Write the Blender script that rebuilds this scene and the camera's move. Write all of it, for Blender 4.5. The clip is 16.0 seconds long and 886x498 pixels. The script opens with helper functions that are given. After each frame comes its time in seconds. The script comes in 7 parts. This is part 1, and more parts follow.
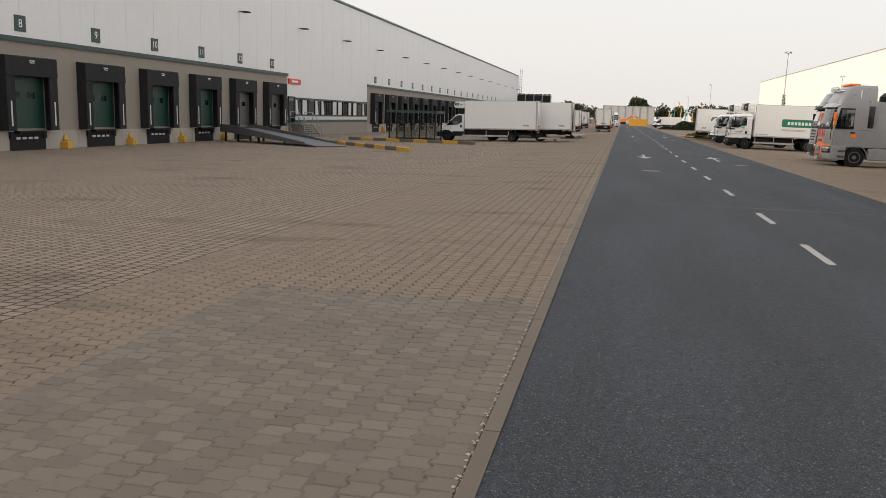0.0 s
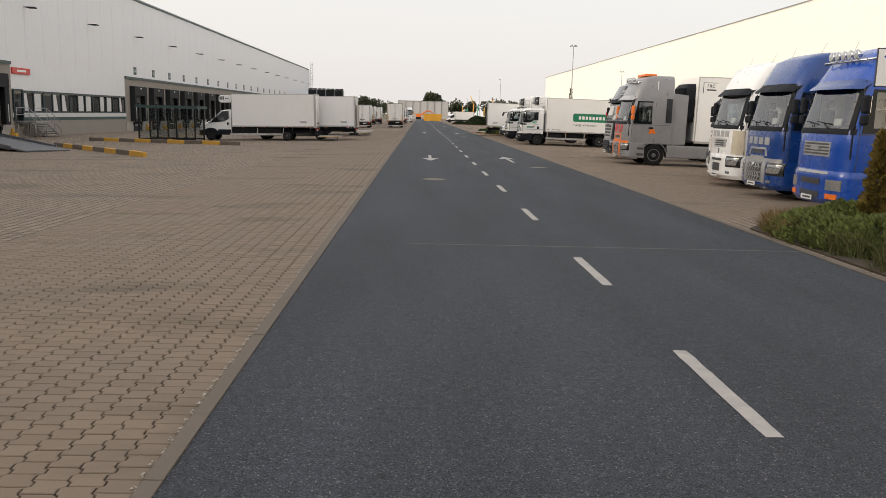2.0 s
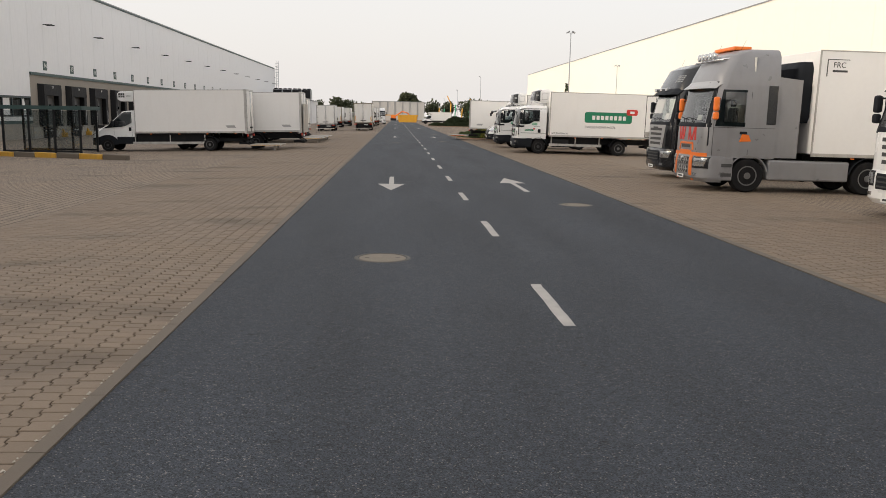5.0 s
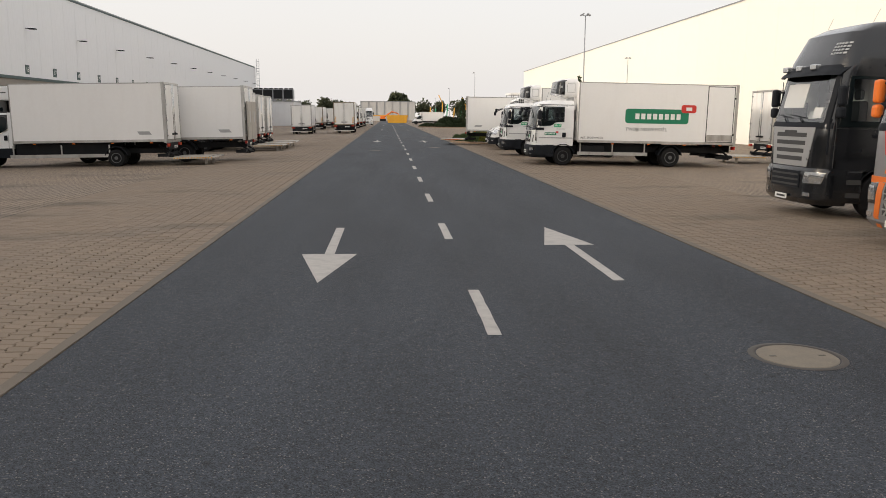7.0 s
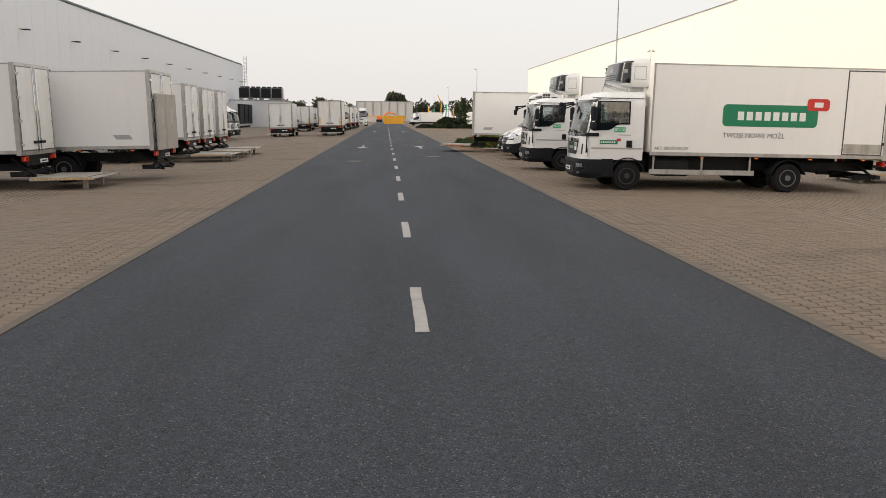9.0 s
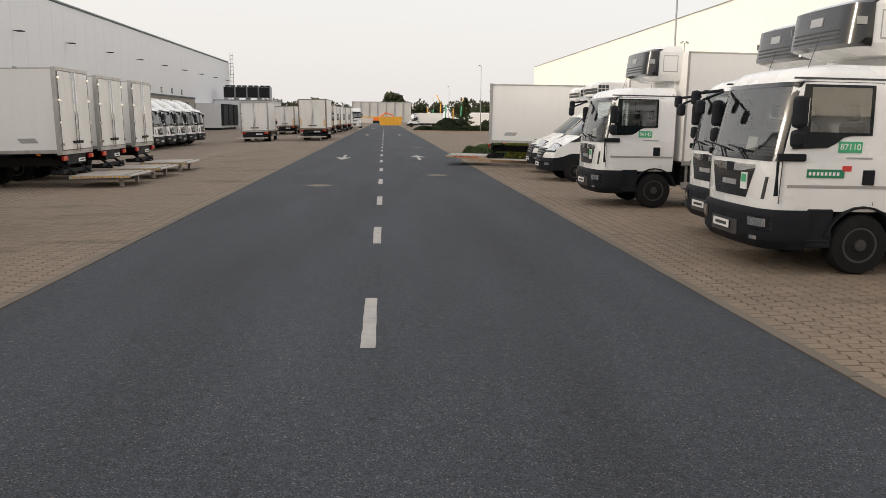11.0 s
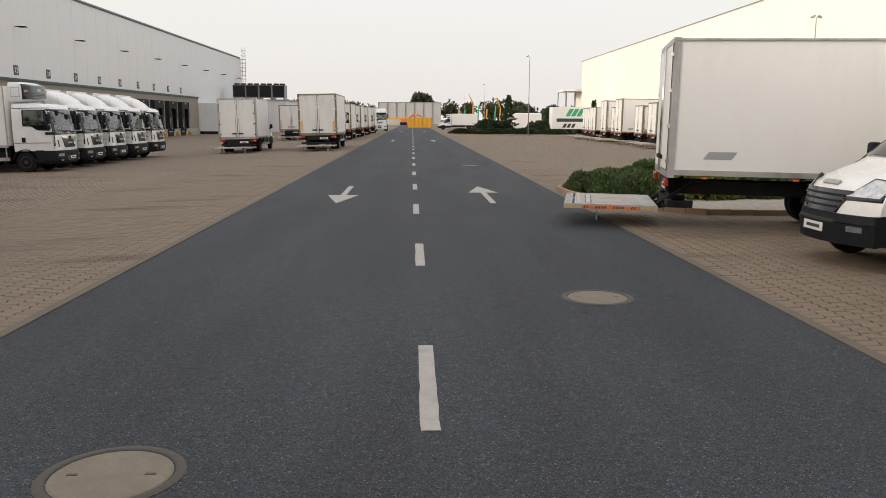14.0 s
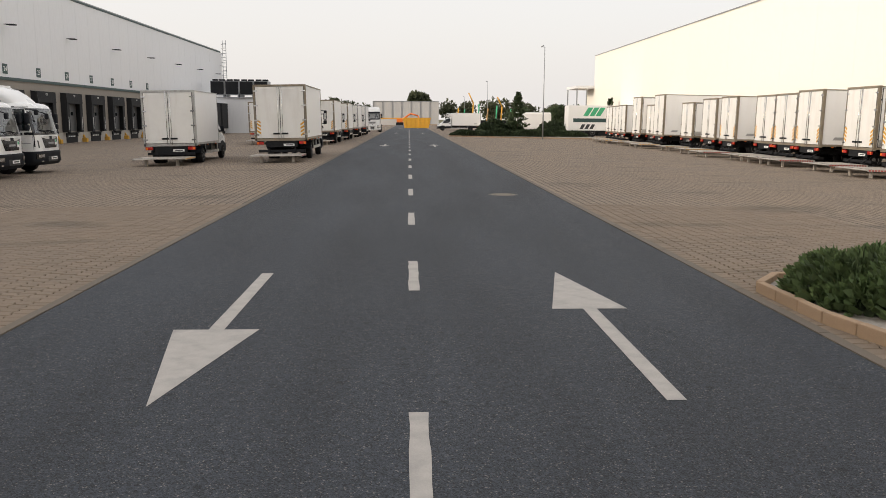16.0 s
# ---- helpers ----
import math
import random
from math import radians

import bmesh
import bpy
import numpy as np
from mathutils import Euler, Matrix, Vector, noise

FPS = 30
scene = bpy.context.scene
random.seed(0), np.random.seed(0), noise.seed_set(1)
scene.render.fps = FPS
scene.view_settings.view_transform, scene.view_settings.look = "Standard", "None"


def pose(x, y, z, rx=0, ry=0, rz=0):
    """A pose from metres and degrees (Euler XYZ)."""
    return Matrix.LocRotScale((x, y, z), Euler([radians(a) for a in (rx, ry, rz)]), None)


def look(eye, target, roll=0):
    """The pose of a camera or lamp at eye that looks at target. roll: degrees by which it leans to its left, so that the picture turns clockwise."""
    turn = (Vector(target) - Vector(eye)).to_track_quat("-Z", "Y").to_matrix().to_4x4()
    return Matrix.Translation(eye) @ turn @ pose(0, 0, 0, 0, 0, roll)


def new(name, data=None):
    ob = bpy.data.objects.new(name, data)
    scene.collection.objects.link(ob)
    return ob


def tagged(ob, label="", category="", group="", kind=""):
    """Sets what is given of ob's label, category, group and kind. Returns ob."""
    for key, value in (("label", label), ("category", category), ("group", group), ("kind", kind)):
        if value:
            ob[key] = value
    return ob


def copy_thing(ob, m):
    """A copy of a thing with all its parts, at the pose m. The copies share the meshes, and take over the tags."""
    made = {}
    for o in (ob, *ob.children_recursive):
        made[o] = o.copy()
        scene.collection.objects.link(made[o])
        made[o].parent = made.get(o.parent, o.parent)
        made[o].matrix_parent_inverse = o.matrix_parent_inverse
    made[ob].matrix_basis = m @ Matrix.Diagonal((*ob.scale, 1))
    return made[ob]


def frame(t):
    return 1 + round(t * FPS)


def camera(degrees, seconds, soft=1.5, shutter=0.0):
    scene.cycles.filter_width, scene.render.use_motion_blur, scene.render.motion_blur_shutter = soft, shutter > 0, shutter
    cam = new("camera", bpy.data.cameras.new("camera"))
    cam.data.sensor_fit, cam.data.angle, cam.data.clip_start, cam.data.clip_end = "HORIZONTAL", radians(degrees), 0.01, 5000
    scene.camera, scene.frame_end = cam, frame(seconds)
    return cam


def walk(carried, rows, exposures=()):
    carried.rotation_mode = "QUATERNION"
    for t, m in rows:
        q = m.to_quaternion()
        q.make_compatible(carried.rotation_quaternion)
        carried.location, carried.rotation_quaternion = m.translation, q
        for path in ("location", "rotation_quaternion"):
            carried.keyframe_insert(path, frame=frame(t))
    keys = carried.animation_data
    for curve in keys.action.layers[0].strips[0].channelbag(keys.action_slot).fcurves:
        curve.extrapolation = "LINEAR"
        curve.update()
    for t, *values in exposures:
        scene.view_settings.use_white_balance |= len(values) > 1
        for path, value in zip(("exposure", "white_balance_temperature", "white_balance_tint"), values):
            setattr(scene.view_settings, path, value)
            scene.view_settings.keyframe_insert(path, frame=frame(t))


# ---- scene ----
cam = camera(57.89, 16.0, soft=0.8)
# seconds, eye, pitch, roll, yaw
PATH = [
    (0, (-3.200, -11.893, 2.031), -9.58, 1.79, 12.21),
    (0.5, (-2.953, -9.793, 2.010), -9.52, 1.50, 6.99),
    (1, (-2.823, -8.040, 2.035), -9.42, 1.77, 3.08),
    (1.5, (-2.588, -6.147, 2.046), -9.46, 1.68, 0.03),
    (2, (-2.446, -4.253, 2.070), -9.50, 1.50, -1.88),
    (2.5, (-2.333, -2.224, 2.060), -9.42, 1.55, -2.67),
    (3, (-2.274, -0.105, 2.057), -9.36, 1.65, -2.94),
    (3.5, (-2.138, 2.471, 2.021), -9.40, 1.56, -3.07),
    (4, (-2.036, 4.983, 2.022), -9.42, 1.42, -3.18),
    (6.5, (-1.207, 19.490, 2.060), -9.37, 0.47, -3.85),
    (7, (-1.027, 22.704, 2.040), -9.40, 0.47, -3.96),
    (7.5, (-0.872, 25.744, 2.026), -9.48, 0.60, -3.99),
    (8, (-0.695, 28.743, 1.999), -9.39, 0.53, -4.00),
    (10.5, (0.101, 43.852, 2.012), -9.31, 0.55, -4.14),
    (11, (0.187, 47.099, 2.022), -9.28, 0.50, -4.18),
    (11.5, (0.234, 50.498, 1.990), -9.31, 0.27, -4.19),
    (12, (0.219, 53.804, 1.957), -9.25, 0.09, -3.53),
    (12.5, (0.147, 56.961, 2.015), -9.21, 0.08, -2.78),
    (13, (0.070, 60.358, 1.976), -9.22, 0.20, -2.27),
    (13.5, (-0.007, 63.668, 1.987), -9.18, 0.24, -2.16),
    (14, (-0.070, 66.893, 2.008), -9.20, 0.30, -2.22),
    (14.5, (-0.065, 70.401, 2.010), -9.17, 0.26, -2.28),
    (15, (-0.056, 73.791, 2.000), -9.19, 0.20, -2.27),
    (15.5, (-0.039, 77.178, 2.000), -9.16, 0.21, -2.30),
    (16, (-0.052, 80.690, 2.013), -9.21, 0.36, -2.47),
]
walk(cam, [(t, pose(*eye, 90 + pitch, 0, yaw) @ pose(0, 0, 0, 0, 0, roll)) for t, eye, pitch, roll, yaw in PATH])

# ---- light ----
SUN_EL, SUN_AZ = 15.0, 250.0      # degrees; azimuth clockwise from +y
world = bpy.data.worlds.new("hazy_sky")
scene.world = world
world.use_nodes = True
wn, wl = world.node_tree.nodes, world.node_tree.links
wn.clear()
w_out = wn.new("ShaderNodeOutputWorld")
w_sky = wn.new("ShaderNodeTexSky")
w_sky.sky_type, w_sky.sun_disc = "NISHITA", False
w_sky.sun_elevation, w_sky.sun_rotation = radians(SUN_EL), radians(SUN_AZ)
w_sky.air_density, w_sky.dust_density, w_sky.ozone_density = 1.0, 6.0, 1.0
w_bg1 = wn.new("ShaderNodeBackground")
w_bg1.inputs[1].default_value = 0.06
w_bg2 = wn.new("ShaderNodeBackground")           # the thin, even cloud cover
w_bg2.inputs[0].default_value = (1.0, 0.955, 0.925, 1)
w_bg2.inputs[1].default_value = 0.82
w_add = wn.new("ShaderNodeAddShader")
wl.new(w_sky.outputs[0], w_bg1.inputs[0])
wl.new(w_bg1.outputs[0], w_add.inputs[0])
wl.new(w_bg2.outputs[0], w_add.inputs[1])
wl.new(w_add.outputs[0], w_out.inputs[0])

sun = new("sun", bpy.data.lights.new("sun", "SUN"))
sun.data.energy, sun.data.angle, sun.data.color = 2.0, radians(9), (1.0, 0.91, 0.80)
_s = Vector((math.sin(radians(SUN_AZ)) * math.cos(radians(SUN_EL)), math.cos(radians(SUN_AZ)) * math.cos(radians(SUN_EL)), math.sin(radians(SUN_EL))))
sun.matrix_world = look(_s * 60, (0, 0, 0))
scene.view_settings.exposure = 0.0


# ---- materials ----
def mat(name, color, rough=0.5, metal=0.0, vary=0.12, scale=3.0, fine=60.0, bump=0.0, dirt=None, island=0.0, coat=0.0, dirt_amount=0.35, spec=0.5):
    """A painted or solid surface: two scales of variation, an optional dirt colour in streaks, fine relief."""
    m = bpy.data.materials.new(name)
    m.use_nodes = True
    n, l = m.node_tree.nodes, m.node_tree.links
    b = n["Principled BSDF"]
    b.inputs["Roughness"].default_value, b.inputs["Metallic"].default_value = rough, metal
    b.inputs["Specular IOR Level"].default_value = spec
    b.inputs["Coat Weight"].default_value = coat
    b.inputs["Coat Roughness"].default_value = 0.08
    tc = n.new("ShaderNodeTexCoord")
    n1 = n.new("ShaderNodeTexNoise")
    n1.inputs["Scale"].default_value, n1.inputs["Detail"].default_value = scale, 5
    n2 = n.new("ShaderNodeTexNoise")
    n2.inputs["Scale"].default_value, n2.inputs["Detail"].default_value = fine, 3
    l.new(tc.outputs["Object"], n1.inputs["Vector"])
    l.new(tc.outputs["Object"], n2.inputs["Vector"])
    mx = n.new("ShaderNodeMath")
    mx.operation = "MULTIPLY_ADD"
    mx.inputs[1].default_value, mx.inputs[2].default_value = 0.5, 0.0
    l.new(n2.outputs["Fac"], mx.inputs[0])
    ad = n.new("ShaderNodeMath")
    ad.operation = "ADD"
    l.new(n1.outputs["Fac"], ad.inputs[0])
    l.new(mx.outputs[0], ad.inputs[1])
    last = ad
    if island:
        geo = n.new("ShaderNodeNewGeometry")
        oi = n.new("ShaderNodeObjectInfo")
        s1 = n.new("ShaderNodeMath")
        s1.operation = "ADD"
        l.new(geo.outputs["Random Per Island"], s1.inputs[0])
        l.new(oi.outputs["Random"], s1.inputs[1])
        fr = n.new("ShaderNodeMath")
        fr.operation = "FRACT"
        l.new(s1.outputs[0], fr.inputs[0])
        s2 = n.new("ShaderNodeMath")
        s2.operation = "MULTIPLY_ADD"
        s2.inputs[1].default_value = island
        l.new(fr.outputs[0], s2.inputs[0])
        l.new(ad.outputs[0], s2.inputs[2])
        last = s2
    ramp = n.new("ShaderNodeMapRange")
    ramp.inputs["From Min"].default_value, ramp.inputs["From Max"].default_value = 0.35, 1.15 + island
    ramp.inputs["To Min"].default_value, ramp.inputs["To Max"].default_value = 1 - vary, 1 + vary
    l.new(last.outputs[0], ramp.inputs["Value"])
    col = n.new("ShaderNodeMix")
    col.data_type, col.blend_type = "RGBA", "MULTIPLY"
    col.inputs["Factor"].default_value = 1.0
    col.inputs["A"].default_value = (*color, 1)
    l.new(ramp.outputs[0], col.inputs["B"])
    out = col.outputs["Result"]
    if dirt:
        n3 = n.new("ShaderNodeTexNoise")
        n3.inputs["Scale"].default_value, n3.inputs["Detail"].default_value = 1.6, 8
        mp = n.new("ShaderNodeMapping")
        mp.inputs["Scale"].default_value = (2.2, 2.2, 0.35)
        l.new(tc.outputs["Object"], mp.inputs["Vector"])
        l.new(mp.outputs[0], n3.inputs["Vector"])
        r3 = n.new("ShaderNodeMapRange")
        r3.inputs["From Min"].default_value, r3.inputs["From Max"].default_value = 0.50, 0.80
        r3.inputs["To Min"].default_value, r3.inputs["To Max"].default_value = 0.0, dirt_amount
        l.new(n3.outputs["Fac"], r3.inputs["Value"])
        dm = n.new("ShaderNodeMix")
        dm.data_type = "RGBA"
        dm.inputs["B"].default_value = (*dirt, 1)
        l.new(r3.outputs[0], dm.inputs["Factor"])
        l.new(out, dm.inputs["A"])
        out = dm.outputs["Result"]
    l.new(out, b.inputs["Base Color"])
    rr = n.new("ShaderNodeMapRange")
    rr.inputs["From Min"].default_value, rr.inputs["From Max"].default_value = 0.3, 0.7
    rr.inputs["To Min"].default_value, rr.inputs["To Max"].default_value = max(rough - 0.08, 0.02), min(rough + 0.1, 1)
    l.new(n1.outputs["Fac"], rr.inputs["Value"])
    l.new(rr.outputs[0], b.inputs["Roughness"])
    if bump:
        bp = n.new("ShaderNodeBump")
        bp.inputs["Strength"].default_value, bp.inputs["Distance"].default_value = bump, 0.01
        l.new(n2.outputs["Fac"], bp.inputs["Height"])
        l.new(bp.outputs[0], b.inputs["Normal"])
    return m


def stains(m, strong=0.55):
    """Oil and tyre stains over a paving material."""
    n, l = m.node_tree.nodes, m.node_tree.links
    b = n["Principled BSDF"]
    base = b.inputs["Base Color"].links[0].from_socket
    tc = n.new("ShaderNodeTexCoord")
    st = n.new("ShaderNodeTexNoise")
    st.inputs["Scale"].default_value, st.inputs["Detail"].default_value = 0.45, 9
    sm = n.new("ShaderNodeMapping")
    sm.inputs["Scale"].default_value = (0.6, 1.6, 1)
    l.new(tc.outputs["Object"], sm.inputs["Vector"])
    l.new(sm.outputs[0], st.inputs["Vector"])
    sr = n.new("ShaderNodeMapRange")
    sr.inputs["From Min"].default_value, sr.inputs["From Max"].default_value = 0.56, 0.74
    sr.inputs["To Min"].default_value, sr.inputs["To Max"].default_value = 1.0, strong
    l.new(st.outputs["Fac"], sr.inputs["Value"])
    m2 = n.new("ShaderNodeMix")
    m2.data_type, m2.blend_type = "RGBA", "MULTIPLY"
    m2.inputs["Factor"].default_value = 1.0
    l.new(base, m2.inputs["A"])
    l.new(sr.outputs[0], m2.inputs["B"])
    l.new(m2.outputs["Result"], b.inputs["Base Color"])


def paver_sheet_mat(name, color, joint):
    """Paving farther off: rows of small stones with dark joints, laid by the same module as the built stones."""
    m = mat(name, color, 0.85, vary=0.22, scale=0.35, fine=9.0)
    n, l = m.node_tree.nodes, m.node_tree.links
    b = n["Principled BSDF"]
    base = b.inputs["Base Color"].links[0].from_socket
    tc = n.new("ShaderNodeTexCoord")
    mp = n.new("ShaderNodeMapping")
    mp.inputs["Rotation"].default_value = (0, 0, radians(90))
    l.new(tc.outputs["Object"], mp.inputs["Vector"])
    wv = n.new("ShaderNodeTexNoise")
    wv.inputs["Scale"].default_value = 3.0
    l.new(tc.outputs["Object"], wv.inputs["Vector"])
    bk = n.new("ShaderNodeTexBrick")
    bk.inputs["Scale"].default_value = 1.0
    bk.inputs["Brick Width"].default_value, bk.inputs["Row Height"].default_value = 0.165, 0.20
    bk.inputs["Mortar Size"].default_value, bk.inputs["Mortar Smooth"].default_value = 0.016, 0.2
    bk.inputs["Color1"].default_value, bk.inputs["Color2"].default_value = (0.90, 0.90, 0.90, 1), (1.10, 1.10, 1.10, 1)
    bk.inputs["Mortar"].default_value = (*joint, 1)
    l.new(mp.outputs[0], bk.inputs["Vector"])
    mu = n.new("ShaderNodeMix")
    mu.data_type, mu.blend_type = "RGBA", "MULTIPLY"
    mu.inputs["Factor"].default_value = 1.0
    l.new(base, mu.inputs["A"])
    l.new(bk.outputs["Color"], mu.inputs["B"])
    l.new(mu.outputs["Result"], b.inputs["Base Color"])
    stains(m)
    bp = n.new("ShaderNodeBump")
    bp.inputs["Strength"].default_value, bp.inputs["Distance"].default_value = 0.6, 0.012
    iv = n.new("ShaderNodeMath")
    iv.operation = "SUBTRACT"
    iv.inputs[0].default_value = 1.0
    l.new(bk.outputs["Fac"], iv.inputs[1])
    l.new(iv.outputs[0], bp.inputs["Height"])
    l.new(bp.outputs[0], b.inputs["Normal"])
    return m


def asphalt_mat():
    m = bpy.data.materials.new("asphalt")
    m.use_nodes = True
    n, l = m.node_tree.nodes, m.node_tree.links
    b = n["Principled BSDF"]
    tc = n.new("ShaderNodeTexCoord")
    vo = n.new("ShaderNodeTexVoronoi")
    vo.inputs["Scale"].default_value = 115
    l.new(tc.outputs["Object"], vo.inputs["Vector"])
    big = n.new("ShaderNodeTexNoise")
    big.inputs["Scale"].default_value, big.inputs["Detail"].default_value = 0.5, 6
    mp = n.new("ShaderNodeMapping")
    mp.inputs["Scale"].default_value = (1.6, 0.25, 1)
    l.new(tc.outputs["Object"], mp.inputs["Vector"])
    l.new(mp.outputs[0], big.inputs["Vector"])
    mid = n.new("ShaderNodeTexNoise")
    mid.inputs["Scale"].default_value, mid.inputs["Detail"].default_value = 14, 6
    l.new(tc.outputs["Object"], mid.inputs["Vector"])
    stone = n.new("ShaderNodeValToRGB")
    stone.color_ramp.elements[0].position, stone.color_ramp.elements[0].color = 0.0, (0.009, 0.011, 0.015, 1)
    stone.color_ramp.elements[1].position, stone.color_ramp.elements[1].color = 0.95, (0.055, 0.065, 0.080, 1)
    e = stone.color_ramp.elements.new(0.988)
    e.color = (0.17, 0.16, 0.15, 1)
    sep = n.new("ShaderNodeSeparateColor")
    l.new(vo.outputs["Color"], sep.inputs[0])
    l.new(sep.outputs[0], stone.inputs[0])
    rg = n.new("ShaderNodeMapRange")
    rg.inputs["From Min"].default_value, rg.inputs["From Max"].default_value = 0.3, 0.7
    rg.inputs["To Min"].default_value, rg.inputs["To Max"].default_value = 0.78, 1.3
    l.new(big.outputs["Fac"], rg.inputs["Value"])
    rm = n.new("ShaderNodeMapRange")
    rm.inputs["From Min"].default_value, rm.inputs["From Max"].default_value = 0.3, 0.7
    rm.inputs["To Min"].default_value, rm.inputs["To Max"].default_value = 0.8, 1.2
    l.new(mid.outputs["Fac"], rm.inputs["Value"])
    mm = n.new("ShaderNodeMath")
    mm.operation = "MULTIPLY"
    l.new(rg.outputs[0], mm.inputs[0])
    l.new(rm.outputs[0], mm.inputs[1])
    mu = n.new("ShaderNodeMix")
    mu.data_type, mu.blend_type = "RGBA", "MULTIPLY"
    mu.inputs["Factor"].default_value = 1
    l.new(stone.outputs[0], mu.inputs["A"])
    l.new(mm.outputs[0], mu.inputs["B"])
    pit = n.new("ShaderNodeTexVoronoi")              # scattered dark pits and spots
    pit.inputs["Scale"].default_value = 2.3
    l.new(tc.outputs["Object"], pit.inputs["Vector"])
    pr = n.new("ShaderNodeMapRange")
    pr.inputs["From Min"].default_value, pr.inputs["From Max"].default_value = 0.035, 0.10
    pr.inputs["To Min"].default_value, pr.inputs["To Max"].default_value = 0.45, 1.0
    l.new(pit.outputs["Distance"], pr.inputs["Value"])
    ps = n.new("ShaderNodeMath")
    ps.operation = "MULTIPLY"
    l.new(mm.outputs[0], ps.inputs[0])
    l.new(pr.outputs[0], ps.inputs[1])
    l.new(ps.outputs[0], mu.inputs["B"])
    l.new(mu.outputs["Result"], b.inputs["Base Color"])
    b.inputs["Roughness"].default_value = 0.82
    bp = n.new("ShaderNodeBump")
    bp.inputs["Strength"].default_value, bp.inputs["Distance"].default_value = 0.8, 0.007
    l.new(vo.outputs["Distance"], bp.inputs["Height"])
    l.new(bp.outputs[0], b.inputs["Normal"])
    return m


def glass_mat(name, tint, rough=0.03, clear=0.0, spec=0.8):
    """Vehicle glass: dark and reflective, letting part of the light through."""
    m = bpy.data.materials.new(name)
    m.use_nodes = True
    n, l = m.node_tree.nodes, m.node_tree.links
    b = n["Principled BSDF"]
    b.inputs["Base Color"].default_value = (*tint, 1)
    b.inputs["Roughness"].default_value = rough
    b.inputs["Specular IOR Level"].default_value = spec
    b.inputs["Coat Weight"].default_value = 0.3 if spec > 0.5 else 0.0
    b.inputs["Transmission Weight"].default_value = clear
    return m


M = {}
M["asphalt"] = asphalt_mat()
M["paver_far"] = paver_sheet_mat("paving_stones", (0.272, 0.210, 0.153), (0.14, 0.13, 0.12))
M["paver"] = mat("concrete_stone", (0.216, 0.166, 0.120), 0.85, vary=0.20, scale=0.5, fine=90, bump=0.35, island=0.5)
stains(M["paver"])
M["joint_sand"] = mat("joint_sand", (0.150, 0.128, 0.104), 0.9, vary=0.55, scale=2.2, fine=60, bump=0.3)
M["pale_grit"] = mat("pale_grit", (0.42, 0.38, 0.32), 0.9, vary=0.4, scale=20)
M["paver_grey"] = mat("grey_concrete_stone", (0.172, 0.143, 0.113), 0.82, vary=0.30, scale=1.6, fine=90, bump=0.35, island=0.8)
M["bedding"] = mat("joint_sand", (0.022, 0.018, 0.014), 0.95, vary=0.3, fine=40)
M["kerb"] = mat("kerb_concrete", (0.150, 0.124, 0.097), 0.85, vary=0.2, scale=1.5, fine=70, bump=0.3, island=0.3)
M["kerb_tan"] = mat("tan_kerb_concrete", (0.36, 0.25, 0.16), 0.85, vary=0.25, scale=3, fine=70, bump=0.3, island=0.4)
M["paint"] = mat("road_paint", (0.43, 0.405, 0.375), 0.7, vary=0.22, scale=6, fine=120, bump=0.2, dirt=(0.16, 0.16, 0.16), dirt_amount=0.5)
M["yellow"] = mat("yellow_paint", (0.60, 0.33, 0.04), 0.6, vary=0.2, dirt=(0.2, 0.15, 0.1))
M["cast"] = mat("manhole_concrete", (0.21, 0.18, 0.14), 0.85, vary=0.25, scale=6, fine=80, bump=0.4)
M["iron"] = mat("cast_iron", (0.09, 0.08, 0.07), 0.6, metal=0.5, vary=0.3)
M["clad"] = mat("white_cladding", (0.75, 0.755, 0.765), 0.45, vary=0.05, scale=0.12, fine=2.0, dirt=(0.5, 0.5, 0.5), dirt_amount=0.15)
M["clad_right"] = mat("cream_cladding", (0.86, 0.83, 0.75), 0.55, vary=0.03, scale=0.1, fine=2.0)
M["beige"] = mat("beige_render", (0.29, 0.262, 0.225), 0.85, vary=0.10, scale=0.6, fine=30, bump=0.15, dirt=(0.25, 0.22, 0.19))
M["plinth"] = mat("plinth_concrete", (0.40, 0.375, 0.335), 0.85, vary=0.16, scale=1.0, fine=40, bump=0.2, dirt=(0.2, 0.18, 0.16), dirt_amount=0.6)
M["dgreen"] = mat("dark_green_trim", (0.030, 0.065, 0.062), 0.5)
# green darkened: the shade deep inside the shelter is put into the colour
M["door_green"] = mat("shaded_green_dock_door", (0.007, 0.042, 0.032), 0.45, vary=0.2)
M["door_grey"] = mat("grey_dock_door", (0.10, 0.10, 0.10), 0.5)
M["rubber"] = mat("black_dock_rubber", (0.020, 0.021, 0.023), 0.75, vary=0.35, scale=4, bump=0.2, spec=0.25, dirt=(0.06, 0.056, 0.052))
M["dark"] = mat("dark_steel", (0.012, 0.013, 0.015), 0.65, vary=0.3, spec=0.25, dirt=(0.035, 0.032, 0.03))
M["plastic"] = mat("black_plastic", (0.011, 0.013, 0.017), 0.6, vary=0.25, fine=120, spec=0.18, dirt=(0.04, 0.04, 0.04), dirt_amount=0.15)
M["tyre"] = mat("tyre_rubber", (0.012, 0.012, 0.013), 0.9, vary=0.35, fine=60, bump=0.3, spec=0.2, dirt=(0.05, 0.045, 0.04), dirt_amount=0.3)
M["rim"] = mat("wheel_steel", (0.13, 0.13, 0.13), 0.55, metal=0.3, vary=0.3, dirt=(0.08, 0.07, 0.06))
M["rim_dark"] = mat("dark_wheel_steel", (0.045, 0.045, 0.045), 0.5, metal=0.3, vary=0.3)
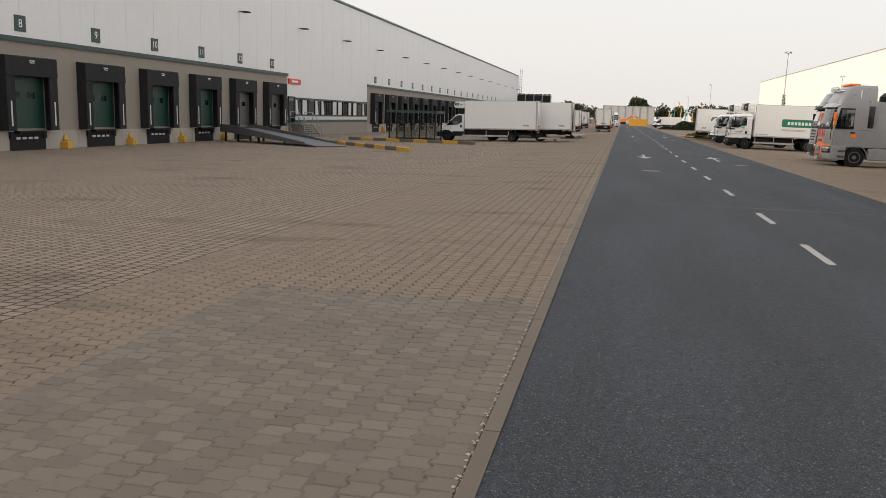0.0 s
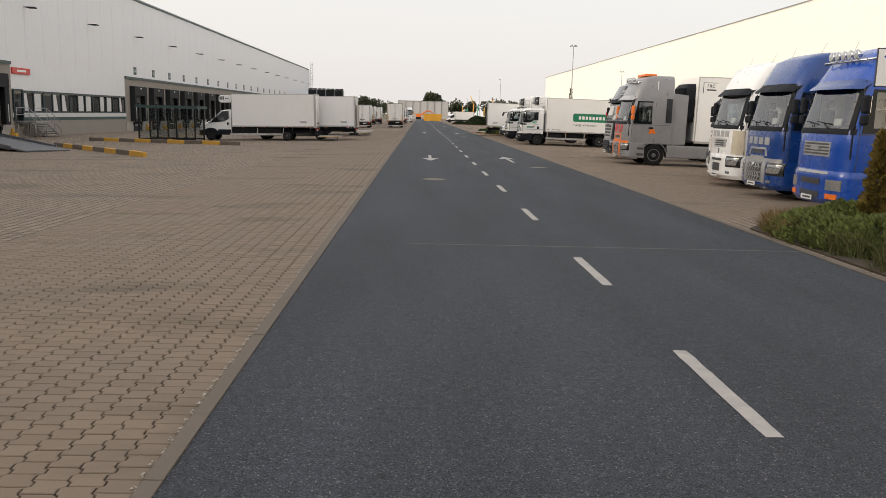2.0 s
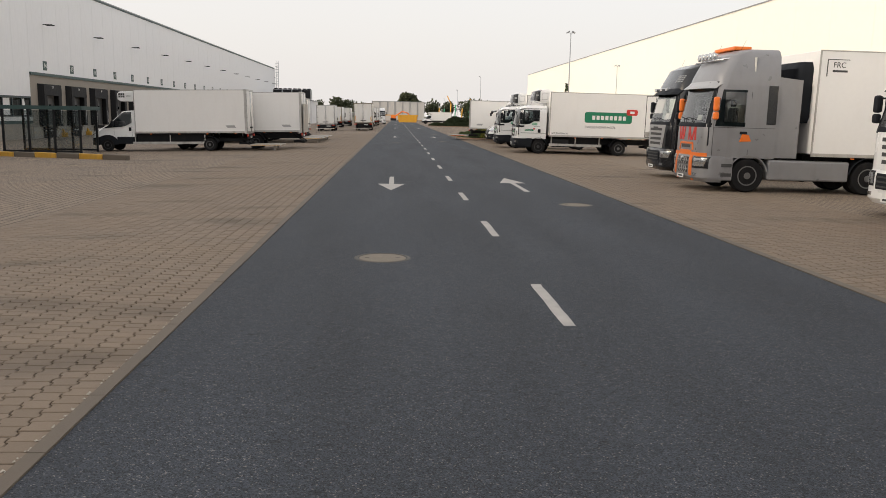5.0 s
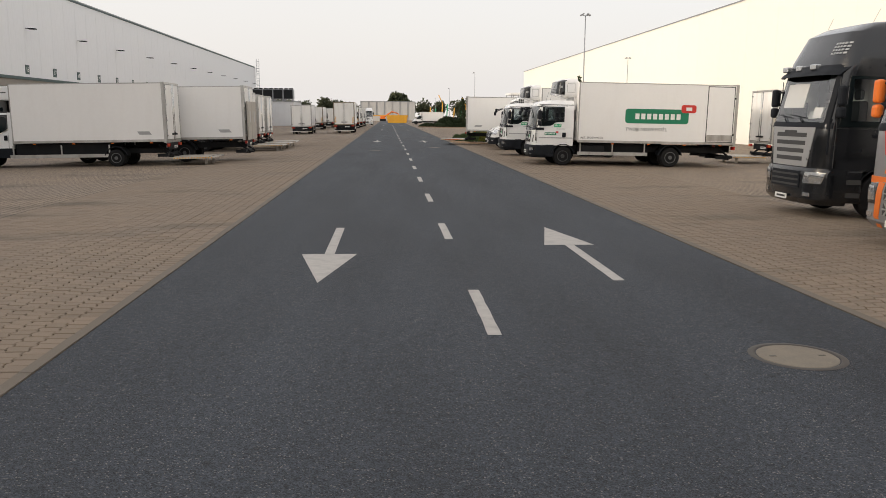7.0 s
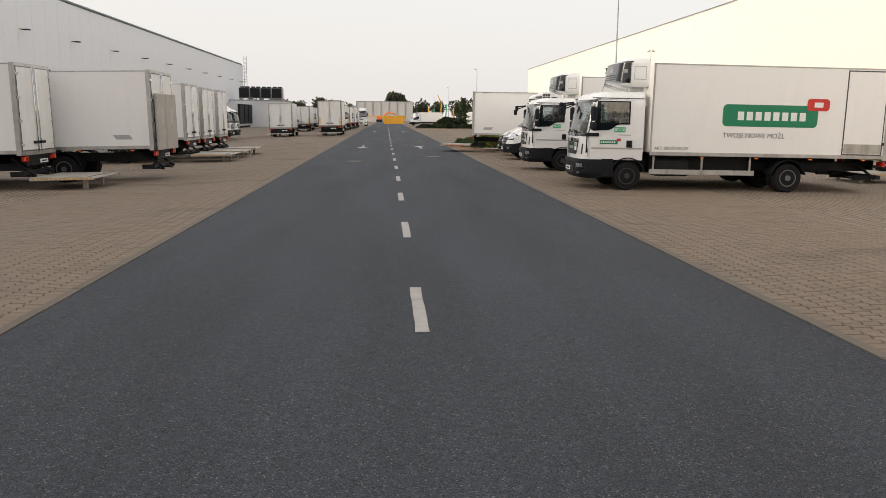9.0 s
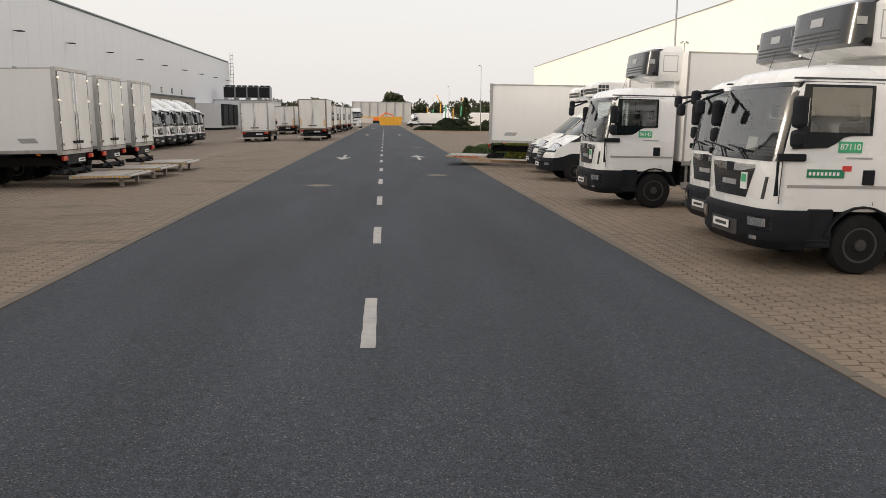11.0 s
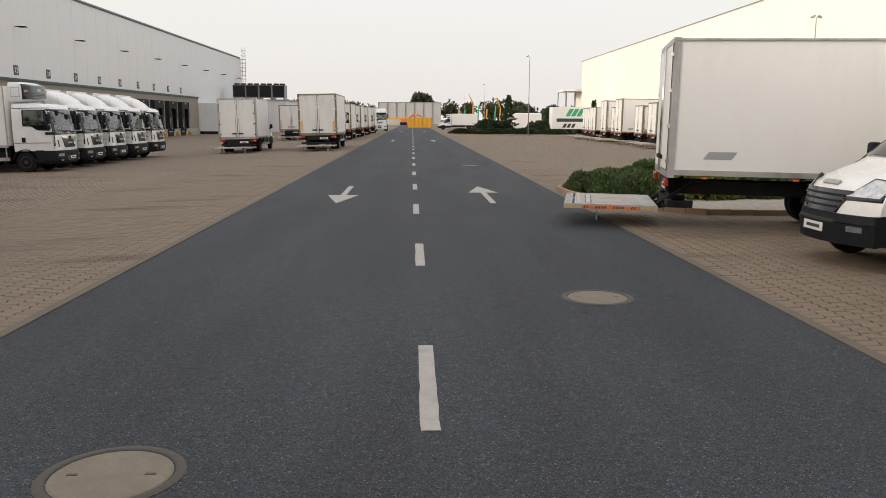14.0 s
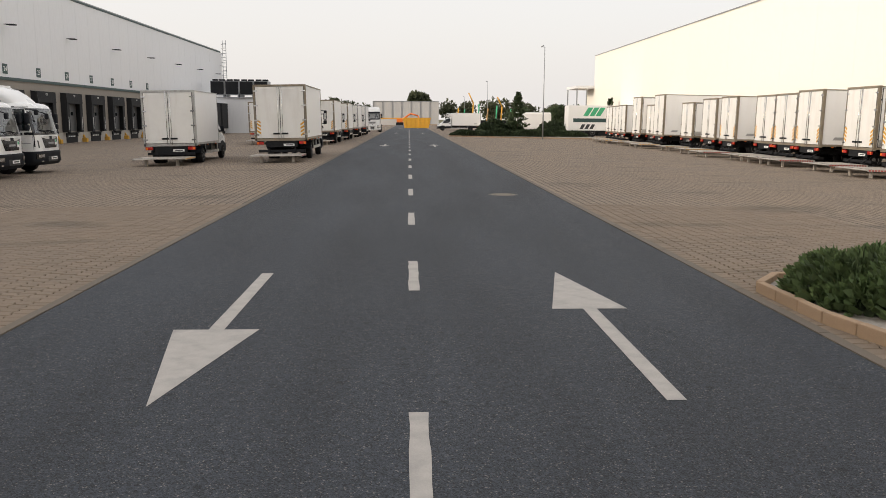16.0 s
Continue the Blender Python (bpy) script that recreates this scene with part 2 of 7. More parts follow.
M["chrome"] = mat("chrome", (0.75, 0.75, 0.75), 0.12, metal=1.0, vary=0.05)
M["alu"] = mat("aluminium", (0.50, 0.49, 0.47), 0.42, metal=0.7, vary=0.2, scale=5, fine=150, dirt=(0.2, 0.17, 0.14), dirt_amount=0.6)
M["plate_alu"] = mat("worn_lift_plate", (0.44, 0.405, 0.36), 0.6, metal=0.25, vary=0.22, scale=3, fine=90, bump=0.25, dirt=(0.20, 0.165, 0.13), dirt_amount=0.7)
M["steel"] = mat("galvanised_steel", (0.33, 0.34, 0.35), 0.5, metal=0.5, vary=0.2)
M["white"] = mat("white_vehicle_paint", (0.84, 0.84, 0.83), 0.28, vary=0.04, scale=1.0, coat=0.5, dirt=(0.55, 0.52, 0.47), dirt_amount=0.08)
M["box"] = mat("white_box_panel", (0.84, 0.83, 0.81), 0.42, vary=0.03, scale=0.5, fine=8, dirt=(0.62, 0.58, 0.52), dirt_amount=0.10)
# ochre-tan frame metal; warm sunlight on it is put into the colour
M["frame_tan"] = mat("sun_tinted_rear_frame", (0.27, 0.225, 0.165), 0.55, metal=0.3, vary=0.3, scale=3)
M["doors"] = mat("white_rear_door", (0.82, 0.805, 0.77), 0.45, vary=0.05, scale=1.2, fine=8, dirt=(0.50, 0.43, 0.35), dirt_amount=0.25)
M["navy"] = mat("navy_blue_paint", (0.008, 0.046, 0.21), 0.25, coat=0.6, vary=0.15)
M["blue"] = mat("bright_blue_paint", (0.008, 0.065, 0.37), 0.25, coat=0.6, vary=0.12, dirt=(0.10, 0.12, 0.18), dirt_amount=0.3)
M["grey"] = mat("grey_vehicle_paint", (0.255, 0.255, 0.265), 0.35, coat=0.3, metal=0.2, vary=0.10, dirt=(0.16, 0.14, 0.12), dirt_amount=0.3)
M["black"] = mat("black_vehicle_paint", (0.007, 0.008, 0.010), 0.2, coat=0.6, vary=0.2, dirt=(0.03, 0.03, 0.03), dirt_amount=0.1)
M["silver"] = mat("silver_paint", (0.42, 0.42, 0.42), 0.35, metal=0.4, vary=0.12)
M["cream"] = mat("cream_paint", (0.55, 0.49, 0.38), 0.4, coat=0.2, vary=0.12)
M["orange"] = mat("orange_paint", (0.80, 0.18, 0.02), 0.35, vary=0.1)
M["red"] = mat("red_paint", (0.55, 0.035, 0.025), 0.4, vary=0.1)
M["green"] = mat("green_print", (0.010, 0.20, 0.10), 0.4, vary=0.08)
M["lgreen"] = mat("light_green_label", (0.06, 0.40, 0.19), 0.5, vary=0.08)
M["ink"] = mat("dark_print", (0.05, 0.05, 0.05), 0.6)
M["print_white"] = mat("white_print", (0.80, 0.80, 0.78), 0.5, vary=0.03)
M["glass"] = glass_mat("windscreen_glass", (0.055, 0.075, 0.075))
M["glass_dark"] = glass_mat("dark_side_glass", (0.008, 0.012, 0.013), spec=0.3)
M["lamp_glass"] = mat("headlamp_glass", (0.66, 0.67, 0.67), 0.10, metal=0.85, vary=0.35, scale=12)
M["lamp_red"] = mat("rear_lamp_red", (0.40, 0.02, 0.015), 0.25, vary=0.2)
M["lamp_orange"] = mat("indicator_orange", (0.75, 0.17, 0.02), 0.25, vary=0.2)
M["mirror"] = mat("mirror_face", (0.7, 0.7, 0.7), 0.05, metal=1.0, vary=0.02)
M["hedge"] = mat("juniper_green", (0.125, 0.150, 0.036), 0.8, vary=0.7, scale=1.5, fine=14, island=0.8)
M["hedge_blue"] = mat("deep_juniper_green", (0.085, 0.128, 0.045), 0.8, vary=0.7, scale=1.5, fine=14, island=0.9)
M["hedge_gold"] = mat("golden_juniper", (0.185, 0.190, 0.030), 0.8, vary=0.7, scale=1.5, fine=14, island=0.9)
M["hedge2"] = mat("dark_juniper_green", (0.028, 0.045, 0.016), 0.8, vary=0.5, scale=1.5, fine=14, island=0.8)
M["grass"] = mat("grass_blades", (0.075, 0.078, 0.018), 0.8, vary=0.5, scale=1.0, fine=12, island=0.9)
M["straw"] = mat("dry_grass", (0.19, 0.125, 0.045), 0.8, vary=0.4, island=0.8)
M["thuja"] = mat("yellow_conifer", (0.16, 0.115, 0.020), 0.8, vary=0.5, scale=2, island=0.8)
M["leaf"] = mat("tree_leaves", (0.050, 0.075, 0.030), 0.8, vary=0.5, scale=0.6, island=0.8)
M["leaf_far"] = mat("far_leaves", (0.075, 0.085, 0.045), 0.85, vary=0.4, scale=0.4, island=0.8)
M["bark"] = mat("bark", (0.08, 0.06, 0.045), 0.9, vary=0.3, bump=0.4)
M["gravel"] = mat("pale_gravel", (0.36, 0.33, 0.29), 0.9, vary=0.4, scale=8, fine=70, bump=0.8)
M["soil"] = mat("soil", (0.06, 0.045, 0.03), 0.95, vary=0.4, bump=0.5)
M["land"] = mat("rough_grassland", (0.11, 0.105, 0.05), 0.95, vary=0.3, scale=0.05, fine=1.0)
M["fence"] = mat("grey_sound_wall", (0.50, 0.49, 0.48), 0.8, vary=0.08, scale=0.3, fine=3)
M["hazard_y"] = mat("hazard_yellow", (0.70, 0.36, 0.03), 0.5)
M["frame_teal"] = mat("dark_window_frame", (0.035, 0.055, 0.058), 0.5)
M["blind"] = mat("pale_blind", (0.62, 0.62, 0.60), 0.7, vary=0.06)
def clear_glass(name, tint):
    """Thin pane: lets tinted light through and mirrors the sky more at grazing angles."""
    m = bpy.data.materials.new(name)
    m.use_nodes = True
    n, l = m.node_tree.nodes, m.node_tree.links
    t, g, x, fr = n.new("ShaderNodeBsdfTransparent"), n.new("ShaderNodeBsdfGlossy"), n.new("ShaderNodeMixShader"), n.new("ShaderNodeFresnel")
    t.inputs[0].default_value, g.inputs[1].default_value, fr.inputs["IOR"].default_value = (*tint, 1), 0.02, 2.5
    l.new(fr.outputs[0], x.inputs[0])
    l.new(t.outputs[0], x.inputs[1])
    l.new(g.outputs[0], x.inputs[2])
    l.new(x.outputs[0], n["Material Output"].inputs[0])
    return m


M["screen"] = clear_glass("clear_windscreen", (0.90, 0.94, 0.93))
M["side_pane"] = clear_glass("tinted_side_pane", (0.60, 0.66, 0.66))
M["liner"] = mat("pale_cab_lining", (0.72, 0.70, 0.65), 0.85, vary=0.15)
M["seat"] = mat("dark_seat_cloth", (0.035, 0.037, 0.042), 0.9, vary=0.3, fine=150)
M["smoke_glass"] = bpy.data.materials.new("shelter_glass")
M["smoke_glass"].use_nodes = True
_n, _l = M["smoke_glass"].node_tree.nodes, M["smoke_glass"].node_tree.links
_t, _g, _x = _n.new("ShaderNodeBsdfTransparent"), _n.new("ShaderNodeBsdfGlossy"), _n.new("ShaderNodeMixShader")
_t.inputs[0].default_value, _g.inputs[1].default_value, _x.inputs[0].default_value = (0.82, 0.85, 0.86, 1), 0.08, 0.08
_l.new(_t.outputs[0], _x.inputs[1])
_l.new(_g.outputs[0], _x.inputs[2])
_l.new(_x.outputs[0], _n["Material Output"].inputs[0])


# ---- building blocks ----
def bx(bm, x0, x1, y0, y1, z0, z1, bevel=0.0, m=None):
    """A box between the given bounds, with optional rounded edges; m moves it."""
    vs = [bm.verts.new((x, y, z)) for x in (x0, x1) for y in (y0, y1) for z in (z0, z1)]
    fs = [bm.faces.new([vs[i] for i in q]) for q in ((0, 1, 3, 2), (4, 6, 7, 5), (0, 4, 5, 1), (2, 3, 7, 6), (0, 2, 6, 4), (1, 5, 7, 3))]
    if bevel:
        es = {e for f in fs for e in f.edges}
        r = bmesh.ops.bevel(bm, geom=list(es), offset=bevel, segments=2, affect="EDGES", profile=0.5)
        vs = list({v for f in r["faces"] for v in f.verts} | {v for v in vs if v.is_valid})
    if m is not None:
        for v in vs:
            v.co = m @ v.co
    return vs


def prism(bm, pts, axis, a, b, bevel=0.0):
    """Extrudes a polygon along an axis from a to b; pts give the other two coordinates in order."""
    def put(p, c):
        q = list(p)
        q.insert("xyz".index(axis), c)
        return q
    lo = [bm.verts.new(put(p, a)) for p in pts]
    hi = [bm.verts.new(put(p, b)) for p in pts]
    fs = [bm.faces.new(lo), bm.faces.new(hi[::-1])]
    n = len(pts)
    for i in range(n):
        fs.append(bm.faces.new((lo[i], hi[i], hi[(i + 1) % n], lo[(i + 1) % n])))
    if bevel:
        es = {e for f in fs[:2] for e in f.edges}
        bmesh.ops.bevel(bm, geom=list(es), offset=bevel, segments=2, affect="EDGES", profile=0.5)


def rod(bm, p, q, r, n=8, r2=None):
    """A round bar from p to q."""
    p, q = Vector(p), Vector(q)
    d = q - p
    m = Matrix.Translation(p) @ d.to_track_quat("Z", "Y").to_matrix().to_4x4()
    r2 = r if r2 is None else r2
    a = [bm.verts.new(m @ Vector((r * math.cos(t), r * math.sin(t), 0))) for t in [2 * math.pi * i / n for i in range(n)]]
    b = [bm.verts.new(m @ Vector((r2 * math.cos(t), r2 * math.sin(t), d.length))) for t in [2 * math.pi * i / n for i in range(n)]]
    for i in range(n):
        f = bm.faces.new((a[i], a[(i + 1) % n], b[(i + 1) % n], b[i]))
        f.smooth = True
    bm.faces.new(a[::-1])
    bm.faces.new(b)


def lathe(bm, prof, y0, n=28, c=(0, 0)):
    """Turns a profile of (radius, offset) pairs round the y axis through (c.x, c.z)."""
    rings = []
    for r, o in prof:
        rings.append([bm.verts.new((c[0] + r * math.cos(2 * math.pi * i / n), y0 + o, c[1] + r * math.sin(2 * math.pi * i / n))) for i in range(n)])
    for a, b in zip(rings, rings[1:]):
        for i in range(n):
            f = bm.faces.new((a[i], a[(i + 1) % n], b[(i + 1) % n], b[i]))
            f.smooth = True
    bm.faces.new(rings[0][::-1])
    bm.faces.new(rings[-1])


def part(name, bm, material, parent=None, label="", smooth=False):
    me = bpy.data.meshes.new(name)
    bmesh.ops.recalc_face_normals(bm, faces=bm.faces)
    if smooth:
        for f in bm.faces:
            f.smooth = True
    for e in bm.edges:
        if len(e.link_faces) == 2 and e.calc_face_angle(0.0) > 0.62:
            e.smooth = False
    bm.to_mesh(me)
    bm.free()
    me.materials.append(material)
    ob = new(name, me)
    if parent is not None:
        ob.parent = parent
    if label:
        tagged(ob, label)
    return ob


def quick(name, boxes, material, parent=None, label="", bevel=0.0):
    bm = bmesh.new()
    for b in boxes:
        bx(bm, *b, bevel=bevel)
    return part(name, bm, material, parent, label)


def quick_each(name, boxes, material, parent=None, label="", bevel=0.0):
    """Like quick, but every box is a part of its own."""
    return [quick(name, [b], material, parent, label, bevel) for b in boxes]


def thing(name, label, category, group="", kind="", m=None):
    ob = new(name)
    ob.empty_display_size = 0.2
    tagged(ob, label, category, group, kind)
    if m is not None:
        ob.matrix_world = m
    return ob


def lettering(name, text, size, material, parent, m, thick=0.002):
    """Words in the built-in font as a mesh, standing in the plane that m gives (text runs along x, up is y)."""
    cu = bpy.data.curves.new(name, "FONT")
    cu.body, cu.size, cu.align_x, cu.align_y, cu.extrude = text, size, "CENTER", "CENTER", thick
    tmp = bpy.data.objects.new(name, cu)
    scene.collection.objects.link(tmp)
    me = bpy.data.meshes.new_from_object(tmp.evaluated_get(bpy.context.evaluated_depsgraph_get()))
    bpy.data.objects.remove(tmp)
    bpy.data.curves.remove(cu)
    me.materials.clear()
    me.materials.append(material)
    ob = new(name, me)
    ob.parent = parent
    ob.matrix_local = m
    return ob


def ground_z(x):
    """The yard falls away gently on both sides of the road."""
    if x < -4.0:
        return 0.02 * (max(x, -34.75) + 4.0)
    if x > 4.0:
        return -0.012 * (min(x, 32.5) - 4.0)
    return 0.0


# ---- ground, road and paving ----
def strip(name, xs, y0, y1, material, dz=0.0, label="", category="", ny=1):
    """A sheet that follows the yard's slope, with its long side along the road."""
    bm = bmesh.new()
    rows = [[bm.verts.new((x, y0 + (y1 - y0) * j / ny, ground_z(x) + dz)) for x in xs] for j in range(ny + 1)]
    for a, b in zip(rows, rows[1:]):
        for i in range(len(xs) - 1):
            bm.faces.new((a[i], a[i + 1], b[i + 1], b[i]))
    return tagged(part(name, bm, material), label, category, kind="structure")


KL, KR = -3.84, 3.87              # the asphalt's edges
EDGE_L, EDGE_R = -3.955, 4.00      # where the paving begins
strip("ground", [-2500, -60, -34.75, -4, 4, 32.5, 60, 2500], -600, 3500, M["land"], -0.35, "dry rough grassland reaching the horizon", "ground")
strip("road", [KL, 0, KR], -40, 348, M["asphalt"], 0.0, "dark grey worn asphalt road with white markings", "road")
NEAR_L, NEAR_R = -9.00, 9.00
strip("pavement_left", [-60, -34.75, -20, NEAR_L + 0.06], -40, 348, M["paver_far"], 0.0, "tan concrete paving of the loading yard", "pavement")
strip("pavement_left_near", [NEAR_L, EDGE_L], 99.75, 348, M["paver_far"], 0.0, "tan concrete paving beside the road", "pavement")
strip("pavement_left_back", [NEAR_L, EDGE_L], -40, -12.9, M["paver_far"], 0.0, "tan concrete paving beside the road", "pavement")
strip("pavement_right", [NEAR_R - 0.06, 20, 32.5, 60], -40, 348, M["paver_far"], 0.0, "tan concrete paving of the truck park", "pavement")
strip("pavement_right_near", [EDGE_R, NEAR_R], 99.75, 348, M["paver_far"], 0.0, "tan concrete paving beside the road", "pavement")
strip("pavement_right_back", [EDGE_R, NEAR_R], -40, 13.0, M["paver_far"], 0.0, "tan concrete paving beside the road", "pavement")
bed_l = strip("paving_bed_left", [NEAR_L, EDGE_L], -13, 100, M["bedding"], -0.012, "tan interlocking concrete paving stones", "pavement")
bed_r = strip("paving_bed_right", [EDGE_R, NEAR_R], 11, 100, M["bedding"], -0.012, "tan interlocking concrete paving stones", "pavement")


def kerb_row(name, x0, x1, y0, y1, step, material, top=0.012):
    o = thing(name, "flush grey concrete kerb along the asphalt", "kerb", kind="structure")
    bm = bmesh.new()
    y = y0
    while y < y1:
        bx(bm, x0 + 0.003, x1 - 0.003, y + 0.004, y + step - 0.004, -0.2, top + random.uniform(-0.002, 0.003))
        y += step
    return part("kerb_stone", bm, material, o)


kerb_row("kerb_left", EDGE_L, KL, -13, 348, 1.0, M["kerb"])
kerb_row("kerb_right", KR, EDGE_R, -13, 348, 1.0, M["kerb"])

strip("road_joint", [-2.6, KR - 0.02], 8.55, 8.60, M["iron"], 0.003, "thin dark joint across the asphalt", "road")

# lane dashes, 2 m long every 6 m
dash_at = {-1: -5.3, 0: 0.75, 1: 5.58, 2: 11.9, 11: 65.88, 12: 71.86, 13: 77.82}
random.seed(5)
for k in range(-2, 48):
    y = dash_at.get(k, 6.0 * k)
    w, n = 0.066, 9
    cx = float(np.interp(k, [0, 2, 5, 9, 10, 11, 13, 14, 16], [-0.03, -0.03, -0.02, 0.03, 0.05, 0.055, 0.04, 0.015, 0.0]))
    L = [(cx - w + random.uniform(-0.006, 0.006), y + 2.0 * i / n) for i in range(n + 1)]
    Rr = [(cx + w + random.uniform(-0.006, 0.006), y + 2.0 * i / n) for i in range(n + 1)]
    d = bmesh.new()
    lo = [d.verts.new((*p, 0.004)) for p in L]
    hi = [d.verts.new((*p, 0.004)) for p in Rr]
    for i in range(n):
        d.faces.new((lo[i], hi[i], hi[i + 1], lo[i + 1]))
    dash = part("lane_dash", d, M["paint"])
    tagged(dash, "worn white painted dash of the centre line", "road marking", "centre line dashes", "structure")


def road_arrow(x, y, turn):
    """A painted arrow that points along the lane; its shaft leans a little."""
    d = bmesh.new()
    head = [(-0.41, -0.15), (0.41, -0.15), (0.0, 1.95)]
    d.faces.new([d.verts.new((px, py, 0.004)) for px, py in head])
    sh = [(-0.075, -3.0), (0.075, -3.0), (0.075, -0.15), (-0.075, -0.15)]
    d.faces.new([d.verts.new((px, py, 0.004)) for px, py in sh])
    o = part("road_arrow", d, M["paint"])
    o.matrix_world = pose(x, y, 0, 0, 0, turn)
    return tagged(o, "white painted lane arrow with a long shaft", "road marking", "lane arrows", "structure")


for y in (34.55, 88.25, 142.3, 196.0, 250.0):
    road_arrow(-1.9, y - 0.15, 180)
    road_arrow(1.9, y + 0.95, 0)


def manhole(x, y, r=0.36):
    o = thing("manhole_cover", "round concrete-filled manhole cover in an iron ring", "manhole cover", "manhole covers", "structure", pose(x, y, 0))
    bm = bmesh.new()
    n = 32
    ring = [[bm.verts.new((q * math.cos(2 * math.pi * i / n), q * math.sin(2 * math.pi * i / n), z)) for i in range(n)] for q, z in ((r + 0.05, 0.003), (r + 0.02, 0.008), (r, 0.008), (r - 0.012, 0.002))]
    for a, b in zip(ring, ring[1:]):
        for i in range(n):
            bm.faces.new((a[i], a[(i + 1) % n], b[(i + 1) % n], b[i]))
    part("ring", bm, M["iron"], o, "rusty iron ring")
    bm = bmesh.new()
    lathe(bm, [(r - 0.02, -0.03), (r - 0.02, 0.0), (r - 0.03, 0.006)], 0, n)
    p = part("cover", bm, M["cast"], o, "tan concrete cover")
    p.matrix_local = pose(0, 0, 0, 90, 0, 0)
    for k in (-1, 1):
        quick("lifting_slot", [(k * 0.22 - 0.03, k * 0.22 + 0.03, -0.012, 0.012, 0.004, 0.0085)], M["iron"], o)


for x, y in ((2.53, 29.22), (-1.95, 21.8), (2.05, 75.8), (-1.78, 71.25), (2.5, 102.3)):
    manhole(x, y)


# ---- the long warehouse beside the docks ----
WX, TOP, BAY = -34.75, 14.1, 6.33
WY0, WY1 = -24.6, 233.4
hall = thing("dock_warehouse", "long white-clad warehouse with a beige row of loading docks", "warehouse")
quick("wall_core", [(-80, WX - 0.12, WY0, WY1, -1.0, TOP - 0.3)], M["clad"], hall)
quick("roof", [(-80.3, WX + 0.10, WY0 - 0.1, WY1 + 0.1, TOP - 0.28, TOP - 0.12)], M["dgreen"], hall, "dark roof edge trim")
quick("roof_flashing", [(-80.2, WX + 0.06, WY0, WY1 + 0.06, TOP - 0.12, TOP)], M["steel"], hall)
panel_me = {}
y = WY0
while y < WY1 - 0.5:
    b = bmesh.new()
    bx(b, -0.12, 0.0, 0.008, BAY / 2 - 0.008, 5.36, TOP - 0.30)
    if "p" not in panel_me:
        panel_me["p"] = part("panel", b, M["clad"], hall)
        panel_me["p"].location = (WX, y, 0)
    else:
        b.free()
        c = panel_me["p"].copy()
        c.location = (WX, y, 0)
        scene.collection.objects.link(c)
    y += BAY / 2
OFF0, OFF1 = 61.15, 86.0          # the office front between the two dock rows
for y0, y1 in ((WY0, OFF0), (OFF1, 200.2)):
    quick("dock_wall", [(WX - 0.12, WX + 0.02, y0, y1, 0.42, 5.10)], M["beige"], hall, "beige rendered wall")
    quick("plinth", [(WX - 0.12, WX + 0.10, y0, y1, -1.0, 0.42)], M["plinth"], hall, "pale concrete plinth")
    quick("trim", [(WX - 0.12, WX + 0.14, y0, y1, 5.10, 5.36)], M["dgreen"], hall, "dark green trim band")
quick("end_wall", [(WX - 0.12, WX, 200.2, WY1, -1.0, 5.36)], M["clad"], hall)
quick("office_wall", [(WX - 0.12, WX, OFF0, OFF1, 3.16, 5.36)], M["clad"], hall, "white cladding above the office windows")
quick("office_base", [(WX - 0.12, WX + 0.02, OFF0, OFF1, -1.0, 0.72)], M["beige"], hall, "beige base below the office")
quick("office_band", [(WX - 0.12, WX + 0.03, OFF0, OFF1, 0.72, 1.0)], M["dgreen"], hall, "dark green band")
quick("office_sill_band", [(WX - 0.12, WX + 0.05, OFF0, OFF1, 1.0, 1.36)], M["blind"], hall, "pale band under the windows")
win = thing("office_window", "long strip of office windows with pale vertical blinds", "window")
nW = 13
wy0, wy1, wz0, wz1 = OFF0 + 1.9, OFF1 - 0.2, 1.36, 3.16
quick("window_frame", [(WX - 0.02, WX + 0.06, wy0, wy1, wz0, wz0 + 0.10), (WX - 0.02, WX + 0.06, wy0, wy1, wz1 - 0.16, wz1)]
      + [(WX - 0.02, WX + 0.06, wy0 + (wy1 - wy0) * i / nW - 0.05, wy0 + (wy1 - wy0) * i / nW + 0.05, wz0, wz1) for i in range(nW + 1)], M["frame_teal"], win)
random.seed(3)
for i in range(nW):
    a, c = wy0 + (wy1 - wy0) * i / nW + 0.05, wy0 + (wy1 - wy0) * (i + 1) / nW - 0.05
    quick("pane", [(WX - 0.03, WX, a, c, wz0 + 0.1, wz1 - 0.16)], M["glass_dark"], win)
    if i % 3 != 2:
        b = bmesh.new()
        w = (c - a) * random.choice((0.45, 0.55, 0.7))
        sl = random.choice((0.0, 0.0, 0.35))
        prism(b, [(a + 0.1, wz0 + 0.16), (a + 0.1 + w, wz0 + 0.16), (a + 0.1 + w - sl, wz1 - 0.22), (a + 0.1 - sl * 0.2, wz1 - 0.22)], "x", WX + 0.002, WX + 0.012)
        part("blind", b, M["blind"], win, "pale fabric blind")
entry = thing("entrance_door", "dark framed glass entrance at the head of the steps", "door")
quick("door_frame", [(WX, WX + 0.12, OFF0 + 0.15, OFF0 + 0.25, 0.72, 3.2), (WX, WX + 0.12, OFF0 + 1.6, OFF0 + 1.7, 0.72, 3.2), (WX, WX + 0.12, OFF0 + 0.15, OFF0 + 1.7, 3.1, 3.24)], M["frame_teal"], entry)
quick("pane", [(WX + 0.02, WX + 0.05, OFF0 + 0.25, OFF0 + 1.6, 0.72, 3.1)], M["glass_dark"], entry)
rs = thing("red_sign", "small red sign board fixed on the wall", "sign")
quick("board", [(WX, WX + 0.12, OFF0 + 0.15, OFF0 + 3.1, 4.42, 4.92)], M["red"], rs)
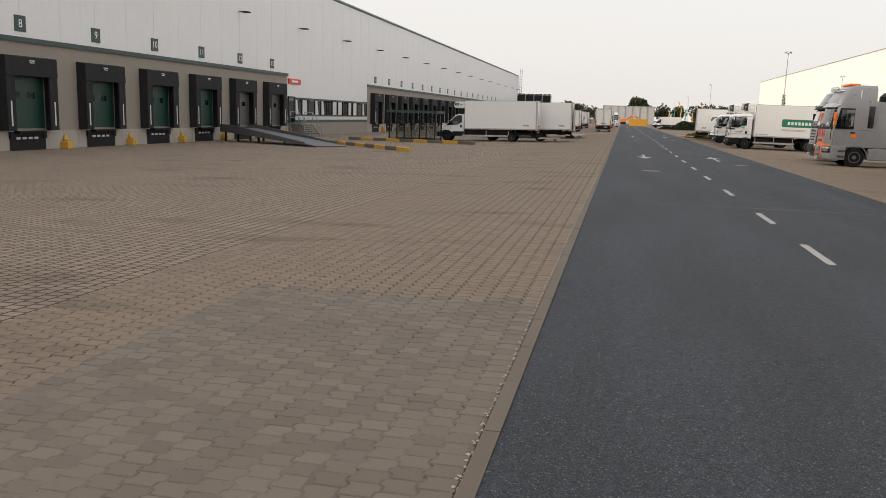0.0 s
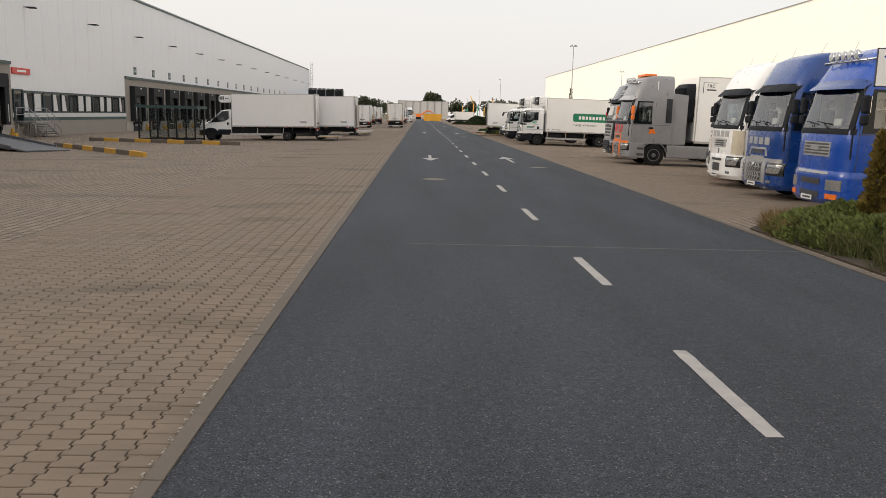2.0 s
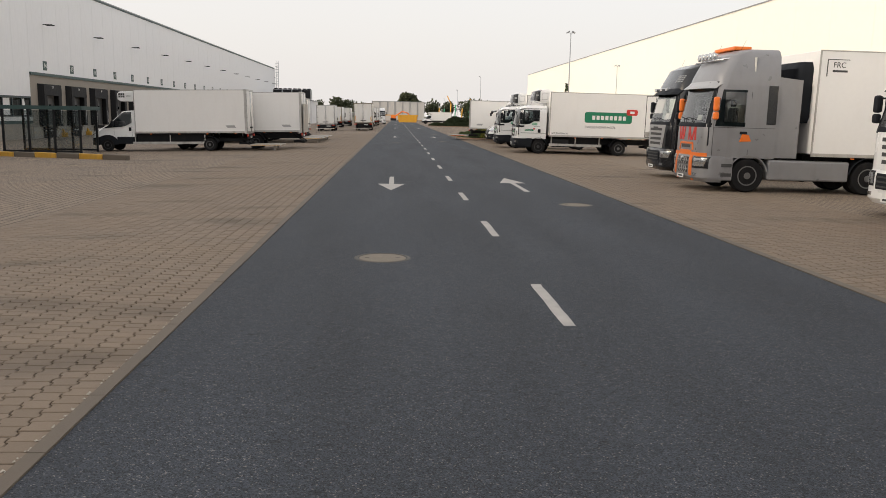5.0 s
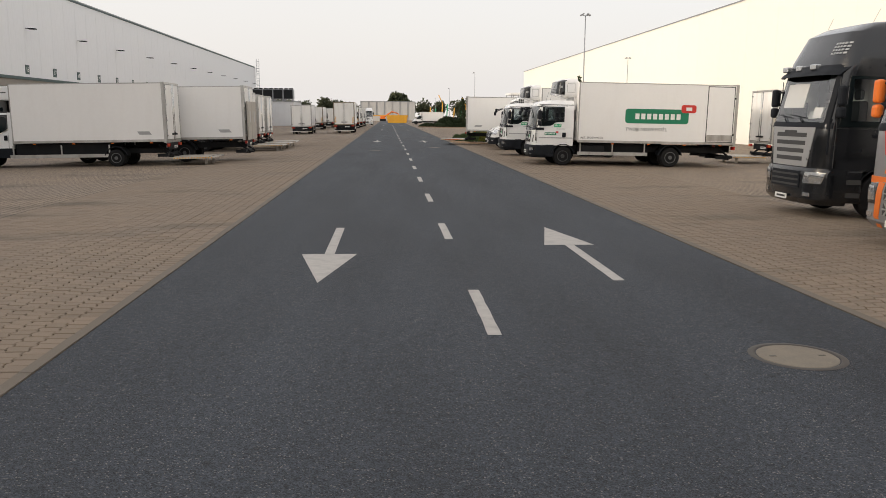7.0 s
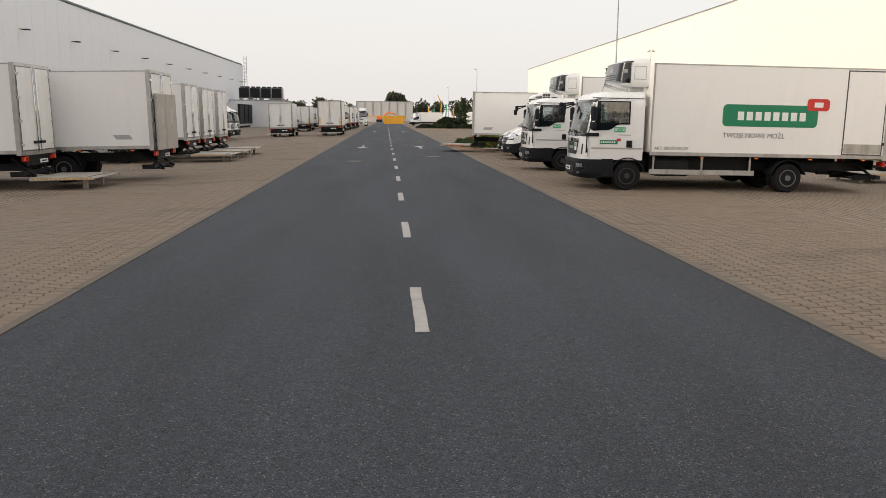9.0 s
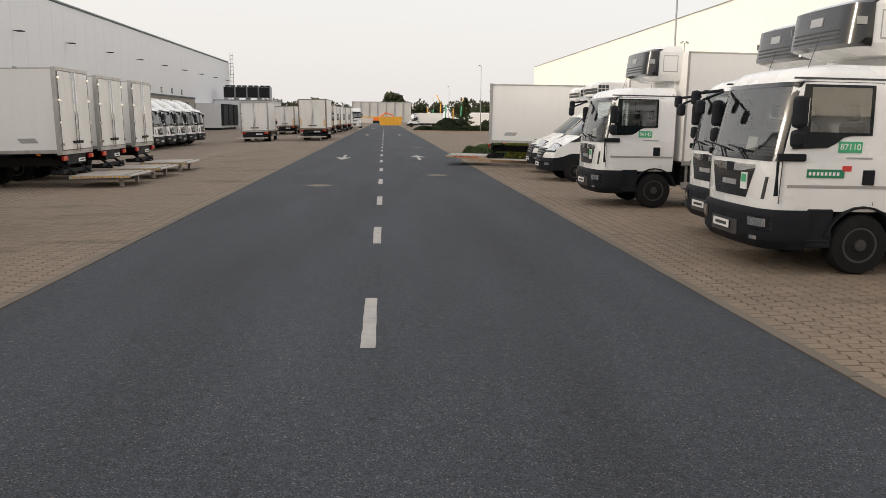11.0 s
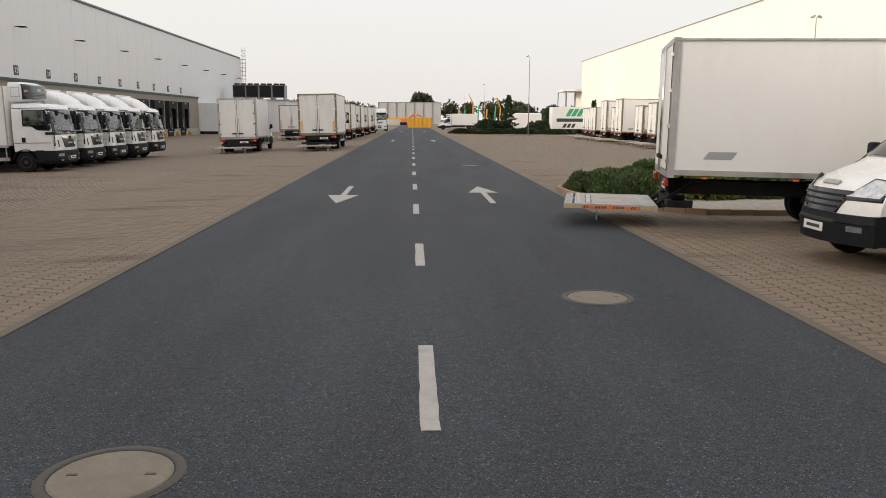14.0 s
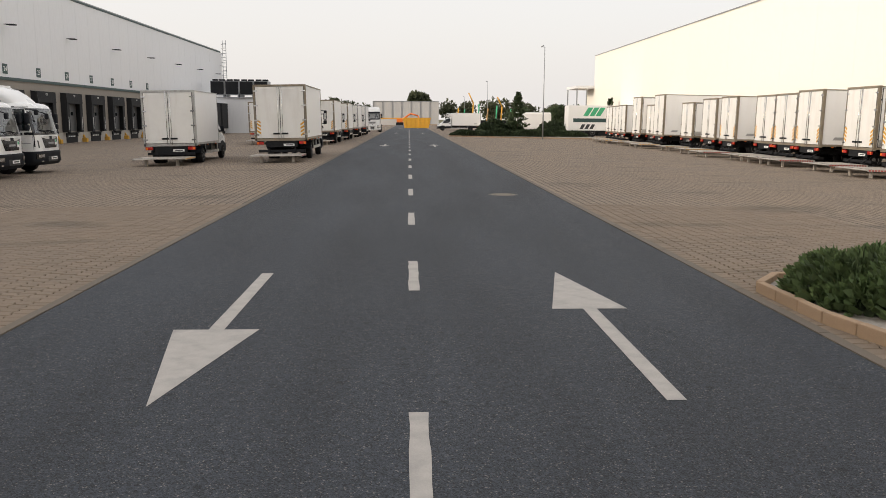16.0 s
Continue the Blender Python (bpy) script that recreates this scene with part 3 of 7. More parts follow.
quick("lettering_bar", [(WX + 0.12, WX + 0.125, OFF0 + 0.9, OFF0 + 2.4, 4.60, 4.76)], M["print_white"], rs, "unreadable white lettering")


def dock_number(text, y):
    o = thing("dock_number_sign", "dark green dock number plate with white digits", "sign", "dock number signs")
    quick("plate", [(WX, WX + 0.04, y - 0.41, y + 0.41, 5.64, 6.48)], M["dgreen"], o)
    lettering("digits", text, 0.62, M["print_white"], o, pose(WX + 0.045, y, 6.05, 90, 0, 90))
    return o


def dock_bay(y, green):
    """One loading bay: padded shelter frame, head curtain, sectional door, bumpers, leveller lip."""
    o = thing("dock_shelter", "black rubber loading dock shelter with %s door" % ("a green" if green else "a grey"), "dock shelter", "dock shelters")
    z0, z1, hw, d = 0.46, 4.38, 1.95, 0.62
    for s in (-1, 1):
        b = bmesh.new()
        prism(b, [(WX + 0.02, y + s * hw), (WX + d, y + s * (hw - 0.02)), (WX + d, y + s * (hw - 0.62)), (WX + d - 0.05, y + s * (hw - 0.66)), (WX + 0.02, y + s * (hw - 0.34))], "z", z0, z1 - 0.05)
        part("side_curtain", b, M["rubber"], o, "black rubber side flap")
        quick("marker_strip", [(WX + d + 0.002, WX + d + 0.008, y + s * (hw - 0.30) - 0.05, y + s * (hw - 0.30) + 0.05, z0 + 0.25, z0 + 1.55)], M["blind"], o, "pale vertical guide strip")
        quick("bumper", [(WX + 0.10, WX + 0.24, y + s * 1.25 - 0.14, y + s * 1.25 + 0.14, 0.0, 0.40)], M["rubber"], o, bevel=0.02)
    b = bmesh.new()
    prism(b, [(WX + 0.02, z1), (WX + d, z1 - 0.10), (WX + d + 0.03, z1 - 1.05), (WX + d - 0.03, z1 - 1.08), (WX + d - 0.06, z1 - 0.16), (WX + 0.02, z1 - 0.10)], "y", y - hw, y + hw)
    part("head_curtain", b, M["rubber"], o, "black rubber head flap")
    quick_each("label_bar", [(WX + d + 0.006, WX + d + 0.012, y - 0.22, y + 0.22, z1 - 0.28, z1 - 0.22), (WX + d + 0.008, WX + d + 0.014, y - 0.18, y + 0.18, z1 - 0.38, z1 - 0.33)], M["blind"], o)
    dr = quick("door", [(WX + 0.022, WX + 0.045, y - 1.45, y + 1.45, z0 + 0.1, z0 + 3.80)], M["door_green"] if green else M["door_grey"], o)
    quick_each("panel", [(WX + 0.045, WX + 0.06, y - 1.45, y + 1.45, z0 + 0.1 + 0.62 * k, z0 + 0.1 + 0.62 * k + 0.60) for k in range(6)], M["door_green"] if green else M["door_grey"], dr)
    quick_each("window", [(WX + 0.06, WX + 0.066, y - 0.9, y - 0.35, 2.15, 2.5), (WX + 0.06, WX + 0.066, y + 0.2, y + 0.75, 2.15, 2.5)], M["glass_dark"], dr)
    # lip, then a flat dark plate that stands for the shaded pit
    quick("leveller", [(WX + 0.10, WX + 0.50, y - 1.0, y + 1.0, 0.34, 0.44), (WX + 0.12, WX + 0.16, y - 1.35, y + 1.35, -0.75, 0.34)], M["dark"], o, "dark steel leveller lip, with a dark plate for the shaded pit below")
    quick_each("lip_mark", [(WX + 0.16, WX + 0.17, y - 0.9 + 0.45 * k, y - 0.6 + 0.45 * k, -0.02, 0.10) for k in range(4)], M["blind"], o)
    return o


first = {}
for k in range(-8, 19 + 8):
    n = 8 + k if k < 6 else 4 + k
    y = 25.9 + BAY * k + 0.15
    if (6 <= k < 10) or n > 31 or y < WY0 + 3:
        continue
    if n >= 1:
        dock_number(str(n), y)
    g = k < 4
    if g not in first:
        first[g] = (dock_bay(y, g), y)
    else:
        c = copy_thing(first[g][0], pose(0, y - first[g][1], 0))
    # guard between the bays
    gd = thing("wheel_guard", "yellow bent steel wheel guard at the dock wall", "guard", "dock guards")
    b = bmesh.new()
    gz = ground_z(WX)
    prism(b, [(WX + 0.10, y + 2.62), (WX + 0.10, y + 3.12), (WX + 0.62, y + 2.98), (WX + 0.66, y + 2.80), (WX + 0.58, y + 2.62)], "z", gz, gz + 0.42, 0.05)
    rod(b, (WX + 0.30, y + 2.86, gz + 0.40), (WX + 0.12, y + 3.0, gz + 0.72), 0.13, 10, 0.10)
    part("tube", b, M["yellow"], gd)

for i, y in enumerate(np.arange(13.1, 232, 12.73)):
    o = thing("wall_flood_lamp", "slim dark flood lamp on a wall bracket", "lamp", "wall flood lamps")
    quick("bracket", [(WX, WX + 0.35, y - 0.04, y + 0.04, 9.80, 9.86)], M["dark"], o)
    quick("head", [(WX + 0.3, WX + 0.95, y - 0.32, y + 0.32, 9.74, 9.84)], M["dark"], o, bevel=0.02)

# roof ladder at the far corner
lad = thing("roof_ladder", "galvanised caged roof ladder at the building corner", "ladder")
b = bmesh.new()
for dx in (-0.3, 0.3):
    rod(b, (WX + 0.9 + dx, WY1 - 0.4, 4.8), (WX + 0.9 + dx, WY1 - 0.4, TOP + 1.9), 0.05)
part("stile", b, M["steel"], lad)
for k in range(18):
    b = bmesh.new()
    rod(b, (WX + 0.6, WY1 - 0.4, 5.2 + 0.6 * k), (WX + 1.2, WY1 - 0.4, 5.2 + 0.6 * k), 0.035)
    part("rung", b, M["steel"], lad)
quick_each("wall_bracket", [(WX - 0.05, WX + 0.62, WY1 - 0.45, WY1 - 0.35, z, z + 0.06) for z in (5.5, 8.5, 11.5, 13.5)], M["steel"], lad)
b = bmesh.new()
for k in range(12):
    z = 6.4 + 0.8 * k
    bx(b, WX + 0.5, WX + 0.55, WY1 - 1.2, WY1 - 0.4, z, z + 0.06)
    bx(b, WX + 1.25, WX + 1.3, WY1 - 1.2, WY1 - 0.4, z, z + 0.06)
    bx(b, WX + 0.5, WX + 1.3, WY1 - 1.22, WY1 - 1.17, z, z + 0.06)
part("cage", b, M["steel"], lad)

# low annex with the row of coolers on its roof
an = thing("annex_building", "low pale metal-clad annex at the end of the warehouse", "building")
quick("wall", [(-34.6, -23.0, 216, 232, -0.8, 5.2)] , M["clad"], an)
quick("roof", [(-34.6, -22.8, 215.8, 232.2, 5.2, 5.4)], M["steel"], an)
for k in range(4):
    o = thing("cooler_unit", "dark finned air cooler with round fans on top", "cooler", "rooftop coolers")
    x0 = -32.6 + k * 2.36
    quick("casing", [(x0, x0 + 2.28, 216.2, 219, 5.75, 8.0)], M["steel"], o)
    quick("fin_panel", [(x0 + 0.10, x0 + 2.18, 216.15, 216.2, 5.85, 7.9)], M["dark"], o, "dark finned panel")
    quick("foot", [(x0 + 0.1, x0 + 0.3, 216.3, 218.9, 5.4, 5.75), (x0 + 2.0, x0 + 2.2, 216.3, 218.9, 5.4, 5.75)], M["steel"], o)
    b = bmesh.new()
    for dx in (0.6, 1.7):
        lathe(b, [(0.5, 0), (0.5, 0.28), (0.42, 0.3)], 0, 16, (0, 0))
        for v in b.verts:
            if not v.tag:
                v.co = Vector((x0 + dx + v.co.x, 217.4 + v.co.z, 8.0 + v.co.y))
                v.tag = True
    part("fan", b, M["dark"], o)
for k in range(3):
    o = thing("dock_cabin", "grey metal weather cabin in front of a dock", "cabin", "dock cabins")
    y0 = 200.4 + 5.2 * k
    quick("wall", [(WX + 0.05, WX + 4.6, y0, y0 + 4.6, ground_z(WX + 2) + 0.45, 4.4)], M["clad"], o)
    quick("base", [(WX + 0.1, WX + 4.5, y0 + 0.1, y0 + 4.5, ground_z(WX) - 0.1, ground_z(WX + 2) + 0.45)], M["dark"], o)
    quick("door_seal", [(WX + 4.6, WX + 5.1, y0 + 0.3, y0 + 4.3, 0.3, 4.3)], M["rubber"], o)

# steps to the entrance
st = thing("entrance_steps", "galvanised steel entrance steps with tubular rails", "stairs")
gz = ground_z(-33)
for k in range(6):
    quick("tread", [(WX + 0.2, WX + 1.7, OFF0 + 2.2 + 0.42 * k, OFF0 + 2.6 + 0.42 * k, 0.62 - 0.2 * k, 0.67 - 0.2 * k)], M["steel"], st)
quick("landing", [(WX + 0.15, WX + 1.75, OFF0 + 0.1, OFF0 + 2.2, 0.62, 0.72)], M["steel"], st)
b = bmesh.new()
for x in (WX + 0.25, WX + 1.7):
    for dz in (0.5, 1.05):
        rod(b, (x, OFF0 + 0.1, 0.72 + dz), (x, OFF0 + 2.2, 0.72 + dz), 0.03)
        rod(b, (x, OFF0 + 2.2, 0.72 + dz), (x, OFF0 + 4.8, -0.50 + dz), 0.03)
    for yy, zb in ((OFF0 + 0.15, 0.7), (OFF0 + 2.2, 0.7), (OFF0 + 3.5, 0.05), (OFF0 + 4.8, -0.55)):
        rod(b, (x, yy, zb), (x, yy, zb + 1.07), 0.03)
part("rail", b, M["steel"], st, "tubular steel rail")
b = bmesh.new()
for x in (WX + 0.3, WX + 1.65):
    rod(b, (x, OFF0 + 0.2, gz - 0.05), (x, OFF0 + 0.2, 0.62), 0.05)
    rod(b, (x, OFF0 + 2.1, gz - 0.05), (x, OFF0 + 2.1, 0.62), 0.05)
    rod(b, (x, OFF0 + 4.6, gz - 0.05), (x, OFF0 + 2.2, 0.6), 0.05)
part("post", b, M["steel"], st)

# mobile loading ramp
rp = thing("loading_ramp", "long grey steel mobile loading ramp on legs", "ramp")
b = bmesh.new()
ya, yb = 43.6, 46.0
prism(b, [(WX + 0.7, 0.45), (WX + 2.6, 0.45), (-19.6, -0.28), (-19.6, -0.34), (WX + 2.6, 0.10), (WX + 0.7, 0.10)], "y", ya, yb)
M["ramp"] = mat("dull_ramp_steel", (0.13, 0.135, 0.145), 0.6, metal=0.3, vary=0.25, scale=2, dirt=(0.10, 0.08, 0.06))
ramp_deck = part("deck", b, M["ramp"], rp)
b = bmesh.new()
for yy in (ya - 0.06, yb):
    prism(b, [(WX + 0.7, 0.70), (WX + 2.6, 0.70), (-21.0, -0.10), (-21.0, -0.30), (WX + 2.6, 0.12), (WX + 0.7, 0.12)], "y", yy, yy + 0.06)
part("side_beam", b, M["ramp"], rp)
b = bmesh.new()
for x in (WX + 1.2, WX + 3.4, -28.0):
    for yy in (ya + 0.1, yb - 0.2):
        bx(b, x, x + 0.12, yy, yy + 0.12, ground_z(x), 0.20 - 0.04 * max(0, x + 32))
part("leg", b, M["dark"], rp)
rp.matrix_world = pose(-30, 44.8, 0, 0, 0, -38) @ pose(30, -44.8, 0)

# kerbed island with yellow blocks, and the glazed shelter on it
def island(name, pts, label):
    b = bmesh.new()
    prism(b, pts, "z", -0.6, -0.02)
    return tagged(part(name, b, M["kerb"]), label, "traffic island", kind="structure")


def kerb_blocks(p, q, n, first_yellow=0):
    p, q = Vector((*p, 0)), Vector((*q, 0))
    for i in range(n):
        a, c = p.lerp(q, i / n), p.lerp(q, (i + 1) / n)
        mid, d = (a + c) / 2, (c - a)
        o = quick("kerb_block", [(-d.length / 2 + 0.02, d.length / 2 - 0.02, -0.11, 0.11, -0.1, 0.24)], M["yellow"] if (i + first_yellow) % 2 == 0 else M["kerb"], None, bevel=0.025)
        o.matrix_world = pose(mid.x, mid.y, ground_z(mid.x), 0, 0, math.degrees(math.atan2(d.y, d.x)))
        tagged(o, "%s painted concrete kerb block" % ("yellow" if (i + first_yellow) % 2 == 0 else "bare grey, not"), "kerb", "island kerb blocks", "structure")


kerb_blocks((-24.3, 45.0), (-15.2, 33.6), 8, 1)
kerb_blocks((-26.5, 55.5), (-14.0, 48.0), 9, 1)
sh = thing("glazed_shelter", "dark framed glazed shelter with a flat roof", "shelter")
sx0, sx1, sy0, sy1, gz = -22.6, -18.6, 54.6, 57.0, ground_z(-20)
quick("roof", [(sx0 - 0.2, sx1 + 0.2, sy0 - 0.2, sy1 + 0.2, gz + 2.35, gz + 2.55)], M["dgreen"], sh)
quick_each("frame_post", [(x - 0.05, x + 0.05, y - 0.05, y + 0.05, gz, gz + 2.36) for x in np.linspace(sx0, sx1, 4) for y in (sy0, sy1)] + [(sx0, sx1, y - 0.03, y + 0.03, gz + 0.1, gz + 0.2) for y in (sy0, sy1)], M["dark"], sh)
for i in range(3):
    a, c = sx0 + (sx1 - sx0) * i / 3 + 0.05, sx0 + (sx1 - sx0) * (i + 1) / 3 - 0.05
    for y in (sy0, sy1):
        quick("pane", [(a, c, y - 0.01, y + 0.01, gz + 0.2, gz + 2.3)], M["smoke_glass"], sh)

# ---- the sunlit hall across the yard ----
RX, RTOP = 32.5, 13.13
h2 = thing("cream_warehouse", "long windowless cream-white warehouse wall with a thin dark roof edge", "warehouse")
quick("wall", [(RX + 0.1, 75, -45, 222.8, -0.8, RTOP - 0.09)], M["clad_right"], h2)
first_panel = None
for k in range(45):
    y = -45 + 5.95 * k
    if first_panel is None:
        first_panel = quick("panel", [(0, 0.1, 0.008, 5.942, -0.8, RTOP - 0.09)], M["clad_right"], h2)
        first_panel.location = (RX, y, 0)
    else:
        c = first_panel.copy()
        c.location = (RX, y, 0)
        scene.collection.objects.link(c)
quick("roof", [(RX - 0.1, 75.2, -45.2, 223.0, RTOP - 0.09, RTOP)], M["steel"], h2, "thin grey roof edge")
cp = thing("steel_canopy", "open steel-framed canopy with a flat roof", "canopy")
quick("roof", [(29.4, 36, 223.2, 232, 7.5, 7.95)], M["clad"], cp)
quick_each("post", [(x, x + 0.18, y, y + 0.18, -0.4, 7.5) for x in (29.5, 31.2, 33.0) for y in (223.3, 231.6)], M["steel"], cp)
quick("mesh_wall", [(33.2, 36, 223.4, 231.8, -0.4, 7.5)], M["clad_right"], cp)


# ---- vehicles ----
class Face:
    """The outer surface of a cab: front and width by height, with rounded corners. Front is towards +x."""

    def __init__(self, zs, fx, hw, back, r=0.22, bulge=0.05):
        self.zs, self.fxs, self.hws, self.back, self.r, self.bulge = zs, fx, hw, back, r, bulge

    def hw(self, z):
        return float(np.interp(z, self.zs, self.hws))

    def point(self, y, z, off=0.0):
        h, fx, r = self.hw(z), float(np.interp(z, self.zs, self.fxs)), self.r
        y = max(-h, min(h, y))
        x = fx - self.bulge * (y / h) ** 2
        s, a = (1 if y >= 0 else -1), abs(y)
        nx, ny = 1.0, 0.0
        if a > h - r:
            t = (a - (h - r)) / r
            x -= r * (1 - math.sqrt(max(0.0, 1 - t * t)))
            nx, ny = math.sqrt(max(0.0, 1 - t * t)), t * s
        return Vector((x + nx * off, y + ny * off, z))

    def shell(self, bm, z0, z1, back=None, n=14, off=0.0, cap=True, screen=None, side=None):
        """The closed skin; screen = (z0, z1) and side = (front x, rear x, z0, z1) leave openings for the panes."""
        back = self.back if back is None else back
        zs = sorted({z0, z1, *[z for z in self.zs if z0 < z < z1], *[float(z) for z in np.linspace(z0, z1, 6)], *(screen or ()), *(side[2:] if side else ())})
        rings = []
        for z in zs:
            h = self.hw(z)
            ys = [-h + 2 * h * (0.5 - 0.5 * math.cos(math.pi * i / n)) for i in range(n + 1)]
            edge = self.point(-h, z, off).x
            mid = [Vector((min(x, edge - d), -h - off, z)) for x, d in ((side[1], 0.02), (side[0], 0.01))] if side else []
            ring = [Vector((back, -h - off, z))] + mid + [self.point(y, z, off) for y in ys] + [Vector((v.x, h + off, z)) for v in mid[::-1]] + [Vector((back, h + off, z))]
            rings.append([bm.verts.new(p) for p in ring])
        e = 3 if side else 1
        for a, b, za, zb in zip(rings, rings[1:], zs, zs[1:]):
            k = len(a)
            for i in range(k):
                if screen and screen[0] - 1e-6 <= za and zb <= screen[1] + 1e-6 and e + 2 <= i < e + n - 2:
                    continue
                if side and side[2] - 1e-6 <= za and zb <= side[3] + 1e-6 and i in (1, k - 3):
                    continue
                f = bm.faces.new((a[i], a[(i + 1) % k], b[(i + 1) % k], b[i]))
                f.smooth = True
        if cap:
            bm.faces.new(rings[0][::-1])
            bm.faces.new(rings[-1])

    def patch(self, bm, z0, z1, y0, y1, y0t=None, y1t=None, off=0.012, ny=10, nz=4, depth=0.03):
        """A plate that follows the front between two heights and two sides; its top may be narrower."""
        y0t, y1t = y0 if y0t is None else y0t, y1 if y1t is None else y1t
        g = []
        for j in range(nz + 1):
            t = j / nz
            z = z0 + (z1 - z0) * t
            g.append([bm.verts.new(self.point(y0 + (y0t - y0) * t + (y1 + (y1t - y1) * t - y0 - (y0t - y0) * t) * i / ny, z, off)) for i in range(ny + 1)])
        for a, b in zip(g, g[1:]):
            for i in range(ny):
                f = bm.faces.new((a[i], a[i + 1], b[i + 1], b[i]))
                f.smooth = True
        rim = [*g[0], *[r[-1] for r in g[1:]], *g[-1][-2::-1], *[r[0] for r in g[-2:0:-1]]]
        low = [bm.verts.new(v.co - Vector((depth, 0, 0))) for v in rim]
        for i in range(len(rim)):
            bm.faces.new((rim[i], low[i], low[(i + 1) % len(rim)], rim[(i + 1) % len(rim)]))

    def side(self, bm, pts, s, off=0.008, depth=0.02):
        h = lambda z: s * (self.hw(z) + off)
        a = [bm.verts.new((x, h(z), z)) for x, z in pts]
        b = [bm.verts.new((x, h(z) - s * depth, z)) for x, z in pts]
        bm.faces.new(a)
        for i in range(len(a)):
            bm.faces.new((a[i], b[i], b[(i + 1) % len(a)], a[(i + 1) % len(a)]))


def fpart(name, face, specs, material, parent, label=""):
    bm = bmesh.new()
    for s in specs:
        face.patch(bm, *s[:4], **(s[4] if len(s) > 4 else {}))
    return part(name, bm, material, parent, label)


def wheel(o, x, y, r, w, s, rim=None, hub=True):
    """Tyre with rounded shoulders, dished rim and hub; s gives the outer side."""
    bm = bmesh.new()
    lathe(bm, [(r * 0.58, 0), (r * 0.62, -0.01), (r * 0.93, 0.0), (r * 0.985, 0.03), (r, 0.06), (r, w - 0.06), (r * 0.985, w - 0.03), (r * 0.93, w), (r * 0.62, w + 0.01), (r * 0.58, w)], 0, 28)
    t = part("tyre", bm, M["tyre"], o)
    bm = bmesh.new()
    lathe(bm, [(r * 0.58, w * 0.2), (r * 0.59, w + 0.004), (r * 0.52, w + 0.002), (r * 0.46, w - 0.07), (r * 0.30, w - 0.05), (r * 0.20, w - 0.01), (r * 0.19, w + 0.03), (0.02, w + 0.035)], 0, 28)
    rm = part("rim", bm, rim or M["rim"], t)
    bm = bmesh.new()
    for k in range(10):
        a = 2 * math.pi * k / 10
        lathe(bm, [(0.016, w - 0.06), (0.016, w - 0.02), (0.01, w - 0.015)], 0, 6, (r * 0.37 * math.cos(a), r * 0.37 * math.sin(a)))
    part("bolt", bm, M["dark"], rm)
    t.matrix_local = pose(x, y - (w if s > 0 else -w), r, 0, 0, 0 if s > 0 else 180)
    return t


def mudguard(o, x, r, y0, y1, material, edge=None):
    bm = bmesh.new()
    n = 10
    ring = [[], [], [], []]
    for i in range(n + 1):
        a = radians(12 + 156 * i / n)
        for k, (q, y) in enumerate(((r, y0), (r, y1), (r + 0.03, y1), (r + 0.03, y0))):
            ring[k].append(bm.verts.new((x + q * math.cos(a), y, r * 0.82 + q * math.sin(a))))
    for k in range(4):
        for i in range(n):
            bm.faces.new((ring[k][i], ring[k][i + 1], ring[(k + 1) % 4][i + 1], ring[(k + 1) % 4][i]))
    part("mudguard", bm, material, o)


def mirror(o, face, z, s, x, material, big=True):
    y = s * (face.hw(z) + 0.03)
    bm = bmesh.new()
    rod(bm, (x - 0.02, y - s * 0.05, z + 0.28), (x + 0.16, y + s * 0.18, z + 0.30), 0.022)
    rod(bm, (x - 0.02, y - s * 0.05, z - 0.28), (x + 0.16, y + s * 0.18, z - 0.26), 0.022)
    a = part("mirror_arm", bm, M["plastic"], o)
    bm = bmesh.new()
    bx(bm, x + 0.05, x + 0.20, y + s * 0.17 - 0.10, y + s * 0.17 + 0.10, z - 0.05, z + 0.36, 0.055)
    bx(bm, x + 0.05, x + 0.20, y + s * 0.17 - 0.10, y + s * 0.17 + 0.10, z - 0.30, z - 0.07, 0.055)
    mh = part("mirror_housing", bm, material, o)
    quick("mirror_glass", [(x + 0.042, x + 0.052, y + s * 0.17 - 0.07, y + s * 0.17 + 0.07, z - 0.02, z + 0.33)], M["mirror"], mh)


def chassis(o, x0, x1, z0, z1, hw=0.42):
    quick("chassis_rail", [(x1, x0, s * hw - 0.04, s * hw + 0.04, z0, z1) for s in (-1, 1)] + [(x, x + 0.08, -hw, hw, z0 + 0.04, z1 - 0.04) for x in np.arange(x1 + 0.1, x0, 0.9)], M["dark"], o)


def plate(o, x, y, z, s=1):
    p = quick("number_plate", [(x, x + 0.012 * s, y - 0.26, y + 0.26, z - 0.055, z + 0.055)] if s > 0 else [(x - 0.012, x, y - 0.26, y + 0.26, z - 0.055, z + 0.055)], M["print_white"], o)
    q = x + 0.013 * s
    quick("plate_bar", [(min(q, q + 0.002 * s), max(q, q + 0.002 * s), y - 0.17, y + 0.20, z - 0.022, z + 0.022)], M["ink"], p)


def wipers(o, face, z):
    bm = bmesh.new()
    for y, k in ((-0.25, -0.62), (0.45, -0.1)):
        rod(bm, face.point(y, z - 0.04, 0.04), face.point((y + k) / 2 - 0.02, z + 0.10, 0.035), 0.012, 5)
        rod(bm, face.point(y * 0.5 + k * 0.5 + 0.35, z + 0.06, 0.03), face.point(y * 0.5 + k * 0.5 - 0.35, z + 0.13, 0.03), 0.012, 5)
    part("wiper", bm, M["plastic"], o)


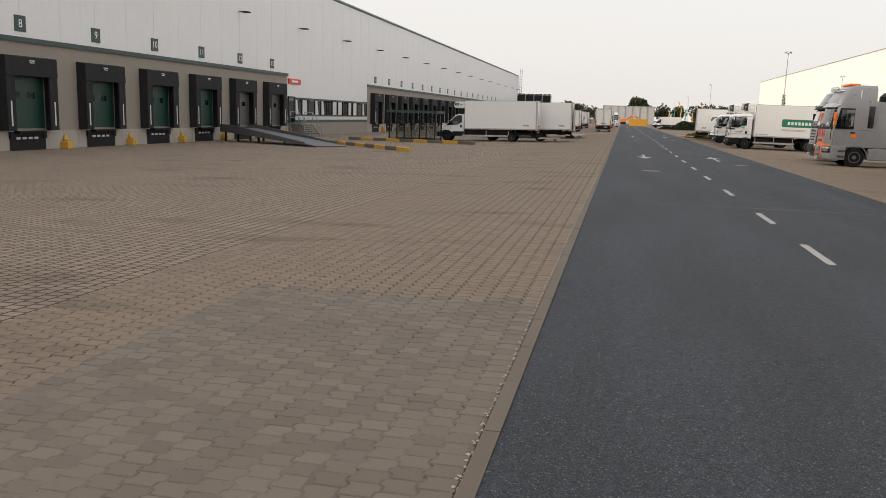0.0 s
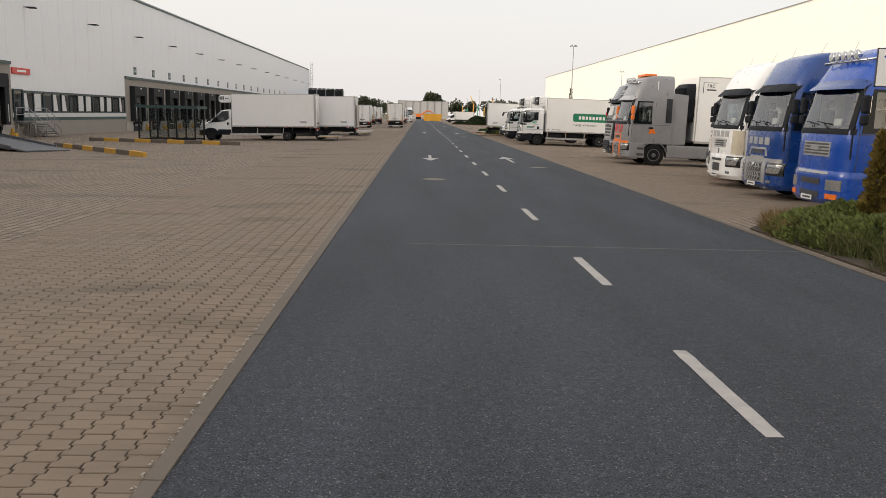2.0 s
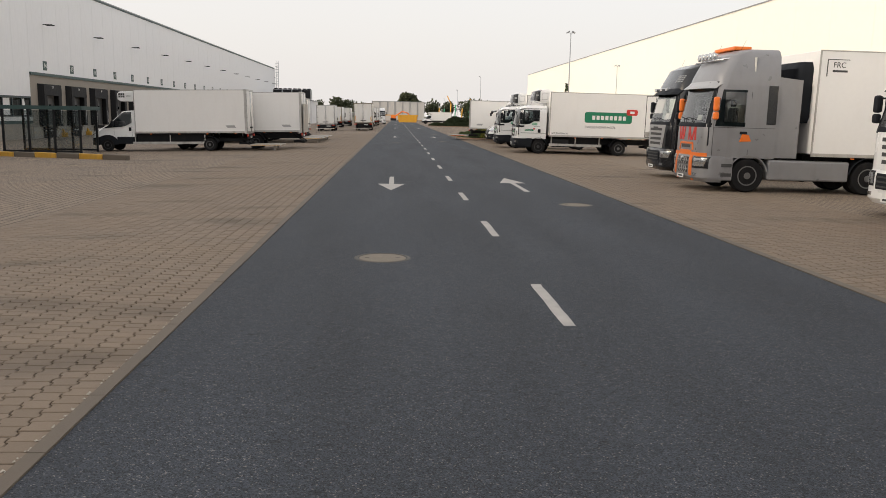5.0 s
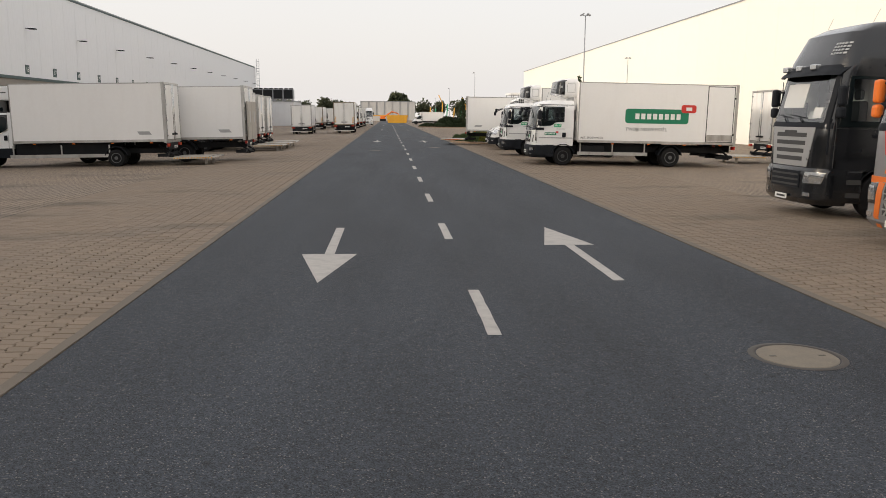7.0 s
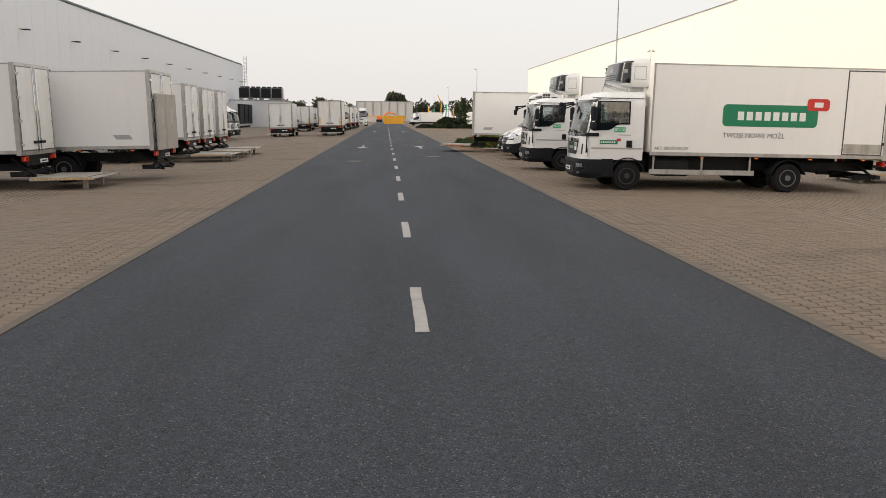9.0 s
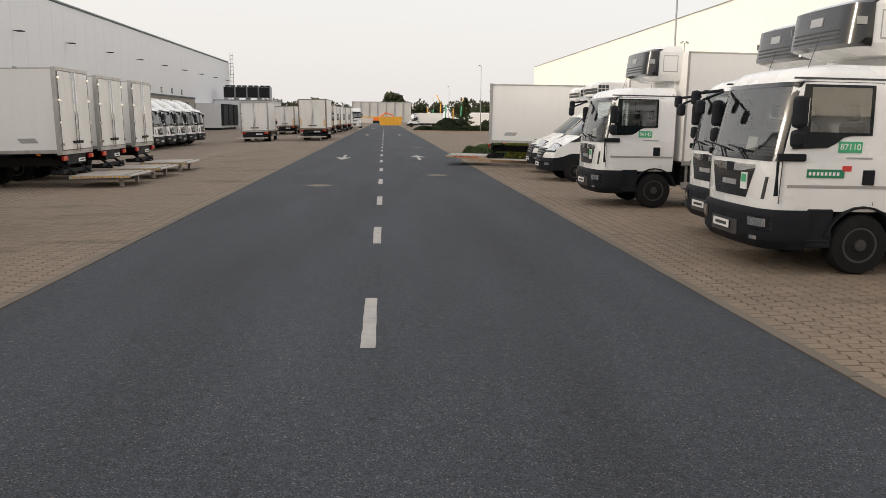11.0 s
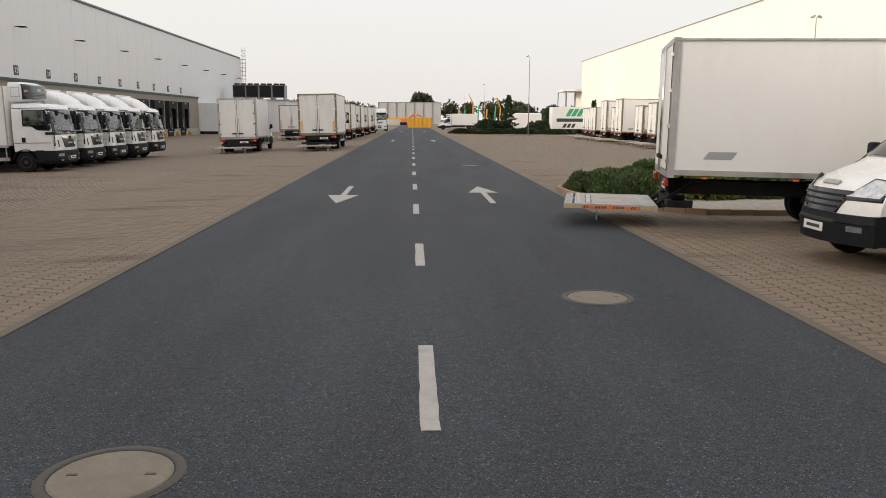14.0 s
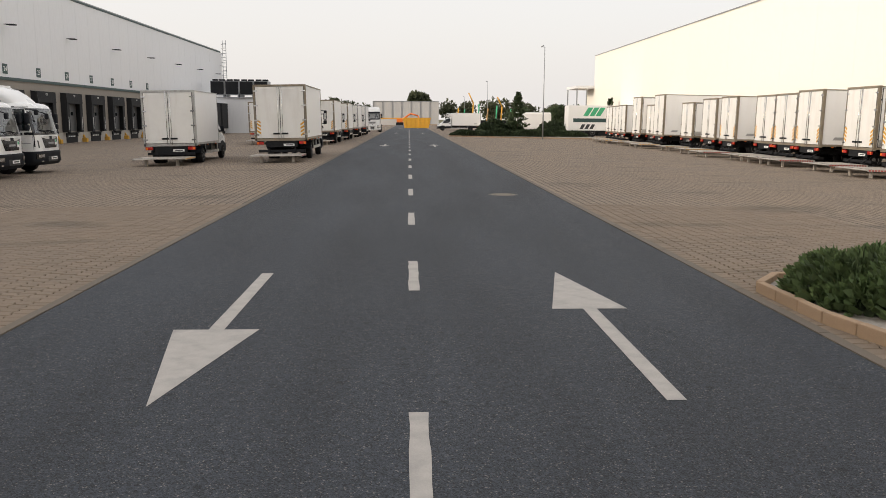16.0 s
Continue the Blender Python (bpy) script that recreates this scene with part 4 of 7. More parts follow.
def cabin(cab, f, z0, dash, top, front):
    """What shows through the panes: lining, dashboard, two seats, steering wheel."""
    hw = f.hw(dash) - 0.06
    # tractors: a pale sheet is added close behind the seats to lighten the screens
    deep = f.back + (0.75 if f.back < -2 else 0.05)
    quick("rear_lining", [(deep, deep + 0.04, -hw, hw, z0, top)], M["liner"], cab, "pale sheet behind the seats, added to lighten the windscreen" if f.back < -2 else "pale cab lining")
    quick("cab_floor", [(f.back + 0.09, front - 0.35, -hw, hw, z0, z0 + 0.04)], M["seat"], cab)
    bm = bmesh.new()
    prism(bm, [(front - 0.16, z0), (front - 0.16, dash - 0.05), (front - 0.24, dash), (front - 0.50, dash + 0.03), (front - 0.62, dash - 0.08), (front - 0.60, z0)], "y", -hw, hw, 0.02)
    part("dashboard", bm, M["plastic"], cab, "dark dashboard behind the screen")
    for s in (-1, 1):
        bm = bmesh.new()
        y, q = s * 0.58, deep - 0.05
        bx(bm, q + 0.30, q + 0.46, y - 0.25, y + 0.25, z0 + 0.1, dash + 0.38, 0.06)
        bx(bm, q + 0.34, q + 0.44, y - 0.14, y + 0.14, dash + 0.40, dash + 0.62, 0.05)
        bx(bm, q + 0.40, q + 0.85, y - 0.25, y + 0.25, z0 + 0.04, z0 + 0.22, 0.06)
        part("seat", bm, M["seat"], cab)
    bm = bmesh.new()
    c, r = Vector((front - 0.66, 0.58, dash + 0.04)), 0.22
    ring = [c + Vector((0.45 * r * math.sin(a), r * math.cos(a), 0.89 * r * math.sin(a))) for a in (2 * math.pi * i / 14 for i in range(14))]
    for p, q in zip(ring, ring[1:] + ring[:1]):
        rod(bm, p, q, 0.016, 6)
    rod(bm, ring[0], ring[7], 0.014, 6)
    rod(bm, c, c + Vector((0.14, 0, -0.16)), 0.03, 6)
    part("steering_wheel", bm, M["plastic"], cab)


def tgl_cab(o, label_no=None, brand=True, paint=None, side=1):
    """Light cab-over truck cab: rounded white shell, dark bumper, trapezoid grille."""
    paint = paint or M["white"]
    f = Face([0.86, 1.30, 1.52, 2.46, 2.62, 2.72, 2.79], [0.0, 0.0, -0.01, -0.19, -0.25, -0.38, -0.70], [1.07, 1.10, 1.105, 1.08, 1.04, 0.97, 0.84], -1.80, 0.26, 0.09)
    bm = bmesh.new()
    f.shell(bm, 0.86, 2.79, screen=(1.58, 2.50), side=(-0.52, -1.35, 1.90, 2.49))
    cab = part("cab", bm, paint, o, "white rounded truck cab")
    cabin(cab, f, 1.05, 1.66, 2.66, 0.0)
    fb = Face([0.33, 0.45, 0.80, 0.95], [-0.03, 0.05, 0.06, 0.01], [1.06, 1.11, 1.12, 1.10], -0.62, 0.30, 0.10)
    bm = bmesh.new()
    fb.shell(bm, 0.33, 0.87)
    part("bumper", bm, M["plastic"], o, "dark grey plastic bumper")
    fpart("bumper_opening", fb, [(0.45, 0.66, -0.42, 0.42)], M["ink"], o)
    fpart("windscreen", f, [(1.56, 2.52, -1.03, 1.03, dict(y0t=-1.0, y1t=1.0, off=0.006, ny=18))], M["screen"], cab, "clear tinted windscreen")
    fpart("screen_rim", f, [(1.51, 1.585, -1.04, 1.04, dict(off=0.010, ny=18)), (2.49, 2.55, -1.02, 1.02, dict(off=0.010, ny=18)), (1.51, 2.55, -1.05, -0.98, dict(off=0.009, ny=3, y0t=-1.02, y1t=-0.95)), (1.51, 2.55, 0.98, 1.05, dict(off=0.009, ny=3, y0t=0.95, y1t=1.02))], M["black"], cab, "black windscreen rim")
    fpart("screen_paper", f, [(1.64, 1.82, 0.30, 0.56, dict(off=-0.012, ny=3))], M["blind"], cab, "pale papers behind the screen")
    fpart("grille", f, [(0.99, 1.40, -0.50, 0.50, dict(y0t=-0.68, y1t=0.68, off=0.016))], M["black"], cab, "glossy black trapezoid grille")
    fpart("grille_trim", f, [(1.40, 1.45, -0.69, 0.69, dict(off=0.022)), (1.345, 1.40, -0.34, 0.34, dict(off=0.022, y0t=-0.68, y1t=0.68))], M["chrome"], cab, "chrome grille top trim")
    fpart("badge_field", f, [(1.345, 1.455, -0.11, 0.11, dict(off=0.028, ny=3))], M["dark"], cab)
    fpart("maker_badge", f, [(1.14, 1.215, -0.23 + 0.155 * i, -0.09 + 0.155 * i, dict(off=0.022, ny=2)) for i in range(3)], M["silver"], cab, "silver maker badge shape")
    fpart("grille_card", f, [(1.10, 1.33, 0.37, 0.53, dict(off=0.028, ny=2))], M["print_white"], cab, "white card on the grille")
    fpart("card_patch", f, [(1.20, 1.31, 0.39, 0.51, dict(off=0.031, ny=2))], M["lgreen"], cab)
    bm = bmesh.new()
    rod(bm, (-0.22, -1.0, 2.50), (0.06, -1.24, 2.46), 0.024, 8)
    rod(bm, (-0.20, -0.94, 2.48), (0.20, -0.74, 2.34), 0.02, 8)
    part("front_mirror_arm", bm, M["plastic"], cab)
    for y, x, z in ((-1.28, 0.10, 2.40), (-0.72, 0.24, 2.24)):
        bm = bmesh.new()
        bx(bm, x - 0.06, x + 0.06, y - 0.09, y + 0.09, z - 0.12, z + 0.10, 0.045)
        part("front_mirror", bm, M["plastic"], cab, "black kerb mirror")
    for s in (-1, 1):
        fpart("headlight_recess", fb, [(0.585, 0.775, s * 0.66, s * 1.04, dict(off=0.008, ny=6))], M["black"], o)
        fpart("headlight", fb, [(0.635, 0.745, s * 0.71, s * 0.99, dict(off=0.015, ny=6))], M["lamp_glass"], o, "clear headlight")
        fpart("fog_lamp", fb, [(0.45, 0.50, s * 0.76, s * 0.88, dict(off=0.015, ny=4))], M["lamp_glass"], o)
        fpart("corner_slot", f, [(1.0, 1.30, s * 0.86, s * 0.90, dict(off=0.006, ny=2, y0t=s * 0.92, y1t=s * 0.95))], M["ink"], cab)
        bm = bmesh.new()
        f.side(bm, [(-0.50, 1.885), (-1.365, 1.885), (-1.365, 2.505), (-0.50, 2.505)], s, 0.010, 0.012)
        part("side_window", bm, M["side_pane"], cab, "tinted side window")
        bm = bmesh.new()
        f.side(bm, [(-0.31, 1.68), (-0.78, 1.70), (-0.88, 1.75), (-1.0, 1.84), (-1.10, 1.865), (-1.385, 1.87), (-1.385, 1.905), (-0.36, 1.905)], s, 0.014)
        f.side(bm, [(-0.36, 1.905), (-0.53, 1.905), (-0.53, 2.52), (-0.44, 2.52)], s, 0.014)
        f.side(bm, [(-0.53, 2.485), (-1.385, 2.485), (-1.385, 2.52), (-0.53, 2.52)], s, 0.014)
        f.side(bm, [(-1.345, 1.905), (-1.385, 1.905), (-1.385, 2.485), (-1.345, 2.485)], s, 0.014)
        part("window_surround", bm, M["glass_dark"], cab, "black window surround")
        bm = bmesh.new()
        f.side(bm, [(-0.20, 0.95), (-0.20, 1.60), (-0.205, 1.60), (-0.205, 0.95)], s, 0.004)
        f.side(bm, [(-1.50, 0.95), (-1.50, 2.55), (-1.508, 2.55), (-1.508, 0.95)], s, 0.004)
        f.side(bm, [(-0.30, 2.55), (-1.50, 2.55), (-1.50, 2.558), (-0.36, 2.558)], s, 0.004)
        f.side(bm, [(-0.28, 2.585), (-1.78, 2.585), (-1.78, 2.61), (-0.30, 2.61)], s, 0.006)
        door_gap = part("door_gap", bm, M["ink"], cab)
        quick("door_handle", [(-1.47, -1.31, s * 1.10 - 0.01, s * 1.10 + 0.022, 1.22, 1.42)], M["plastic"], cab, bevel=0.01)
        bm = bmesh.new()
        f.side(bm, [(-0.30, 1.17), (-1.78, 1.17), (-1.78, 1.21), (-0.30, 1.21)], s, 0.006)
        part("side_stripe", bm, M["silver"], cab, "thin grey stripe")
        bm = bmesh.new()
        bx(bm, -0.98, -0.60, s * 0.96 - 0.12, s * 0.96 + 0.12, 0.36, 0.90, 0.03)
        bx(bm, -0.95, -0.58, s * 1.06 - 0.03, s * 1.06 + 0.03, 0.44, 0.48, 0.01)
        part("step", bm, M["plastic"], o, "dark entry step")
        mirror(cab, f, 2.0, s, -0.40, M["plastic"])
        bm = bmesh.new()
        bx(bm, -0.50, -0.12, s * 1.12 - 0.03, s * 1.12 + 0.03, 1.52, 1.62, 0.02)
        part("mirror_foot", bm, M["plastic"], cab)
        mudguard(o, -1.38, 0.50, s * 0.78, s * 1.12, M["plastic"])
        wheel(o, -1.38, s * 1.08, 0.41, 0.27, s, M["rim_dark"])
    wipers(cab, f, 1.56)
    bm = bmesh.new()
    rod(bm, (-0.6, 0.75, 2.7), (-0.72, 0.78, 3.15), 0.005, 5)
    part("aerial", bm, M["ink"], cab)
    plate(o, 0.09, 0.0, 0.58)
    if label_no:
        ya, yb = sorted((side * 1.098, side * 1.112))
        g = quick("green_label", [(-1.26, -0.94, ya, yb, 1.645, 1.79)], M["lgreen"], cab, "green fleet number label")
        lettering("fleet_number", label_no, 0.115, M["print_white"], g, pose(-1.10, side * 1.1125, 1.717, 90, 0, 180 if side > 0 else 0))
        quick("type_bar", [(-1.42, -1.06, ya, yb - 0.004 * side if side > 0 else yb, 1.56, 1.585)], M["silver"], cab)
    if brand:
        ya, yb = sorted((side * 1.098, side * 1.113))
        quick("brand_patch", [(-1.05, -0.54, ya, yb, 1.31, 1.42)], M["green"], cab, "green brand patch")
        quick_each("brand_bar", [(-0.98 + 0.055 * i, -0.945 + 0.055 * i, *sorted((side * 1.1135, side * 1.115)), 1.34, 1.385) for i in range(8)], M["print_white"], cab)
        quick("brand_flag", [(-1.14, -1.02, *sorted((side * 1.099, side * 1.116)), 1.40, 1.47)], M["red"], cab, "red brand patch")
    return f, cab


def daily_cab(o, label_no=None, side=1):
    """Bonneted light van cab with a sloping screen and black lower cladding."""
    prof = [(-0.03, 0.40), (0.0, 0.50), (0.01, 0.66), (-0.01, 0.82), (-0.05, 0.92), (-0.12, 1.0), (-0.22, 1.055), (-0.40, 1.12), (-0.62, 1.19), (-0.80, 1.245), (-0.88, 1.30), (-1.18, 1.635), (-1.46, 1.935), (-1.53, 2.0), (-1.64, 2.06), (-1.85, 2.11), (-2.35, 2.16), (-2.35, 0.74), (-2.05, 0.74), (-1.85, 0.74), (-1.45, 0.74), (-1.32, 0.70), (-1.20, 0.42)]

    def at(x, z, y, off=0.0):
        h = 1.0
        yy = y * (1 - 0.15 * max(0.0, z - 1.2))
        if x > -1.6:
            x = x - 0.26 * (abs(y) / h) ** 2.4 * (1 if x > -0.5 else 0.75)
        return Vector((x, yy, z - (0.05 * (abs(y) / h) ** 8 if z > 1.0 else 0.0)))
    bm = bmesh.new()
    ys = [-1.0, -0.985, -0.95, -0.89, -0.8, -0.65, -0.35, 0, 0.35, 0.65, 0.8, 0.89, 0.95, 0.985, 1.0]
    rings = [[bm.verts.new(at(x, z, y)) for x, z in prof] for y in ys]
    k = len(prof)
    for a, b in zip(rings, rings[1:]):
        for i in range(k):
            bm.faces.new((a[i], b[i], b[(i + 1) % k], a[(i + 1) % k])).smooth = True
    bm.faces.new(rings[0])
    bm.faces.new(rings[-1][::-1])
    cab = part("cab", bm, M["white"], o, "white bonneted van cab")

    def slab(name, p, q, y0, y1, material, off=(0.01, 0.01), n=8, y0t=None, y1t=None):
        bm = bmesh.new()
        y0t, y1t = y0 if y0t is None else y0t, y1 if y1t is None else y1t
        nrm = Vector((q[1] - p[1], 0, -(q[0] - p[0]))).normalized()
        lo = [bm.verts.new(at(*p, y0 + (y1 - y0) * i / n) + nrm * off[0]) for i in range(n + 1)]
        hi = [bm.verts.new(at(*q, y0t + (y1t - y0t) * i / n) + nrm * off[0]) for i in range(n + 1)]
        lo2 = [bm.verts.new(v.co - nrm * 0.04) for v in lo]
        hi2 = [bm.verts.new(v.co - nrm * 0.04) for v in hi]
        for i in range(n):
            bm.faces.new((lo[i], lo[i + 1], hi[i + 1], hi[i])).smooth = True
            bm.faces.new((lo[i], lo2[i], lo2[i + 1], lo[i + 1]))
            bm.faces.new((hi[i], hi[i + 1], hi2[i + 1], hi2[i]))
        bm.faces.new((lo[0], hi[0], hi2[0], lo2[0]))
        bm.faces.new((lo[n], lo2[n], hi2[n], hi[n]))
        return part(name, bm, material, cab)
    slab("windscreen", (-0.90, 1.325), (-1.46, 1.935), -0.92, 0.92, M["glass"], n=12)
    slab("dashboard", (-0.92, 1.345), (-1.02, 1.455), -0.84, 0.84, M["black"], (0.013, 0), 10)
    slab("screen_paper", (-0.96, 1.37), (-1.03, 1.45), 0.30, 0.58, M["blind"], (0.016, 0), 2)
    slab("grille", (0.008, 0.73), (-0.055, 0.955), -0.42, 0.42, M["black"], (0.022, 0), 8, -0.60, 0.60)
    for i in range(3):
        slab("grille_bar", (-0.004 - 0.016 * i, 0.775 + 0.058 * i), (-0.010 - 0.016 * i, 0.795 + 0.058 * i), -0.44 - 0.04 * i, 0.44 + 0.04 * i, M["dark"], (0.034, 0))
    slab("maker_badge", (-0.112, 0.995), (-0.15, 1.03), -0.20, 0.20, M["silver"], (0.016, 0), 4)
    slab("bumper", (-0.02, 0.36), (0.005, 0.62), -1.0, 1.0, M["plastic"], (0.045, 0), 14)
    slab("bumper_top", (0.005, 0.62), (-0.02, 0.72), -1.0, 1.0, M["plastic"], (0.035, 0), 14)
    slab("intake", (-0.01, 0.56), (0.0, 0.66), -0.46, 0.46, M["ink"], (0.052, 0), 8)
    for s in (-1, 1):
        slab("headlight_recess", (-0.02, 0.87), (-0.20, 1.075), s * 0.50, s * 0.985, M["black"], (0.020, 0), 6, s * 0.72, s * 0.99)
        slab("headlight", (-0.035, 0.888), (-0.186, 1.06), s * 0.54, s * 0.96, M["lamp_glass"], (0.028, 0), 6, s * 0.75, s * 0.975)
        slab("fog_lamp", (-0.005, 0.53), (0.0, 0.60), s * 0.66, s * 0.86, M["lamp_glass"], (0.050, 0), 4)
        bm = bmesh.new()
        band = [(-0.70, 1.10), (-1.02, 1.245), (-1.68, 1.965), (-1.80, 2.02), (-2.18, 2.02), (-2.20, 1.44), (-2.08, 1.34), (-1.92, 1.27), (-1.72, 1.215), (-1.40, 1.17)]
        hull = [bm.verts.new((x, s * ((1 - 0.15 * max(0.0, z - 1.2)) + 0.004), z)) for x, z in band]
        bm.faces.new(hull)
        inner = [bm.verts.new(v.co - Vector((0, s * 0.02, 0))) for v in hull]
        for i in range(len(hull)):
            bm.faces.new((hull[i], inner[i], inner[(i + 1) % len(hull)], hull[(i + 1) % len(hull)]))
        part("window_surround", bm, M["black"], cab, "black window surround and pillar band")
        bm = bmesh.new()
        pts = [(-1.12, 1.24), (-1.62, 1.24), (-1.90, 1.30), (-2.12, 1.45), (-2.16, 1.90), (-2.05, 1.98), (-1.72, 1.98)]
        a = [bm.verts.new(at(x, z, s) + Vector((-0.0, s * 0.012, 0))) for x, z in pts]
        for v, (x, z) in zip(a, pts):
            v.co.x = x
        bm.faces.new(a)
        b2 = [bm.verts.new(v.co - Vector((0, s * 0.02, 0))) for v in a]
        for i in range(len(a)):
            bm.faces.new((a[i], b2[i], b2[(i + 1) % len(a)], a[(i + 1) % len(a)]))
        part("side_window", bm, M["glass_dark"], cab, "dark side window")
        quick("sill_cladding", [(-2.35, -1.42, s * 1.005 - 0.015, s * 1.005 + 0.015, 0.42, 0.765)], M["plastic"], cab, "black lower cladding")
        bm = bmesh.new()
        prism(bm, [(-0.21, 0.37), (-1.44, 0.37), (-1.43, 0.62), (-1.36, 0.73), (-1.22, 0.81), (-1.05, 0.845), (-0.88, 0.845), (-0.70, 0.82), (-0.52, 0.77), (-0.36, 0.745), (-0.21, 0.73)], "y", s * 0.93, s * 1.012)
        part("arch_trim", bm, M["plastic"], cab)
        wheel(o, -0.97, s * 1.03, 0.36, 0.22, s, M["rim_dark"])
        quick("door_gap", [(-2.22, -2.212, s * 1.0 - 0.004, s * 1.0 + 0.003, 0.5, 1.25), (-1.30, -1.294, s * 1.0 - 0.004, s * 1.0 + 0.003, 0.86, 1.22)], M["ink"], cab)
        quick("door_handle", [(-2.18, -2.04, s * 1.0 - 0.01, s * 1.0 + 0.02, 1.0, 1.16)], M["plastic"], cab, bevel=0.01)
        bm = bmesh.new()
        bx(bm, -1.34, -1.20, s * 1.13 - 0.09, s * 1.13 + 0.09, 1.22, 1.52, 0.04)
        bx(bm, -1.26, -1.16, s * 1.02 - 0.06, s * 1.02 + 0.10, 1.20, 1.28, 0.02)
        part("mirror_housing", bm, M["plastic"], cab)
    quick("number_plate", [(0.035, 0.047, -0.26, 0.26, 0.48, 0.59)], M["print_white"], o)
    quick("plate_bar", [(0.048, 0.050, -0.17, 0.20, 0.515, 0.555)], M["ink"], o)
    place_x = lambda x: float(np.interp(x, [-2.45, -2.35, -1.72, -0.97, -0.45, -0.2, 0.2], [-2.78, -2.68, -2.05, -1.14, -0.66, -0.36, 0.16]))
    place_z = lambda z: float(np.interp(z, [0.0, 0.42, 0.72, 0.95, 1.08, 1.25, 2.0, 2.2], [0.0, 0.42, 0.76, 1.08, 1.27, 1.46, 2.20, 2.37]))
    for ob in o.children:
        if ob.name.startswith("tyre"):
            ob.location.x = place_x(ob.location.x)
            continue
        for q in (ob, *ob.children):
            for v in q.data.vertices:
                v.co.x, v.co.z = place_x(v.co.x), place_z(v.co.z)
    if label_no:
        g = quick("green_label", [(-1.86 - 0.36, -1.58 - 0.36, *sorted((side * 0.998, side * 1.010)), 1.34, 1.46)], M["lgreen"], cab, "green fleet number label")
        lettering("fleet_number", label_no, 0.10, M["print_white"], g, pose(-2.08, side * 1.0105, 1.40, 90, 0, 180 if side > 0 else 0))
    return cab


def fridge(o, x, z, w, maker="round"):
    """The cooling unit that hangs on the front of a box body."""
    if maker == "round":
        f = Face([z, z + 0.14, z + 0.66, z + 0.80], [x + 0.50, x + 0.90, x + 0.84, x + 0.50], [w * 0.92, w, w, w * 0.9], x, 0.20, 0.04)
        bm = bmesh.new()
        f.shell(bm, z, z + 0.80)
        u = part("cooling_unit", bm, M["white"], o, "white cooling unit with a dark front")
        bm = bmesh.new()
        f.shell(bm, z + 0.10, z + 0.72, x + 0.56, 14, 0.012)
        part("unit_front", bm, M["black"], u, "glossy black curved unit front")
        fpart("unit_badge", f, [(z + 0.42, z + 0.54, -0.16, 0.16, dict(off=0.022, ny=4))], M["silver"], u, "silver oval badge shape")
        fpart("unit_slot", f, [(z + 0.20 + 0.06 * i, z + 0.225 + 0.06 * i, -0.6, 0.6, dict(off=0.016, ny=8)) for i in range(3)], M["ink"], u)
        for s in (-1, 1):
            quick("hatch", [(x + 0.12, x + 0.44, s * (w + 0.002) - 0.008, s * (w + 0.002) + 0.008, z + 0.22, z + 0.56)], M["white"], u, bevel=0.005)
            quick("badge", [(x + 0.66, x + 0.80, s * (w + 0.016) - 0.006, s * (w + 0.012) + 0.006, z + 0.38, z + 0.48)], M["silver"], u)
            quick("hatch_rim", [(x + 0.105, x + 0.455, s * (w + 0.001) - 0.006, s * (w + 0.001) + 0.006, z + 0.20, z + 0.58)], M["silver"], u)
    else:
        bm = bmesh.new()
        prism(bm, [(x, z - 0.02), (x + 0.84, z - 0.02), (x + 1.02, z + 0.10), (x + 1.0, z + 0.44), (x + 0.86, z + 0.54), (x, z + 0.54)], "y", -w, w, 0.04)
        u = part("cooling_unit", bm, M["white"], o, "white cooling unit with dark vents")
        quick_each("vent", [(x + 1.005, x + 1.025, -w + 0.1 + j * 0.2, -w + 0.27 + j * 0.2, z + 0.16 + i * 0.10, z + 0.24 + i * 0.10) for j in range(8) for i in range(2)], M["ink"], u)
        quick_each("side_vent", [(x + 0.60 + j * 0.12, x + 0.70 + j * 0.12, s * w - 0.006, s * w + 0.006, z + 0.20 + i * 0.13, z + 0.31 + i * 0.13) for j in range(3) for i in range(2) for s in (-1, 1)], M["ink"], u)
        quick("name_bar", [(x + 0.26, x + 0.52, s * w - 0.004, s * w + 0.004, z + 0.26, z + 0.30) for s in (-1, 1)], M["ink"], u)
    quick("duct", [(x - 0.02, x + 0.10, -w * 0.8, w * 0.8, z - 0.55, z + 0.02)], M["white"], o)
    return u


